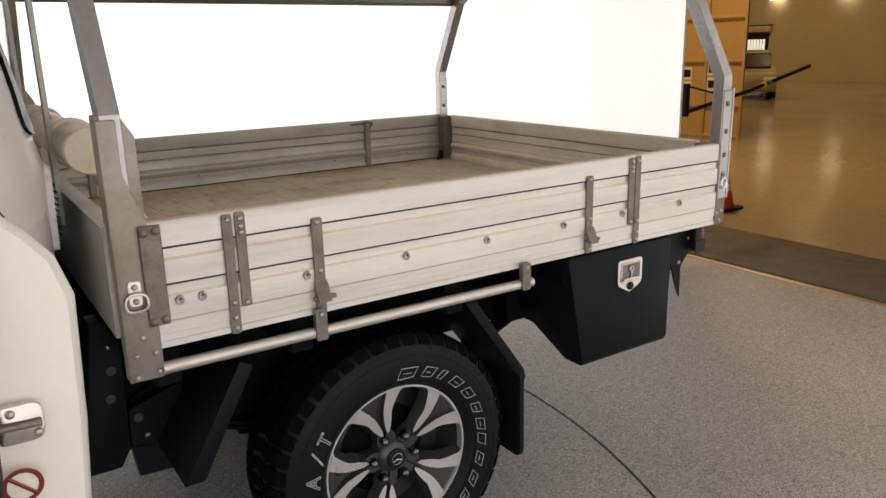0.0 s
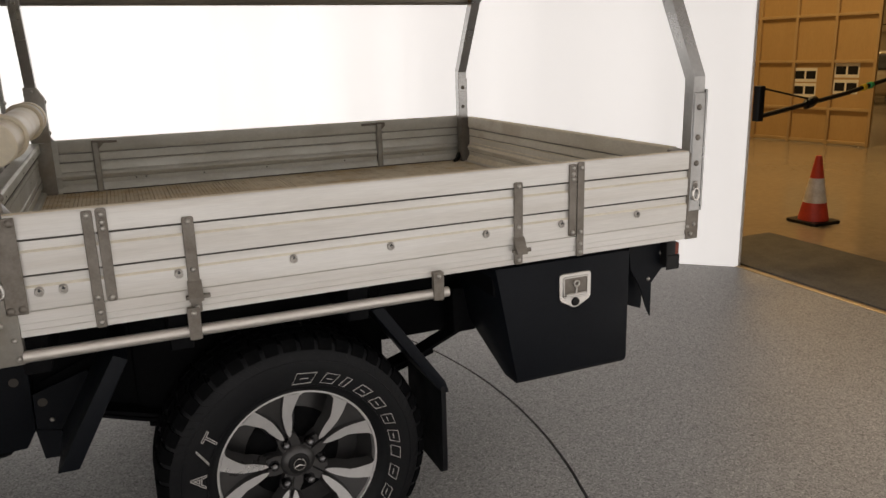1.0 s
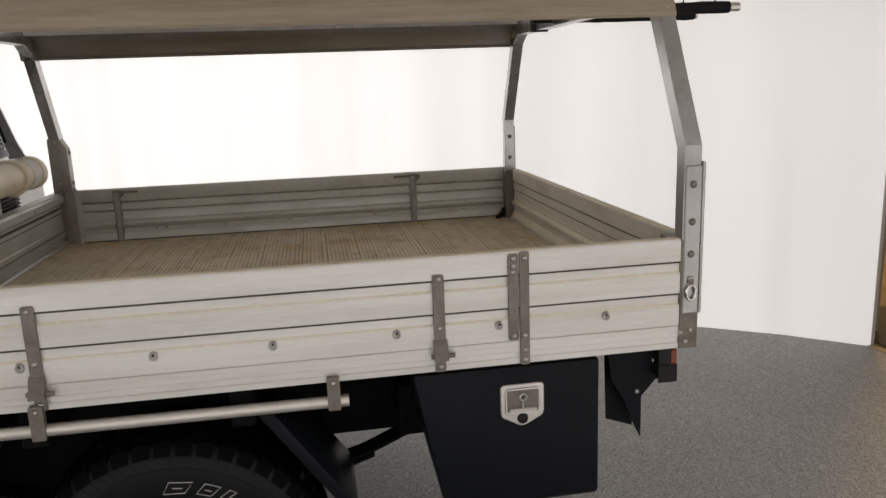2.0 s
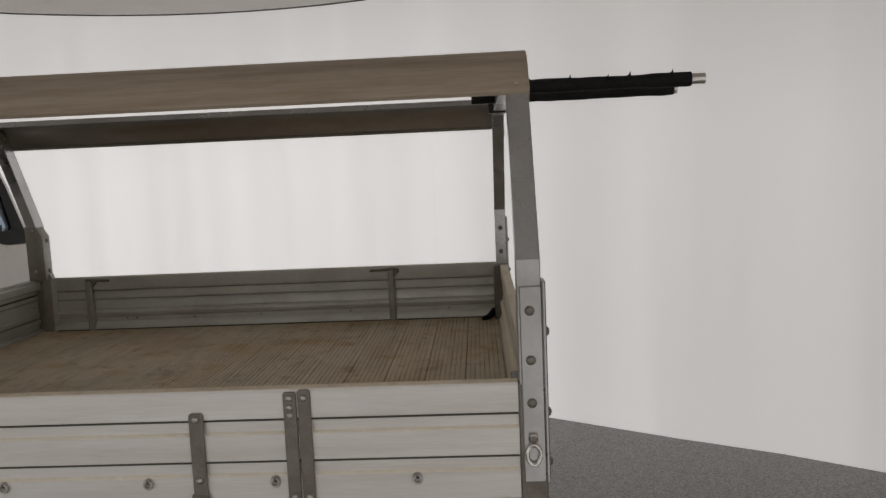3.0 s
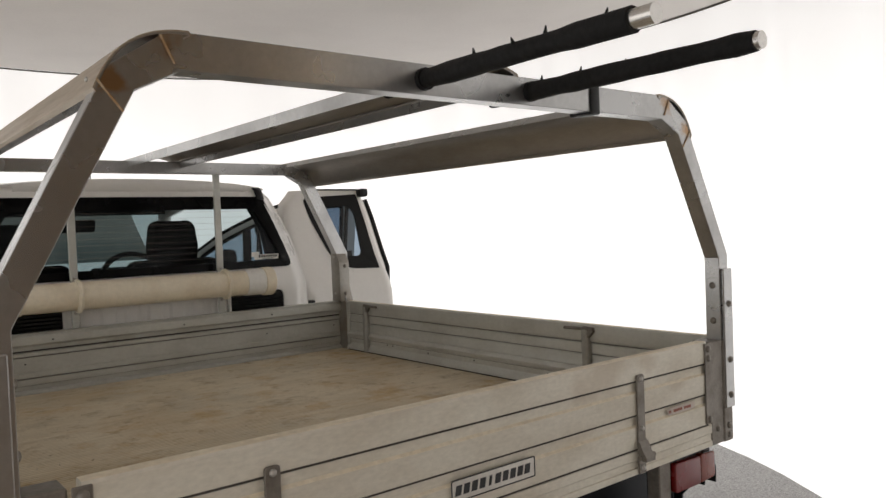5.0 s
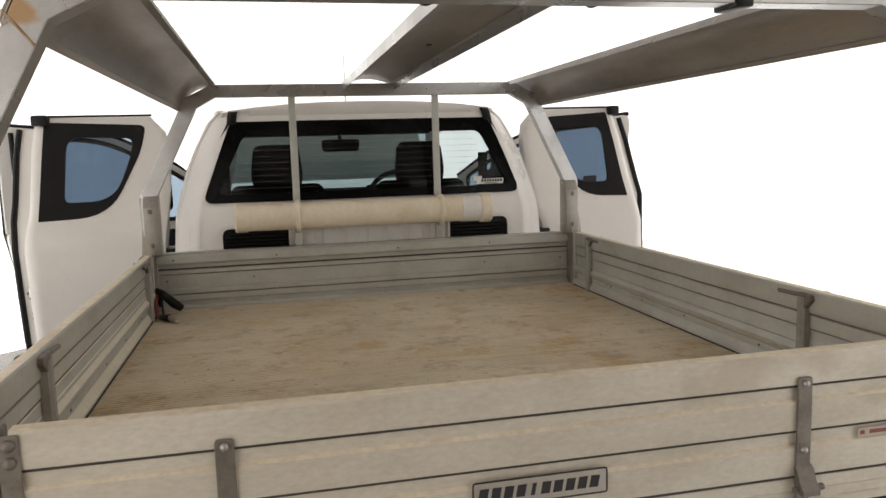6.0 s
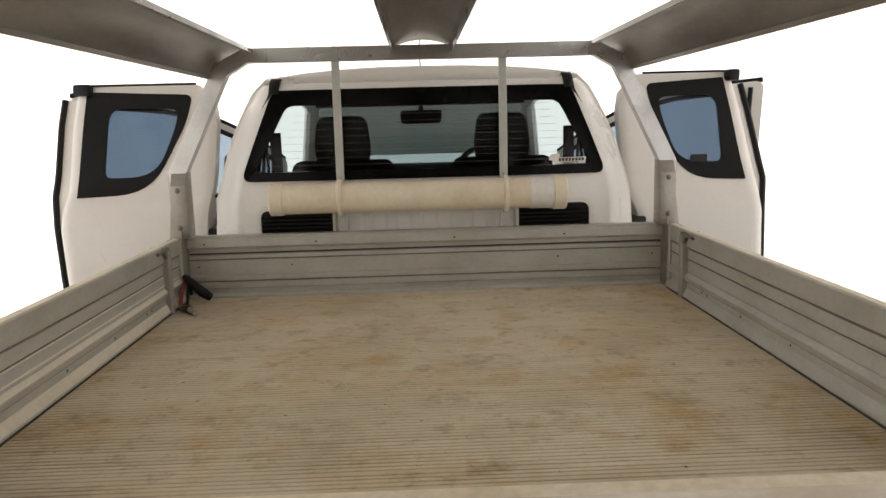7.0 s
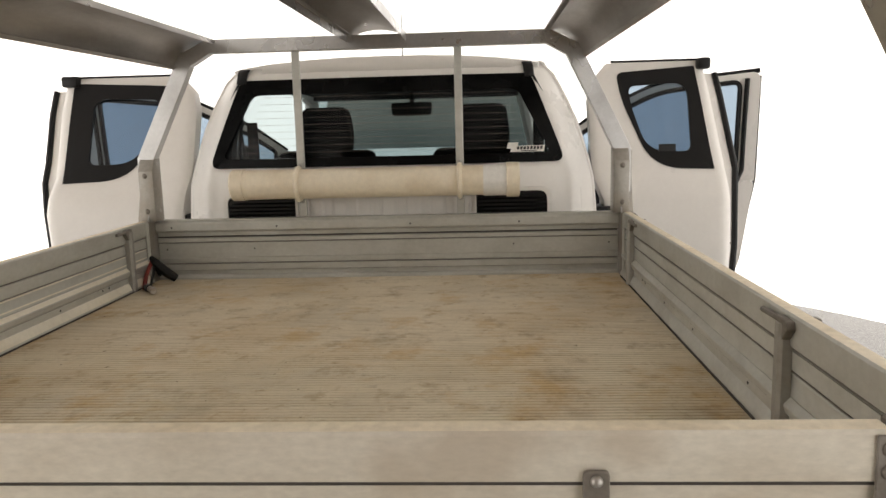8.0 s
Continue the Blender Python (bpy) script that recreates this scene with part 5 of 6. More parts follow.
# brackets and tank between cab and wheel
part("under_shield", box(-2.35, -1.72, -0.53, 0.53, 0.52, 0.90, 0.02), M_CHASSIS, ch)
part("axle_shield", box(-1.75, -0.98, -0.545, 0.545, 0.50, 0.92, 0.02), M_CHASSIS, ch)
part("fuel_tank", box(-3.2, -2.1, -0.38, -0.02, 0.36, 0.62, 0.04, 3), M_CHASSIS, ch)
bk = part("tray_bracket", prism([(-2.072, 0.90), (-2.0, 0.90), (-2.012, 0.54), (-2.04, 0.49), (-2.16, 0.49), (-2.11, 0.60)], "y", -0.60, -0.52, 0.006), M_BLACK, truck, "black pressed tray mounting bracket with round holes")
part("bracket_web", prism([(-2.006, 0.646), (-1.866, 0.692), (-1.86, 0.68), (-1.951, 0.528), (-2.009, 0.535)], "y", -0.60, -0.594), M_BLACK, bk)
part("bracket_foot", prism([(-2.012, 0.545), (-1.951, 0.53), (-1.90, 0.45), (-2.0, 0.455)], "y", -0.606, -0.56), M_BLACK, bk)
hole_big = lathe([(0.0001, 0.001), (0.012, 0.001), (0.0125, 0.0)], 16)
HOLE_BIG = mesh_of(hole_big, M_JOINT, 0, "bracket_hole")
for x, z in ((-2.035, 0.765), (-2.045, 0.69), (-1.985, 0.62)):
    stud("bracket_hole", HOLE_BIG, (x, -0.6005, z), "-y", bk)
stud("bolt", BOLT, (-2.035, -0.6005, 0.83), "-y", bk)
stud("bolt", BOLT, (-1.968, -0.6005, 0.565), "-y", bk)

def densify(loop, m=4):
    out = []
    for a, b in zip(loop, loop[1:] + loop[:1]):
        out += [tuple(a[i] + (b[i] - a[i]) * k / m for i in range(2)) for k in range(m)]
    return out


# ---- the cab ----
HALF = [(0.45, 0.80), (0.60, 0.82), (0.9, 0.82), (1.15, 0.80), (1.25, 0.792), (1.32, 0.785), (1.40, 0.762), (1.50, 0.735), (1.58, 0.702), (1.65, 0.668), (1.70, 0.640), (1.745, 0.596), (1.77, 0.50), (1.79, 0.30)]
REARX = [(0.45, -2.14), (1.0, -2.115), (1.30, -2.105), (1.40, -2.122), (1.60, -2.158), (1.70, -2.18), (1.74, -2.20), (1.80, -2.25)]


WINW = [(1.30, 0.69), (1.385, 0.655), (1.69, 0.534), (1.745, 0.51)]


def rear_x(y, z):
    v = min(1.0, abs(y) / lerp_table(HALF, z))
    return lerp_table(REARX, z) - 0.035 * v ** 3 - 0.10 * max(0.0, (v - 0.82) / 0.18) ** 2


def cab_rear(u, z):
    """A point of the cab's rear wall; u runs from -1 to 1 across, and 0.8 is the window's edge."""
    w, wn = lerp_table(HALF, z), lerp_table(WINW, z)
    y = wn * abs(u) / 0.8 if abs(u) < 0.8 else wn + (w - wn) * (abs(u) - 0.8) / 0.2
    return (rear_x(y, z), math.copysign(y, u), z)


US = [-1, -0.99, -0.975, -0.955, -0.93, -0.90, -0.86, -0.80, -0.7, -0.55, -0.38, -0.2, 0, 0.2, 0.38, 0.55, 0.7, 0.80, 0.86, 0.90, 0.93, 0.955, 0.975, 0.99, 1]
ZS = [0.45, 0.6, 0.8, 1.0, 1.12, 1.165, 1.21, 1.262, 1.30, 1.35, 1.405, 1.46, 1.52, 1.60, 1.665, 1.70, 1.72, 1.745]
bm = bmesh.new()
grid = [[bm.verts.new(cab_rear(u, z)) for u in US] for z in ZS]
for a in range(len(ZS) - 1):
    for b in range(len(US) - 1):
        zc, uc = (ZS[a] + ZS[a + 1]) / 2, (US[b] + US[b + 1]) / 2
        if 1.405 < zc < 1.665 and abs(uc) < 0.80:
            continue
        bm.faces.new((grid[a][b], grid[a][b + 1], grid[a + 1][b + 1], grid[a + 1][b]))
cab = part("cab", bm, M_PAINT, truck, "creamy white extra-cab body", 50)
md = cab.modifiers.new("thickness", "SOLIDIFY")
md.thickness, md.offset = 0.015, 0.0

# rear quarter panels, roof, pillars
for s in (-1, 1):
    bm = bmesh.new()
    rows = []
    for z in ZS:
        x, y, _ = cab_rear(1, z)
        w = lerp_table(HALF, z)
        back = -2.40 - 0.04 * max(0.0, z - 1.2)
        rows.append([bm.verts.new((x + (back - x) * t, s * (w + 0.012 * math.sin(math.pi * t)), z)) for t in (0, 0.15, 0.4, 0.7, 1.0)])
    for a, b in zip(rows, rows[1:]):
        for k in range(4):
            bm.faces.new((a[k], a[k + 1], b[k + 1], b[k]))
    qp = part("quarter_panel", bm, M_PAINT, cab, "", 50)
    md = qp.modifiers.new("thickness", "SOLIDIFY")
    md.thickness, md.offset = 0.03, 0.0
    # body crease on the rear wall's flank
    cr = [(cab_rear(s * 0.90, z)) for z in (1.0, 1.1, 1.2, 1.27)]
    part("seam", tube([(x + 0.004, y + s * 0.012 * (zz - 1.0), zz) for x, y, zz in cr], 0.0035, 6), M_PAINT, cab)

XR = [-2.20, -2.24, -2.30, -2.42, -2.7, -3.0, -3.3, -3.5, -3.62]
YR = [-1, -0.97, -0.9, -0.75, -0.5, -0.25, 0, 0.25, 0.5, 0.75, 0.9, 0.97, 1]
bm = bmesh.new()
rows = []
for i, x in enumerate(XR):
    row = []
    rise = 0.0 if i == 0 else 0.018 * min(1.0, (-2.20 - x) / 0.3) - 0.02 * max(0.0, (-3.0 - x))
    for u in YR:
        crown = 0.034 * (1 - abs(u) ** 2.4)
        row.append(bm.verts.new((x - (0.03 * abs(u) ** 3 if i < 3 else 0), u * (0.582 + 0.008 * min(i, 3)), 1.743 + crown + rise * (1 - 0.5 * abs(u) ** 4))))
    rows.append(row)
for a, b in zip(rows, rows[1:]):
    for k in range(len(YR) - 1):
        bm.faces.new((a[k], a[k + 1], b[k + 1], b[k]))
# turned-down rear edge that meets the rear wall
edge = [bm.verts.new((cab_rear(u, 1.735)[0] + 0.002, cab_rear(u, 1.735)[1] * 0.99, 1.730)) for u in YR]
for k in range(len(YR) - 1):
    bm.faces.new((edge[k], edge[k + 1], rows[0][k + 1], rows[0][k]))
roof = part("roof", bm, M_PAINT, cab, "creamy white cab roof", 60)
md = roof.modifiers.new("thickness", "SOLIDIFY")
md.thickness, md.offset = 0.02, 0.0
for s in (-1, 1):
    strip = [(-2.186, s * 0.553, 1.69), (-2.192, s * 0.551, 1.71), (-2.203, s * 0.548, 1.735), (-2.220, s * 0.544, 1.7475), (-2.27, s * 0.540, 1.7545), (-3.4, s * 0.538, 1.748)]
    bm = bmesh.new()
    lo = [bm.verts.new((x, y - 0.019, z + 0.003)) for x, y, z in strip]
    hi = [bm.verts.new((x, y + 0.019, z + 0.003)) for x, y, z in strip]
    for k in range(len(strip) - 1):
        bm.faces.new((lo[k], hi[k], hi[k + 1], lo[k + 1]))
    sr = part("roof_seal", bm, M_TRIM, roof, "black roof channel seal")
    md = sr.modifiers.new("thickness", "SOLIDIFY")
    md.thickness = 0.004
    # side rail of the roof, front pillar, sill
    part("roof_side", tube([(-2.42, s * 0.605, 1.735), (-2.9, s * 0.62, 1.745), (-3.4, s * 0.615, 1.725), (-3.66, s * 0.61, 1.68), (-4.28, s * 0.74, 1.24)], [0.035, 0.04, 0.04, 0.04, 0.045], 10), M_PAINT, cab)
    trim = bmesh.new()
    rows = [[trim.verts.new((x, s * (lerp_table(HALF, z) - 0.055 - d), z)) for x, d in ((-2.20, 0.02), (-2.26, 0.008), (-2.32, 0.0), (-2.365, 0.004), (-2.385, -0.03))] for z in (0.95, 1.15, 1.30, 1.42, 1.54, 1.64, 1.70)]
    for a, b in zip(rows, rows[1:]):
        for k in range(4):
            trim.faces.new((a[k], a[k + 1], b[k + 1], b[k]))
    tp = part("quarter_trim", trim, M_DASH, cab, "dark grey inner quarter trim", 40)
    md = tp.modifiers.new("thickness", "SOLIDIFY")
    md.thickness, md.offset = 0.008, 0.0
    belt = tube([(-2.40, s * 0.605, 1.645), (-2.40, s * 0.628, 1.57)], 0.006, 6)
    tube([(-2.40, s * 0.628, 1.575), (-2.40, s * 0.636, 1.545), (-2.40, s * 0.638, 1.52)], [0.010, 0.018, 0.010], 8, belt)
    tube([(-2.40, s * 0.637, 1.53), (-2.40, s * 0.652, 1.38), (-2.42, s * 0.67, 1.10)], 0.008, 6, belt)
    tube([(-2.40, s * 0.635, 1.53), (-2.42, s * 0.632, 1.38), (-2.46, s * 0.61, 1.10)], 0.007, 6, belt)
    part("belt_guide", belt, M_TRIM, cab, "black seat belt with its guide")
    part("pillar_trim", tube([(-2.36, s * 0.735, 1.16), (-2.37, s * 0.68, 1.45), (-2.37, s * 0.655, 1.56), (-2.36, s * 0.585, 1.70)], [0.04, 0.032, 0.030, 0.045], 8), M_DASH, cab)
    part("sill", box(-4.25, -2.15, *sorted((s * 0.62, s * 0.83)), 0.42, 0.58, 0.03, 3), M_PAINT, cab)
part("cab_floor", box(-4.3, -2.15, -0.8, 0.8, 0.50, 0.56, 0.01), M_DASH, cab)
bm = bmesh.new()
lin = [[bm.verts.new((x, u * 0.57, 1.705 + 0.03 * (1 - u * u) - 0.02 * max(0.0, -3.0 - x))) for u in (-1, -0.7, -0.35, 0, 0.35, 0.7, 1)] for x in (-2.21, -2.4, -2.8, -3.2, -3.58)]
for a, b in zip(lin, lin[1:]):
    for k in range(6):
        bm.faces.new((a[k], a[k + 1], b[k + 1], b[k]))
part("headlining", bm, M_LINING, roof, "dark grey headlining")
part("aerial", tube([(-2.95, 0.0, 1.80), (-2.93, 0.0, 2.07)], [0.003, 0.0016], 6), M_TRIM, roof, "thin black roof aerial")

# rear window: black border, tinted pane, sticker with plain bars
def rear_pt(y, z, off=0.0):
    return (rear_x(y, z) + off, y, z)


wo = rounded([(-0.684, 1.374), (0.684, 1.374), (0.558, 1.706), (-0.558, 1.706)], [0.045, 0.045, 0.03, 0.03], 6)
wi = rounded([(-0.626, 1.408), (0.626, 1.408), (0.506, 1.648), (-0.506, 1.648)], [0.03, 0.03, 0.03, 0.03], 6)
win = part("rear_window", ring_between([rear_pt(y, z) for y, z in densify(wo)], [rear_pt(y, z) for y, z in densify(wi)], 0.016, 0.012), M_FRIT, truck, "tinted rear window with a black border")
bm = bmesh.new()
pane_rows = []
for z in (1.385, 1.45, 1.52, 1.6, 1.695):
    w = 0.672 + (0.530 - 0.672) * (z - 1.385) / 0.31
    pane_rows.append([bm.verts.new(rear_pt(w * u, z, 0.008)) for u in (-1, -0.8, -0.5, -0.2, 0.2, 0.5, 0.8, 1)])
for a, b in zip(pane_rows, pane_rows[1:]):
    for k in range(7):
        bm.faces.new((a[k], a[k + 1], b[k + 1], b[k]))
pane = part("pane", bm, M_GLASS, win, "smoke-tinted glass", 60)
pane.visible_shadow = False
for q in range(9):
    z = 1.43 + q * 0.026
    hb = tube([rear_pt(y, z, 0.0095) for y in (-0.56 + 0.012 * q, -0.3, 0, 0.3, 0.56 - 0.012 * q)], 0.0006, 4)
    part("heater_line", hb, M_STRAP, win)
st = bmesh.new()
for y0, y1, z0, z1 in ((0.475, 0.60, 1.412, 1.435), (0.462, 0.50, 1.425, 1.447)):
    vs = [st.verts.new(rear_pt(y, z, 0.0175)) for y, z in ((y0, z0), (y1, z0), (y1 + 0.006, z1), (y0 + 0.006, z1))]
    st.faces.new(vs)
sk = part("sticker", st, M_PAPER, win, "small white and black sticker", 0)
ink = bmesh.new()
for k in range(8):
    y = 0.499 + k * 0.0125
    vs = [ink.verts.new(rear_pt(a, z, 0.0185)) for a, z in ((y, 1.421), (y + 0.009, 1.421), (y + 0.011, 1.432), (y + 0.002, 1.432))]
    ink.faces.new(vs)
vs = [ink.verts.new(rear_pt(a, z, 0.0185)) for a, z in ((0.515, 1.4145), (0.575, 1.4145), (0.576, 1.4175), (0.516, 1.4175))]
ink.faces.new(vs)
part("sticker_print", ink, M_INK, sk, "", 0)

# vents and the ribbed centre panel below the window
for s in (-1, 1):
    vo = rounded([(s * 0.335, 1.10), (s * 0.628, 1.10), (s * 0.628, 1.282), (s * 0.335, 1.282)], [0.02, 0.02, 0.045, 0.02], 5)
    vi = rounded([(s * 0.345, 1.11), (s * 0.612, 1.11), (s * 0.612, 1.268), (s * 0.345, 1.268)], [0.015, 0.015, 0.035, 0.015], 5)
    vt = part("vent", ring_between([rear_pt(y, z) for y, z in densify(vo)], [rear_pt(y, z) for y, z in densify(vi)], 0.020, 0.018), M_PAINT, cab, "louvred black cab vent")
    bm = bmesh.new()
    bm.faces.new([bm.verts.new(rear_pt(y, z, 0.010)) for y, z in densify(vi)])
    part("vent_backing", bm, M_TRIM, vt)
    for q in range(10):
        z = 1.118 + q * 0.0148
        a, b = rear_pt(s * 0.35, z), rear_pt(s * (0.605 if q < 9 else 0.58), z)
        part("louvre", prism([(a[0] + 0.009, z), (a[0] + 0.017, z - 0.004), (a[0] + 0.0175, z), (a[0] + 0.009, z + 0.006)], "y", *sorted((a[1], b[1]))), M_TRIM, vt)
bm = bmesh.new()
prof = []
for k in range(7):
    y = -0.30 + k * 0.093
    prof += [(y, -2.100), (y + 0.012, -2.094), (y + 0.055, -2.094), (y + 0.067, -2.100)]
lo = [bm.verts.new((x, y, 0.95)) for y, x in prof]
hi = [bm.verts.new((x, y, 1.25)) for y, x in prof]
for k in range(len(prof) - 1):
    bm.faces.new((lo[k], lo[k + 1], hi[k + 1], hi[k]))
part("ribbed_panel", bm, M_PAINT, cab, "pressed ribs in the cab's rear wall", 0)

# windscreen, bonnet, nose
ws = bmesh.new()
ws.faces.new([ws.verts.new(p) for p in ((-3.62, -0.60, 1.72), (-3.62, 0.60, 1.72), (-4.30, 0.72, 1.30), (-4.30, -0.72, 1.30))])
wsp = part("windscreen", ws, M_GLASS, truck, "sloping clear windscreen")
wsp.visible_shadow = False
part("windscreen_header", box(-3.70, -3.56, -0.60, 0.60, 1.675, 1.73, 0.012), M_DASH, wsp)
part("nose", prism([(-4.26, 1.12), (-4.9, 1.08), (-5.42, 0.98), (-5.52, 0.86), (-5.52, 0.50), (-5.05, 0.48), (-4.95, 0.82), (-4.72, 0.86), (-4.25, 0.86)], "y", -0.80, 0.80, 0.03, seg=3), M_PAINT, truck, "creamy white front wings and nose")
bon = part("bonnet", prism([(-4.40, 1.385), (-4.43, 1.40), (-4.93, 1.86), (-5.02, 1.885), (-5.01, 1.855), (-4.93, 1.815)], "y", -0.74, 0.74, 0.008), M_PAINT, truck, "creamy white bonnet propped open")
part("bonnet_lining", prism([(-4.398, 1.378), (-4.392, 1.384), (-4.926, 1.812), (-4.932, 1.806)], "y", -0.70, 0.70), M_UNDERHOOD, bon, "grey underside of the bonnet")
dash = part("dashboard", prism([(-3.72, 0.95), (-3.68, 1.20), (-3.82, 1.335), (-4.28, 1.325), (-4.28, 0.95)], "y", -0.72, 0.72, 0.03, seg=3), M_DASH, truck, "dark grey dashboard")
part("dash_binnacle", prism([(-3.70, 1.24), (-3.74, 1.345), (-3.84, 1.36), (-3.95, 1.29)], "y", 0.20, 0.56, 0.02, seg=3), M_DASH, dash)
sw = tube([(-3.55 - 0.07 * math.sin(a), 0.37 + 0.185 * math.cos(a), 1.27 + 0.17 * math.sin(a)) for a in (2 * math.pi * k / 32 for k in range(32))], 0.016, 10, closed=True)
tube([(-3.55, 0.19, 1.27), (-3.60, 0.37, 1.25), (-3.55, 0.55, 1.27)], 0.018, 8, sw)
tube([(-3.60, 0.37, 1.25), (-3.85, 0.37, 1.17)], 0.04, 10, sw)
part("steering_wheel", sw, M_TRIM, dash, "black steering wheel")
mir = part("mirror", prism(rounded([(-0.105, 1.575), (0.105, 1.575), (0.112, 1.645), (-0.112, 1.645)], 0.02, 4), "x", -3.345, -3.315, 0.006), M_TRIM, truck, "black rear-view mirror under the roof")
part("mirror_stem", tube([(-3.34, 0.0, 1.64), (-3.44, 0.0, 1.74)], 0.012, 8), M_TRIM, mir)
# mirror face in flat black, its dark reflection put into the colour
part("mirror_glass", prism(rounded([(-0.095, 1.584), (0.095, 1.584), (0.10, 1.637), (-0.10, 1.637)], 0.015, 4), "x", -3.3148, -3.312), M_TRIM, mir)
part("headlining_console", box(-3.52, -3.28, -0.14, 0.14, 1.70, 1.745, 0.015), M_DASH, mir)
for s in (-1, 1):
    y = s * 0.372
    seat = part("seat", box(-3.45, -2.95, y - 0.25, y + 0.25, 0.62, 0.86, 0.05, 3), M_SEAT, truck, "black cloth front seat")
    part("backrest", prism([(-3.05, 0.80), (-2.90, 0.78), (-2.77, 1.36), (-2.82, 1.415), (-2.92, 1.415), (-2.97, 1.35)], "y", y - 0.235, y + 0.235, 0.04, seg=3), M_SEAT, seat)
    hr = prism(rounded([(y - 0.112, 1.372), (y + 0.112, 1.372), (y + 0.132, 1.46), (y + 0.112, 1.616), (y - 0.112, 1.616), (y - 0.132, 1.46)], [0.03, 0.03, 0.09, 0.05, 0.05, 0.09], 5), "x", -2.935, -2.835, 0.026, seg=3)
    part("headrest", hr, M_SEAT, seat)
    for o in (-0.06, 0.06):
        part("headrest_rod", tube([(-2.885, y + o, 1.33), (-2.885, y + o, 1.40)], 0.007, 8), M_CHROME, seat)
    # seat belt that hangs at the rear pillar
    part("seat_belt", prism([(-2.475, 1.55), (-2.47, 1.55), (-2.50, 0.8), (-2.505, 0.8)], "y", *sorted((s * 0.585, s * 0.63))), M_TRIM, seat)

# ---- open rear half doors ----
SKIN = {-1: [(0.56, -2.247), (0.62, -2.207), (0.80, -2.194), (1.0, -2.178), (1.13, -2.166), (1.195, -2.169), (1.26, -2.188), (1.305, -2.223), (1.33, -2.252), (1.40, -2.276), (1.50, -2.306), (1.60, -2.336), (1.75, -2.390)], 1: [(0.56, -2.29), (0.62, -2.252), (0.80, -2.236), (1.0, -2.222), (1.16, -2.212), (1.26, -2.238), (1.33, -2.274), (1.40, -2.298), (1.50, -2.320), (1.60, -2.342), (1.75, -2.388)]}
OUTY = {-1: [(0.56, 1.33), (0.62, 1.37), (1.0, 1.378), (1.2, 1.382), (1.4, 1.374), (1.6, 1.368), (1.75, 1.355)], 1: [(0.56, 1.29), (0.62, 1.325), (1.0, 1.338), (1.2, 1.334), (1.36, 1.320), (1.5, 1.298), (1.67, 1.270), (1.75, 1.254)]}
INY = {-1: [(0.56, 0.90), (1.2, 0.86), (1.4, 0.842), (1.60, 0.835), (1.68, 0.85), (1.75, 0.915)], 1: [(0.56, 0.90), (1.2, 0.86), (1.30, 0.82), (1.60, 0.81), (1.68, 0.825), (1.75, 0.89)]}
DZ = [0.56, 0.58, 0.62, 0.72, 0.82, 1.0, 1.2, 1.26, 1.30] + [1.32 + 0.02 * k for k in range(21)] + [1.735, 1.752]
DU = [0, 0.03, 0.06] + [0.1 + 0.04 * k for k in range(21)] + [0.93, 0.96, 0.985, 1]


def inside(p, loop):
    """Whether a point lies inside a closed loop."""
    hit = False
    for (x0, y0), (x1, y1) in zip(loop, loop[1:] + loop[:1]):
        if (y0 > p[1]) != (y1 > p[1]) and p[0] < x0 + (x1 - x0) * (p[1] - y0) / (y1 - y0):
            hit = not hit
    return hit


def door_y(s, y):
    """The far door stands a little further shut, so it reaches less far out."""
    return s * (0.885 + (y - 0.885) * (1.03 if s < 0 else 0.90))


def door_pt(s, u, z, back=0.0):
    y0, y1 = lerp_table(INY[s], z), lerp_table(OUTY[s], z)
    y = s * (y0 + (y1 - y0) * u)
    edge = 0.018 * max(0.0, (u - 0.93) / 0.07) ** 2 + 0.018 * max(0.0, (0.06 - u) / 0.06) ** 2
    return (skin_at(y, z) - edge - back, y, z)


def slab_strip(line, width, thick):
    """A thin strip along a line, drawn out sideways by width and along x by thick."""
    bm = bmesh.new()
    rows = [[bm.verts.new(Vector(p) + Vector(width) * a - Vector((b * thick, 0, 0))) for a, b in ((0, 0), (1, 0), (1, 1), (0, 1))] for p in line]
    for a, b in zip(rows, rows[1:]):
        for k in range(4):
            bm.faces.new((a[k], a[(k + 1) % 4], b[(k + 1) % 4], b[k]))
    bm.faces.new(rows[0]), bm.faces.new(rows[-1][::-1])
    return bm


def skin_at(y, z):
    """The door's outer skin; its hinged edge lies further forward than its free edge."""
    return lerp_table(SKIN[1 if y > 0 else -1], z) - 0.10 * max(0.0, 1.37 - abs(y)) / 0.55


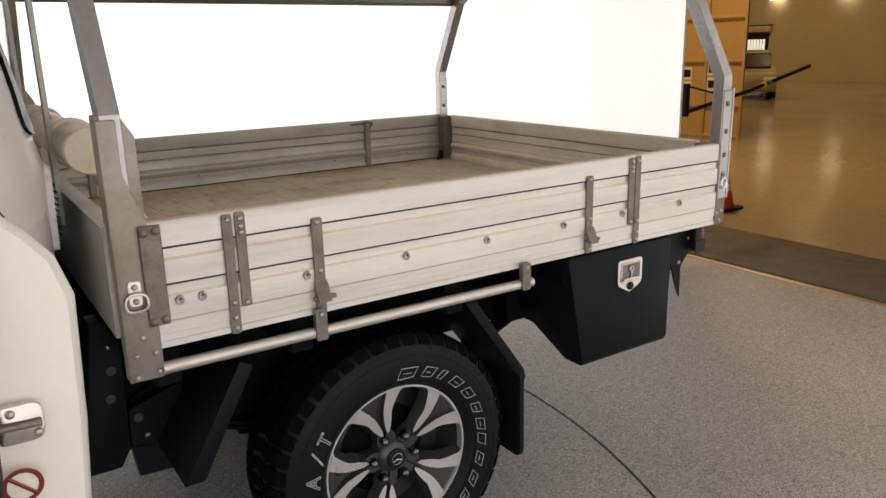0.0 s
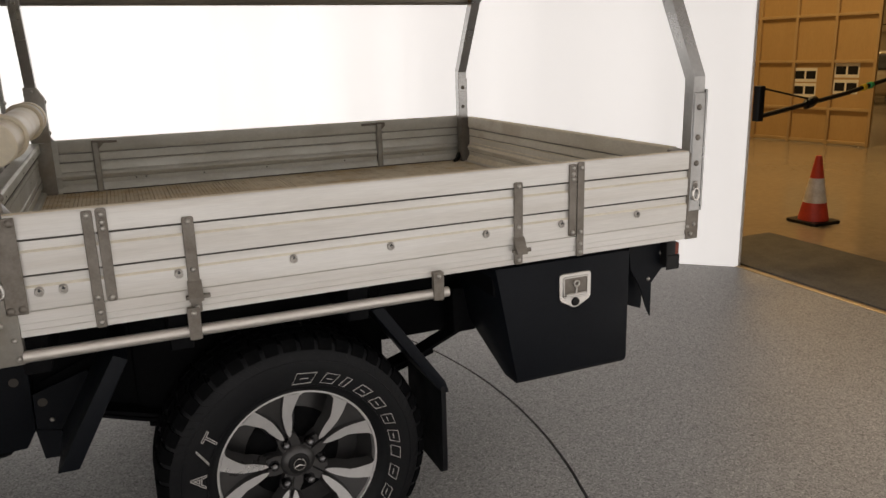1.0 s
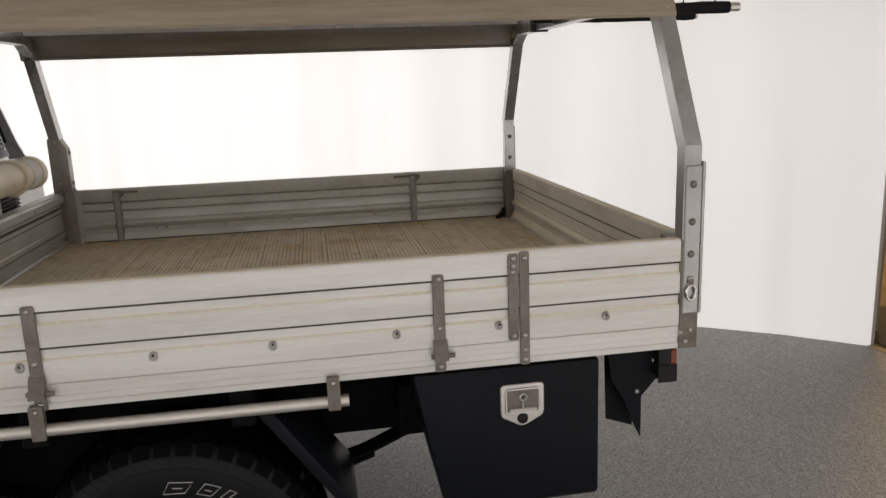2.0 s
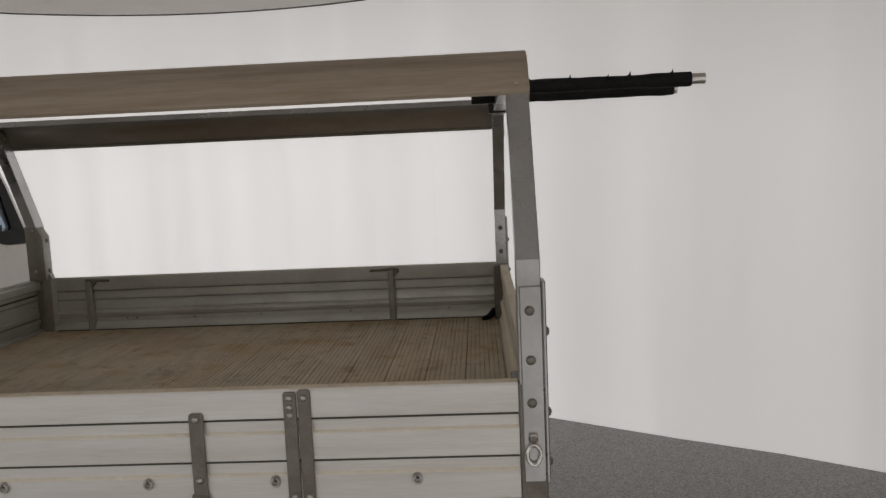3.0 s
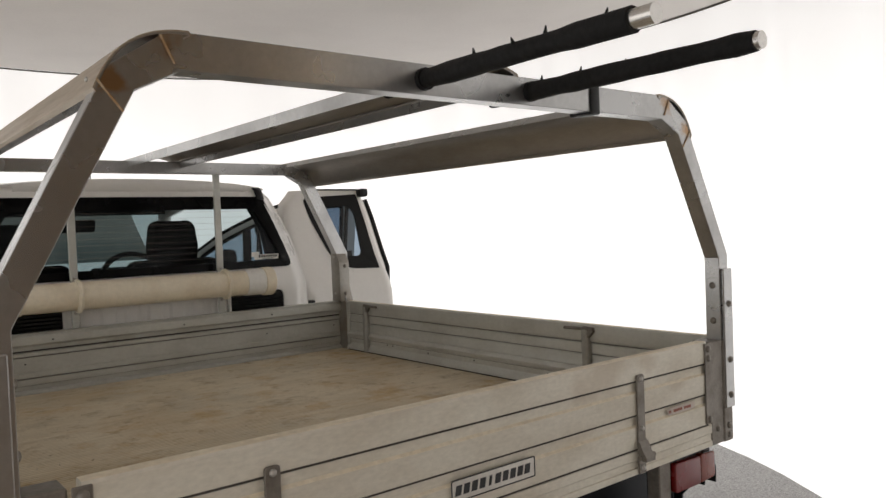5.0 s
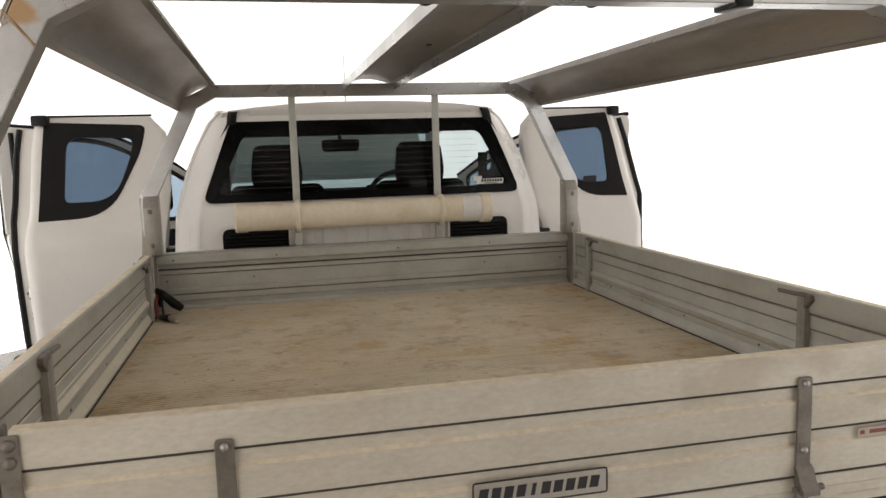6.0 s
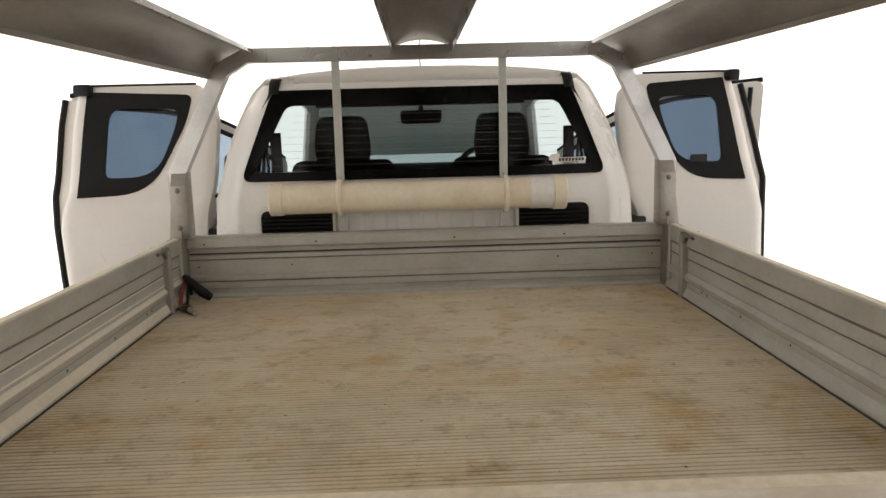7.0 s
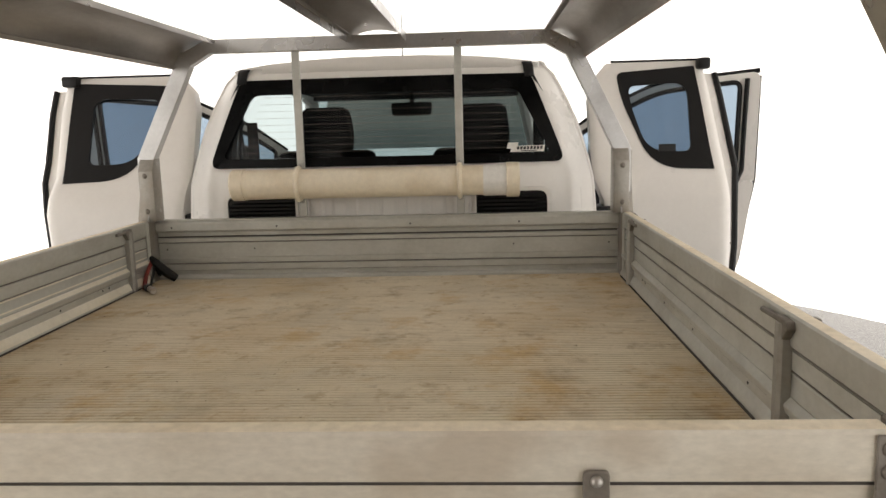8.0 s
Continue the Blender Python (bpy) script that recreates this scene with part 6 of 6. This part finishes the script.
for s in (-1, 1):
    bm = bmesh.new()
    fr = [[bm.verts.new(door_pt(s, u, z)) for u in DU] for z in DZ]
    bk = [[bm.verts.new(door_pt(s, u, z, 0.13 if z < 1.28 else 0.06)) for u in DU] for z in DZ]
    hole = rounded([(door_y(s, 1.275), 1.362), (door_y(s, 1.055), 1.364), (door_y(s, 0.965), 1.59), (door_y(s, 0.952), 1.685), (door_y(s, 1.265), 1.695)], [0.02, 0.08, 0.05, 0.02, 0.035], 6)
    n, q = len(DZ), len(DU)
    solid = {}
    for a in range(n - 1):
        for b in range(q - 1):
            mid_pt = [sum(v.co[k] for v in (fr[a][b], fr[a][b + 1], fr[a + 1][b + 1], fr[a + 1][b])) / 4 for k in (1, 2)]
            solid[a, b] = not inside(mid_pt, hole)
    for (a, b), keep in solid.items():
        if keep:
            bm.faces.new((fr[a][b], fr[a][b + 1], fr[a + 1][b + 1], fr[a + 1][b]))
            bm.faces.new((bk[a][b], bk[a][b + 1], bk[a + 1][b + 1], bk[a + 1][b]))
            if not solid.get((a, b + 1), False):
                bm.faces.new((fr[a][b + 1], fr[a + 1][b + 1], bk[a + 1][b + 1], bk[a][b + 1]))
            if not solid.get((a, b - 1), False):
                bm.faces.new((fr[a][b], fr[a + 1][b], bk[a + 1][b], bk[a][b]))
            if not solid.get((a + 1, b), False):
                bm.faces.new((fr[a + 1][b], fr[a + 1][b + 1], bk[a + 1][b + 1], bk[a + 1][b]))
            if not solid.get((a - 1, b), False):
                bm.faces.new((fr[a][b], fr[a][b + 1], bk[a][b + 1], bk[a][b]))
    door = part("rear_door", bm, M_PAINT, truck, "creamy white rear-hinged half door standing open", 40)
    so = rounded([(door_y(s, 1.325), 1.322), (door_y(s, 1.07), 1.328), (door_y(s, 0.945), 1.60), (door_y(s, 0.925), 1.712), (s * (1.318 if s < 0 else 1.222), 1.728)], [0.005, 0.12, 0.05, 0.03, 0.005], 6)
    si = rounded([(door_y(s, 1.235), 1.392), (door_y(s, 1.05), 1.394), (door_y(s, 0.985), 1.58), (door_y(s, 0.975), 1.655), (door_y(s, 1.225), 1.664)], [0.03, 0.09, 0.07, 0.03, 0.06], 6)
    wf = part("window_surround", ring_between([(skin_at(y, z), y, z) for y, z in densify(so, 6)], [(skin_at(y, z), y, z) for y, z in densify(si, 6)], 0.004, 0.012), M_TRIM, door, "black quarter-window surround")
    bm = bmesh.new()
    bm.faces.new([bm.verts.new((skin_at(y, z) - 0.008, y, z)) for y, z in rounded([(door_y(s, 1.258), 1.372), (door_y(s, 1.04), 1.374), (door_y(s, 0.97), 1.60), (door_y(s, 0.96), 1.675), (door_y(s, 1.245), 1.685)], 0.02, 3)])
    pn = part("pane", bm, M_DGLASS, door, "blue-tinted quarter glass", 0)
    pn.visible_shadow = False
    part("pane_sticker", prism([(door_y(s, 1.17), 1.392), (door_y(s, 1.095), 1.392), (door_y(s, 1.095), 1.422), (door_y(s, 1.17), 1.422)], "x", -2.338, -2.334), M_TRIM, door) if s > 0 else None
    back = [door_pt(s, 1.0, z, 0.128 if z < 1.25 else 0.06) for z in (0.60, 0.8, 1.0, 1.2, 1.32, 1.4, 1.6, 1.70)]
    part("inner_flange", slab_strip([(x, y - s * 0.004, z) for x, y, z in back], (0.0, s * (0.072 if s < 0 else 0.058), 0.0), 0.006), M_PAINT, door, "pressed flange that carries the seal")
    part("door_seal", tube([(x + 0.004, y + s * (0.072 if s < 0 else 0.058), z) for x, y, z in back], 0.0125, 8), M_TRIM, door, "black rubber door seal")
    part("seal_cap", box(-2.42, -2.36, *sorted((door_y(s, 1.285 if s < 0 else 1.268), door_y(s, 1.35 if s < 0 else 1.322))), 1.712, 1.757, 0.010), M_TRIM, door, "black seal block at the door's top corner")
    part("top_seal", tube([(-2.39, door_y(s, 0.89), 1.751), (-2.40, door_y(s, 1.30), 1.752)], 0.0045, 8), M_TRIM, door)
    # jamb: latch plate and warning sticker on the free edge
    jx = -2.266
    lt = part("latch", prism(rounded([(jx - 0.045, 1.002), (jx + 0.022, 1.002), (jx + 0.022, 1.062), (jx - 0.045, 1.062)], 0.018, 4), "y", *sorted((door_y(s, 1.37), door_y(s, 1.384))), 0.004), M_CHROME, door, "zinc door latch")
    part("latch_slot", tube([(jx - 0.045, door_y(s, 1.387), 1.033), (jx + 0.018, door_y(s, 1.387), 1.03)], 0.006, 8), M_STRAP, lt)
    for dx in (-0.02, 0.012):
        stud("bolt", BOLT, (jx + dx, door_y(s, 1.384), 1.033 + (0.018 if dx < 0 else -0.018)), "-y" if s < 0 else "+y", lt)
    rd = lathe([(0.021, 0.0005), (0.028, 0.0005)], 28)
    rd.transform(FACE["-y" if s < 0 else "+y"])
    tube([(-0.017, 0, 0.017), (0.017, 0, -0.017)], 0.003, 6, rd)
    rd.transform(Matrix.Translation((jx - 0.020, door_y(s, 1.3805), 0.935)))
    part("warning_sticker", rd, M_RED, door, "round red and white warning sticker")
    wh = lathe([(0.0001, 0.0), (0.028, 0.0)], 24)
    wh.transform(FACE["-y" if s < 0 else "+y"])
    wh.transform(Matrix.Translation((jx - 0.020, door_y(s, 1.380), 0.935)))
    part("sticker_ground", wh, M_PAPER, door)
    for z in (0.8, 1.15):
        part("hinge", box(-2.42, -2.30, *sorted((s * 0.80, s * 0.89)), z - 0.03, z + 0.03, 0.008), M_TRIM, door, "black door hinge")

# ---- open front doors, hinged at their leading edge ----
for s in (-1, 1):
    hx, hy, ang = -3.82, s * 0.86, radians(66 if s < 0 else 71)
    dv = Vector((math.cos(ang), s * math.sin(ang), 0))
    nv = Vector((math.sin(ang), -s * math.cos(ang), 0)) * -1

    def fd(u, z, d=0.0, s=s, dv=dv, nv=nv, hx=hx, hy=hy):
        lean = 0.20 * max(0.0, z - 1.15) ** 1.1
        p = Vector((hx, hy, z)) + dv * u + nv * (d - lean)
        return tuple(p)

    def slab_uv(loop, d0, d1, bm=None, fd=fd):
        bm = bm or bmesh.new()
        lo = [bm.verts.new(fd(u, z, d0)) for u, z in loop]
        hi = [bm.verts.new(fd(u, z, d1)) for u, z in loop]
        bm.faces.new(lo), bm.faces.new(hi[::-1])
        for k in range(len(loop)):
            bm.faces.new((lo[k], lo[(k + 1) % len(loop)], hi[(k + 1) % len(loop)], hi[k]))
        return bm

    lower = rounded([(0.0, 0.56), (0.93, 0.56), (0.99, 0.75), (1.05, 1.18), (0.0, 1.16)], 0.03, 4)
    fdoor = part("front_door", slab_uv(lower, -0.06, 0.06), M_PAINT, truck, "creamy white front door standing open")
    part("door_card", slab_uv([(u * 0.80 + 0.03, 0.60 + (z - 0.56) * 0.9) for u, z in lower], -0.085, -0.06), M_DASH, fdoor)
    fo = rounded([(-0.05, 1.16), (1.05, 1.18), (1.065, 1.755), (0.54, 1.712), (0.16, 1.535), (-0.05, 1.385)], [0.01, 0.01, 0.05, 0.12, 0.12, 0.03], 6)
    fi = rounded([(0.03, 1.20), (0.95, 1.21), (0.965, 1.705), (0.55, 1.668), (0.185, 1.498), (0.03, 1.392)], [0.02, 0.02, 0.04, 0.10, 0.10, 0.02], 6)
    bm = bmesh.new()
    rings = [[bm.verts.new(fd(u, z, d)) for u, z in lp] for d in (-0.03, 0.03) for lp in (fo, fi)]
    for a, b in ((0, 1), (2, 3), (0, 2), (1, 3)):
        for k in range(len(fo)):
            bm.faces.new((rings[a][k], rings[a][(k + 1) % len(fo)], rings[b][(k + 1) % len(fo)], rings[b][k]))
    part("window_frame", bm, M_PAINT, fdoor, "creamy white window frame")
    part("frame_trim", ring_between([fd(u, z, -0.030) for u, z in fo], [fd(u, z, -0.030) for u, z in fi], -0.002, 0.003), M_DASH, fdoor, "dark grey inner window trim")
    part("frame_seal", tube([fd(u, z, -0.032) for u, z in fi], 0.013, 8, closed=True), M_TRIM, fdoor, "black window seal")
    part("top_trim", tube([fd(u, z, -0.01) for u, z in ((-0.04, 1.395), (0.16, 1.54), (0.34, 1.628), (0.54, 1.716), (0.75, 1.735), (1.06, 1.76))], 0.013, 8), M_TRIM, fdoor)
    part("edge_seal", tube([fd(u, z, -0.068 if z < 1.2 else -0.04) for u, z in ((0.88, 0.60), (0.92, 0.9), (0.95, 1.15), (0.985, 1.24), (0.99, 1.45), (1.0, 1.72))], 0.013, 8), M_TRIM, fdoor)
    bm = bmesh.new()
    bm.faces.new([bm.verts.new(fd(u, z, 0.0)) for u, z in fi])
    pn = part("pane", bm, M_DGLASS, fdoor, "blue-tinted door glass", 0)
    pn.visible_shadow = False
    part("door_seal", tube([fd(0.945 + 0.105 * (z - 0.6) / 0.58, z, 0.05) for z in (0.6, 0.9, 1.18)] + [fd(1.06, 1.735, 0.03)], 0.009, 8), M_TRIM, fdoor)
    part("wing_mirror", slab_uv(rounded([(0.12, 1.24), (0.27, 1.24), (0.26, 1.43), (0.13, 1.43)], 0.04, 4), 0.10, 0.24), M_TRIM, fdoor, "black wing mirror")

# ---- cream tube clamped across the window guard ----
TXC, TZC = -2.005, 1.318
pt = part("storage_tube", tube([(TXC, -0.52, TZC), (TXC, 0.375, TZC)], 0.0545, 28), M_PVC, truck, "aged cream plastic storage tube across the guard bars")
part("end_cap", tube([(TXC, -0.553, TZC), (TXC, -0.548, TZC), (TXC, -0.505, TZC)], [0.054, 0.058, 0.058], 28), M_PVC, pt)
part("screw_socket", tube([(TXC, 0.372, TZC), (TXC, 0.462, TZC)], 0.0575, 28), M_PAPER, pt, "paler socket end of the tube")
part("end_collar", tube([(TXC, 0.455, TZC), (TXC, 0.458, TZC), (TXC, 0.498, TZC), (TXC, 0.502, TZC)], [0.060, 0.063, 0.063, 0.060], 28), M_PVC, pt)
for y in (-0.306, 0.287):
    cl = part("pipe_clamp", tube([(TXC + 0.057 * math.cos(a), y, TZC + 0.057 * math.sin(a)) for a in (2 * math.pi * k / 30 for k in range(30))], 0.010, 8, closed=True), M_PVC, pt, "cream clamp band")
    stud("bolt", BOLT, (-2.052, y, 1.388), "+x", cl)
    stud("bolt", BOLT, (-2.052, y, 1.250), "+x", cl)

# ---- fittings on the tailgate ----
for y in (-0.496, 0.483):
    latch(tg, "y", y, 0.0, 1)
bd = part("badge", box(0.0002, 0.004, -0.121, 0.109, 0.992, 1.034, 0.0015, 1), M_PLATE, tg, "grey maker's badge with a dark rim")
part("badge_rim", tube([(0.004, y, z) for y, z in rounded([(-0.121, 0.992), (0.109, 0.992), (0.109, 1.034), (-0.121, 1.034)], 0.004, 2)], 0.0014, 6, closed=True), M_INK, bd)
for k, wd in enumerate((1, 1, 1, 1, 0.45, 1, 1, 1, 1, 1)):
    y = -0.104 + k * 0.0212
    hw = 0.0076 * wd
    part("badge_bar", prism([(y - hw - 0.002, 1.003), (y + hw - 0.002, 1.003), (y + hw + 0.002, 1.023), (y - hw + 0.002, 1.023)], "x", 0.004, 0.0048), M_INK, bd)
lb = part("label", box(0.0002, 0.0012, 0.598, 0.718, 1.028, 1.045), M_LABEL, tg, "small worn printed label", 0)
for y0, y1 in ((0.602, 0.612), (0.622, 0.66), (0.668, 0.70)):
    part("label_print", box(0.0012, 0.0016, y0, y1, 1.033, 1.040), M_LABELINK, lb)

# ---- loose things in the tray ----
cable = thing("trailer_cable", "short black and red wiring tail lying in the tray corner", "cable", (-1.95, -0.83, 0.966))
part("sheath", tube([(-2.0, -0.855, 0.985), (-1.985, -0.862, 1.03), (-1.95, -0.858, 1.058), (-1.93, -0.835, 1.045), (-1.94, -0.80, 1.005), (-1.955, -0.775, 0.982)], [0.007, 0.008, 0.010, 0.015, 0.018, 0.015], 10), M_TRIM, cable)
part("red_wire", tube([(-1.95, -0.858, 1.05), (-1.90, -0.860, 1.01), (-1.86, -0.852, 0.978), (-1.82, -0.835, 0.973)], 0.0075, 6), M_REDWIRE, cable, "red wire")
part("grey_wire", tube([(-1.945, -0.845, 1.04), (-1.90, -0.838, 1.0), (-1.86, -0.83, 0.975), (-1.82, -0.828, 0.972)], 0.005, 6), M_TRIM, cable)
plug_boot = part("plug_boot", tube([(-1.835, -0.84, 0.975), (-1.80, -0.815, 0.979), (-1.775, -0.795, 0.981)], [0.008, 0.013, 0.014], 8), M_TRIM, cable, "black plug boot")
part("plug", tube([(-1.776, -0.796, 0.981), (-1.755, -0.778, 0.981), (-1.738, -0.766, 0.979)], [0.011, 0.013, 0.010], 10), M_PLUG, cable, "worn grey plug with brass contacts")
clip = thing("corner_strap", "black rubber strap end in the rear tray corner", "strap", (-0.07, 0.83, 0.966))
part("strap_end", tube([(-0.045, 0.862, 0.99), (-0.06, 0.84, 0.995), (-0.085, 0.81, 0.976), (-0.11, 0.79, 0.972)], [0.012, 0.015, 0.012, 0.007], 8), M_TRIM, clip)

# ---- beyond the opening ----
cone = thing("traffic_cone", "red traffic cone with a white sleeve, scuffed, on the concrete", "cone", (3.80, 1.88, 0))
part("cone_body", tube([(3.80, 1.88, 0.02), (3.80, 1.88, 0.175)], [0.125, 0.095], 28), M_CONE, cone)
part("cone_sleeve", tube([(3.80, 1.88, 0.175), (3.80, 1.88, 0.385)], [0.096, 0.057], 28), M_CONEW, cone, "white reflective sleeve")
part("cone_top", tube([(3.80, 1.88, 0.385), (3.80, 1.88, 0.56), (3.80, 1.88, 0.575)], [0.0565, 0.027, 0.022], 28), M_CONE, cone)
part("cone_base", prism(rounded([(3.64, 1.72), (3.96, 1.72), (3.96, 2.04), (3.64, 2.04)], 0.04, 4), "z", -0.003, 0.022, 0.004, seg=1), M_TRIM, cone, "black rubber base")

boom = thing("boom_arm", "black boom arm on a wall bracket with yellow and green tape", "boom", (2.5, 1.27, 1.0))
part("bracket", box(2.42, 2.47, 1.24, 1.30, 0.99, 1.235, 0.006), M_TRIM, boom)
part("arm", tube([(2.45, 1.27, 1.02), (3.5, 1.45, 1.125), (4.62, 1.61, 1.293)], 0.017, 10), M_TRIM, boom)
part("stay", tube([(2.45, 1.27, 1.22), (3.1, 1.38, 1.10)], 0.007, 8), M_TRIM, boom)
part("knob", tube([(3.0, 1.365, 1.065), (3.05, 1.373, 1.085), (3.12, 1.385, 1.10)], [0.03, 0.042, 0.03], 10), M_TRIM, boom)
for a, mm in ((0.50, M_YEL), (0.58, M_GRN)):
    p, q = Vector((3.5, 1.45, 1.125)), Vector((4.62, 1.61, 1.293))
    part("tape_band", tube([p.lerp(q, a - 0.3), p.lerp(q, a - 0.265)], 0.026, 12), mm, boom, "coloured tape band")

# plywood partition seen from its framed back
px0, py0, px1, py1 = 8.42, 4.98, 7.9, 7.6
pd = Vector((px1 - px0, py1 - py0, 0))
pd.normalize()
pn = Vector((-pd.y, pd.x, 0)) * -1
if pn.x > 0:
    pn = -pn
screen = thing("plywood_partition", "tall plywood partition with pine framing, papers pinned to it", "partition", (px0, py0, 0))


def pbox(u0, u1, z0, z1, d0, d1, bev=0.0):
    bm = box(u0, u1, d0, d1, z0, z1, bev)
    bm.transform(Matrix(((pd.x, pn.x, 0, px0), (pd.y, pn.y, 0, py0), (0, 0, 1, 0), (0, 0, 0, 1))))
    return bm


cols = [0.0, 0.62, 1.24, 1.86, 2.48]
for a, b in zip(cols, cols[1:]):
    for z0, z1 in ((0.04, 0.53), (0.53, 1.23), (1.23, 1.90), (1.90, 2.6), (2.6, 3.3)):
        part("panel", pbox(a + 0.01, b - 0.01, z0 + 0.01, z1 - 0.01, -0.012, 0.0), M_PLY, screen)
for a in cols:
    part("stud", pbox(a - 0.022, a + 0.022, 0.0, 3.42, 0.0, 0.05, 0.003), M_PLYRIB, screen)
for z in (0.04, 0.53, 1.23, 1.90, 2.60, 3.30):
    part("rail", pbox(0.0, 2.48, z - 0.022, z + 0.022, 0.001, 0.045, 0.003), M_PLYRIB, screen)
for u, z in ((0.42, 1.10), (0.42, 0.86), (1.06, 1.03), (1.06, 0.80)):
    pp = part("pinned_sheet", pbox(u - 0.19, u + 0.19, z - 0.105, z + 0.105, 0.002, 0.006), M_PAPER, screen, "printed photo sheet")
    for k in range(2):
        part("print_block", pbox(u - 0.17 + k * 0.18, u - 0.02 + k * 0.18, z - 0.06, z + 0.06, 0.006, 0.008), M_DASH, pp)


def parked_car(name, at, yaw, paint, label):
    """A plain small car body with glass, wheels and lamps; far away."""
    car = thing(name, label, "car", at)
    m = Matrix.Translation(at) @ pose(0, 0, 0, 0, 0, yaw) @ Matrix.Diagonal((1, 1, 0.86, 1))

    def cp(n, bm, mm, lab=""):
        bm.transform(m)
        return part(n, bm, mm, car, lab)

    cp("body", prism(rounded([(-2.1, 0.25), (2.1, 0.25), (2.15, 0.62), (2.0, 0.82), (1.1, 0.92), (-1.7, 0.95), (-2.1, 0.85)], 0.1, 4), "y", -0.86, 0.86, 0.05, seg=2), paint)
    cp("cabin", prism(rounded([(-1.75, 0.92), (1.15, 0.9), (0.45, 1.38), (-1.25, 1.42)], 0.12, 4), "y", -0.72, 0.72, 0.06, seg=2), M_TRIM, "dark glasshouse")
    cp("roof", prism(rounded([(-1.3, 1.39), (0.45, 1.36), (0.3, 1.43), (-1.15, 1.46)], 0.03, 3), "y", -0.66, 0.66, 0.02), paint)
    for x in (-1.3, 1.3):
        for y in (-0.78, 0.78):
            bm = lathe([(0.0001, 0.1), (0.2, 0.1), (0.3, 0.09), (0.31, -0.09), (0.0001, -0.1)], 20)
            bm.transform(Matrix.Translation((x, y, 0.31)) @ pose(0, 0, 0, 90, 0, 0))
            cp("wheel", bm, M_RUBBER)
    for y in (-0.68, 0.68):
        cp("tail_light", box(-2.13, -2.06, y - 0.14, y + 0.14, 0.66, 0.84, 0.02), M_RED, "red tail light")
        cp("headlight", box(2.06, 2.14, y - 0.15, y + 0.15, 0.58, 0.70, 0.02), M_PAPER, "headlight")
    return car


M_CREAM = mat("cream_car_paint", (0.34, 0.27, 0.175), 0.4, coat=0.5)
parked_car("parked_car", (17.2, 11.2, 0), 215, M_CREAM, "cream car parked on the warehouse floor")
parked_car("parked_car", (23.0, 7.5, 0), 95, M_PAINT, "white car parked at the warehouse's far end")

# small lights over the far end wall
m_glow = bpy.data.materials.new("lamp_glow")
m_glow.use_nodes = True
m_glow.node_tree.nodes["Principled BSDF"].inputs["Emission Color"].default_value = (1.0, 0.86, 0.6, 1)
m_glow.node_tree.nodes["Principled BSDF"].inputs["Emission Strength"].default_value = 6.0
wall_light = thing("wall_light", "small bright downlight high on the warehouse end wall", "wall light", (24.9, 15.35, 3.0), group="end wall lights")
part("housing", box(24.76, 24.99, 15.05, 15.65, 3.02, 3.12, 0.01), M_TRIM, wall_light)
part("diffuser", box(24.78, 24.97, 15.07, 15.63, 2.985, 3.018, 0.005), m_glow, wall_light, "glowing lamp glass")
copy_thing(wall_light, Matrix.Translation((24.9, 12.65, 3.0)))

# window with daylight behind slats in the far wall
gate = thing("slatted_window", "dark slatted window with daylight behind it", "window", (24.96, 16.4, 0.45), kind="structure")
part("door_frame", prism([(15.65, 0.45), (17.15, 0.45), (17.15, 1.78), (15.65, 1.78)], "x", 24.93, 24.99), M_TRIM, gate)
m_day = bpy.data.materials.new("daylight_slot")
m_day.use_nodes = True
m_day.node_tree.nodes["Principled BSDF"].inputs["Emission Color"].default_value = (0.8, 0.9, 0.7, 1)
m_day.node_tree.nodes["Principled BSDF"].inputs["Emission Strength"].default_value = 0.6
for k in range(10):
    part("slat_gap", box(24.90, 24.925, 15.75 + k * 0.13, 15.835 + k * 0.13, 0.85, 1.55), m_day, gate)
part("lintel", box(24.80, 24.98, 15.5, 17.9, 1.82, 2.05, 0.02), M_PLASTER, gate)
part("lintel_shadow_gap", box(24.80, 24.98, 15.5, 17.9, 2.052, 2.09), M_TRIM, gate)
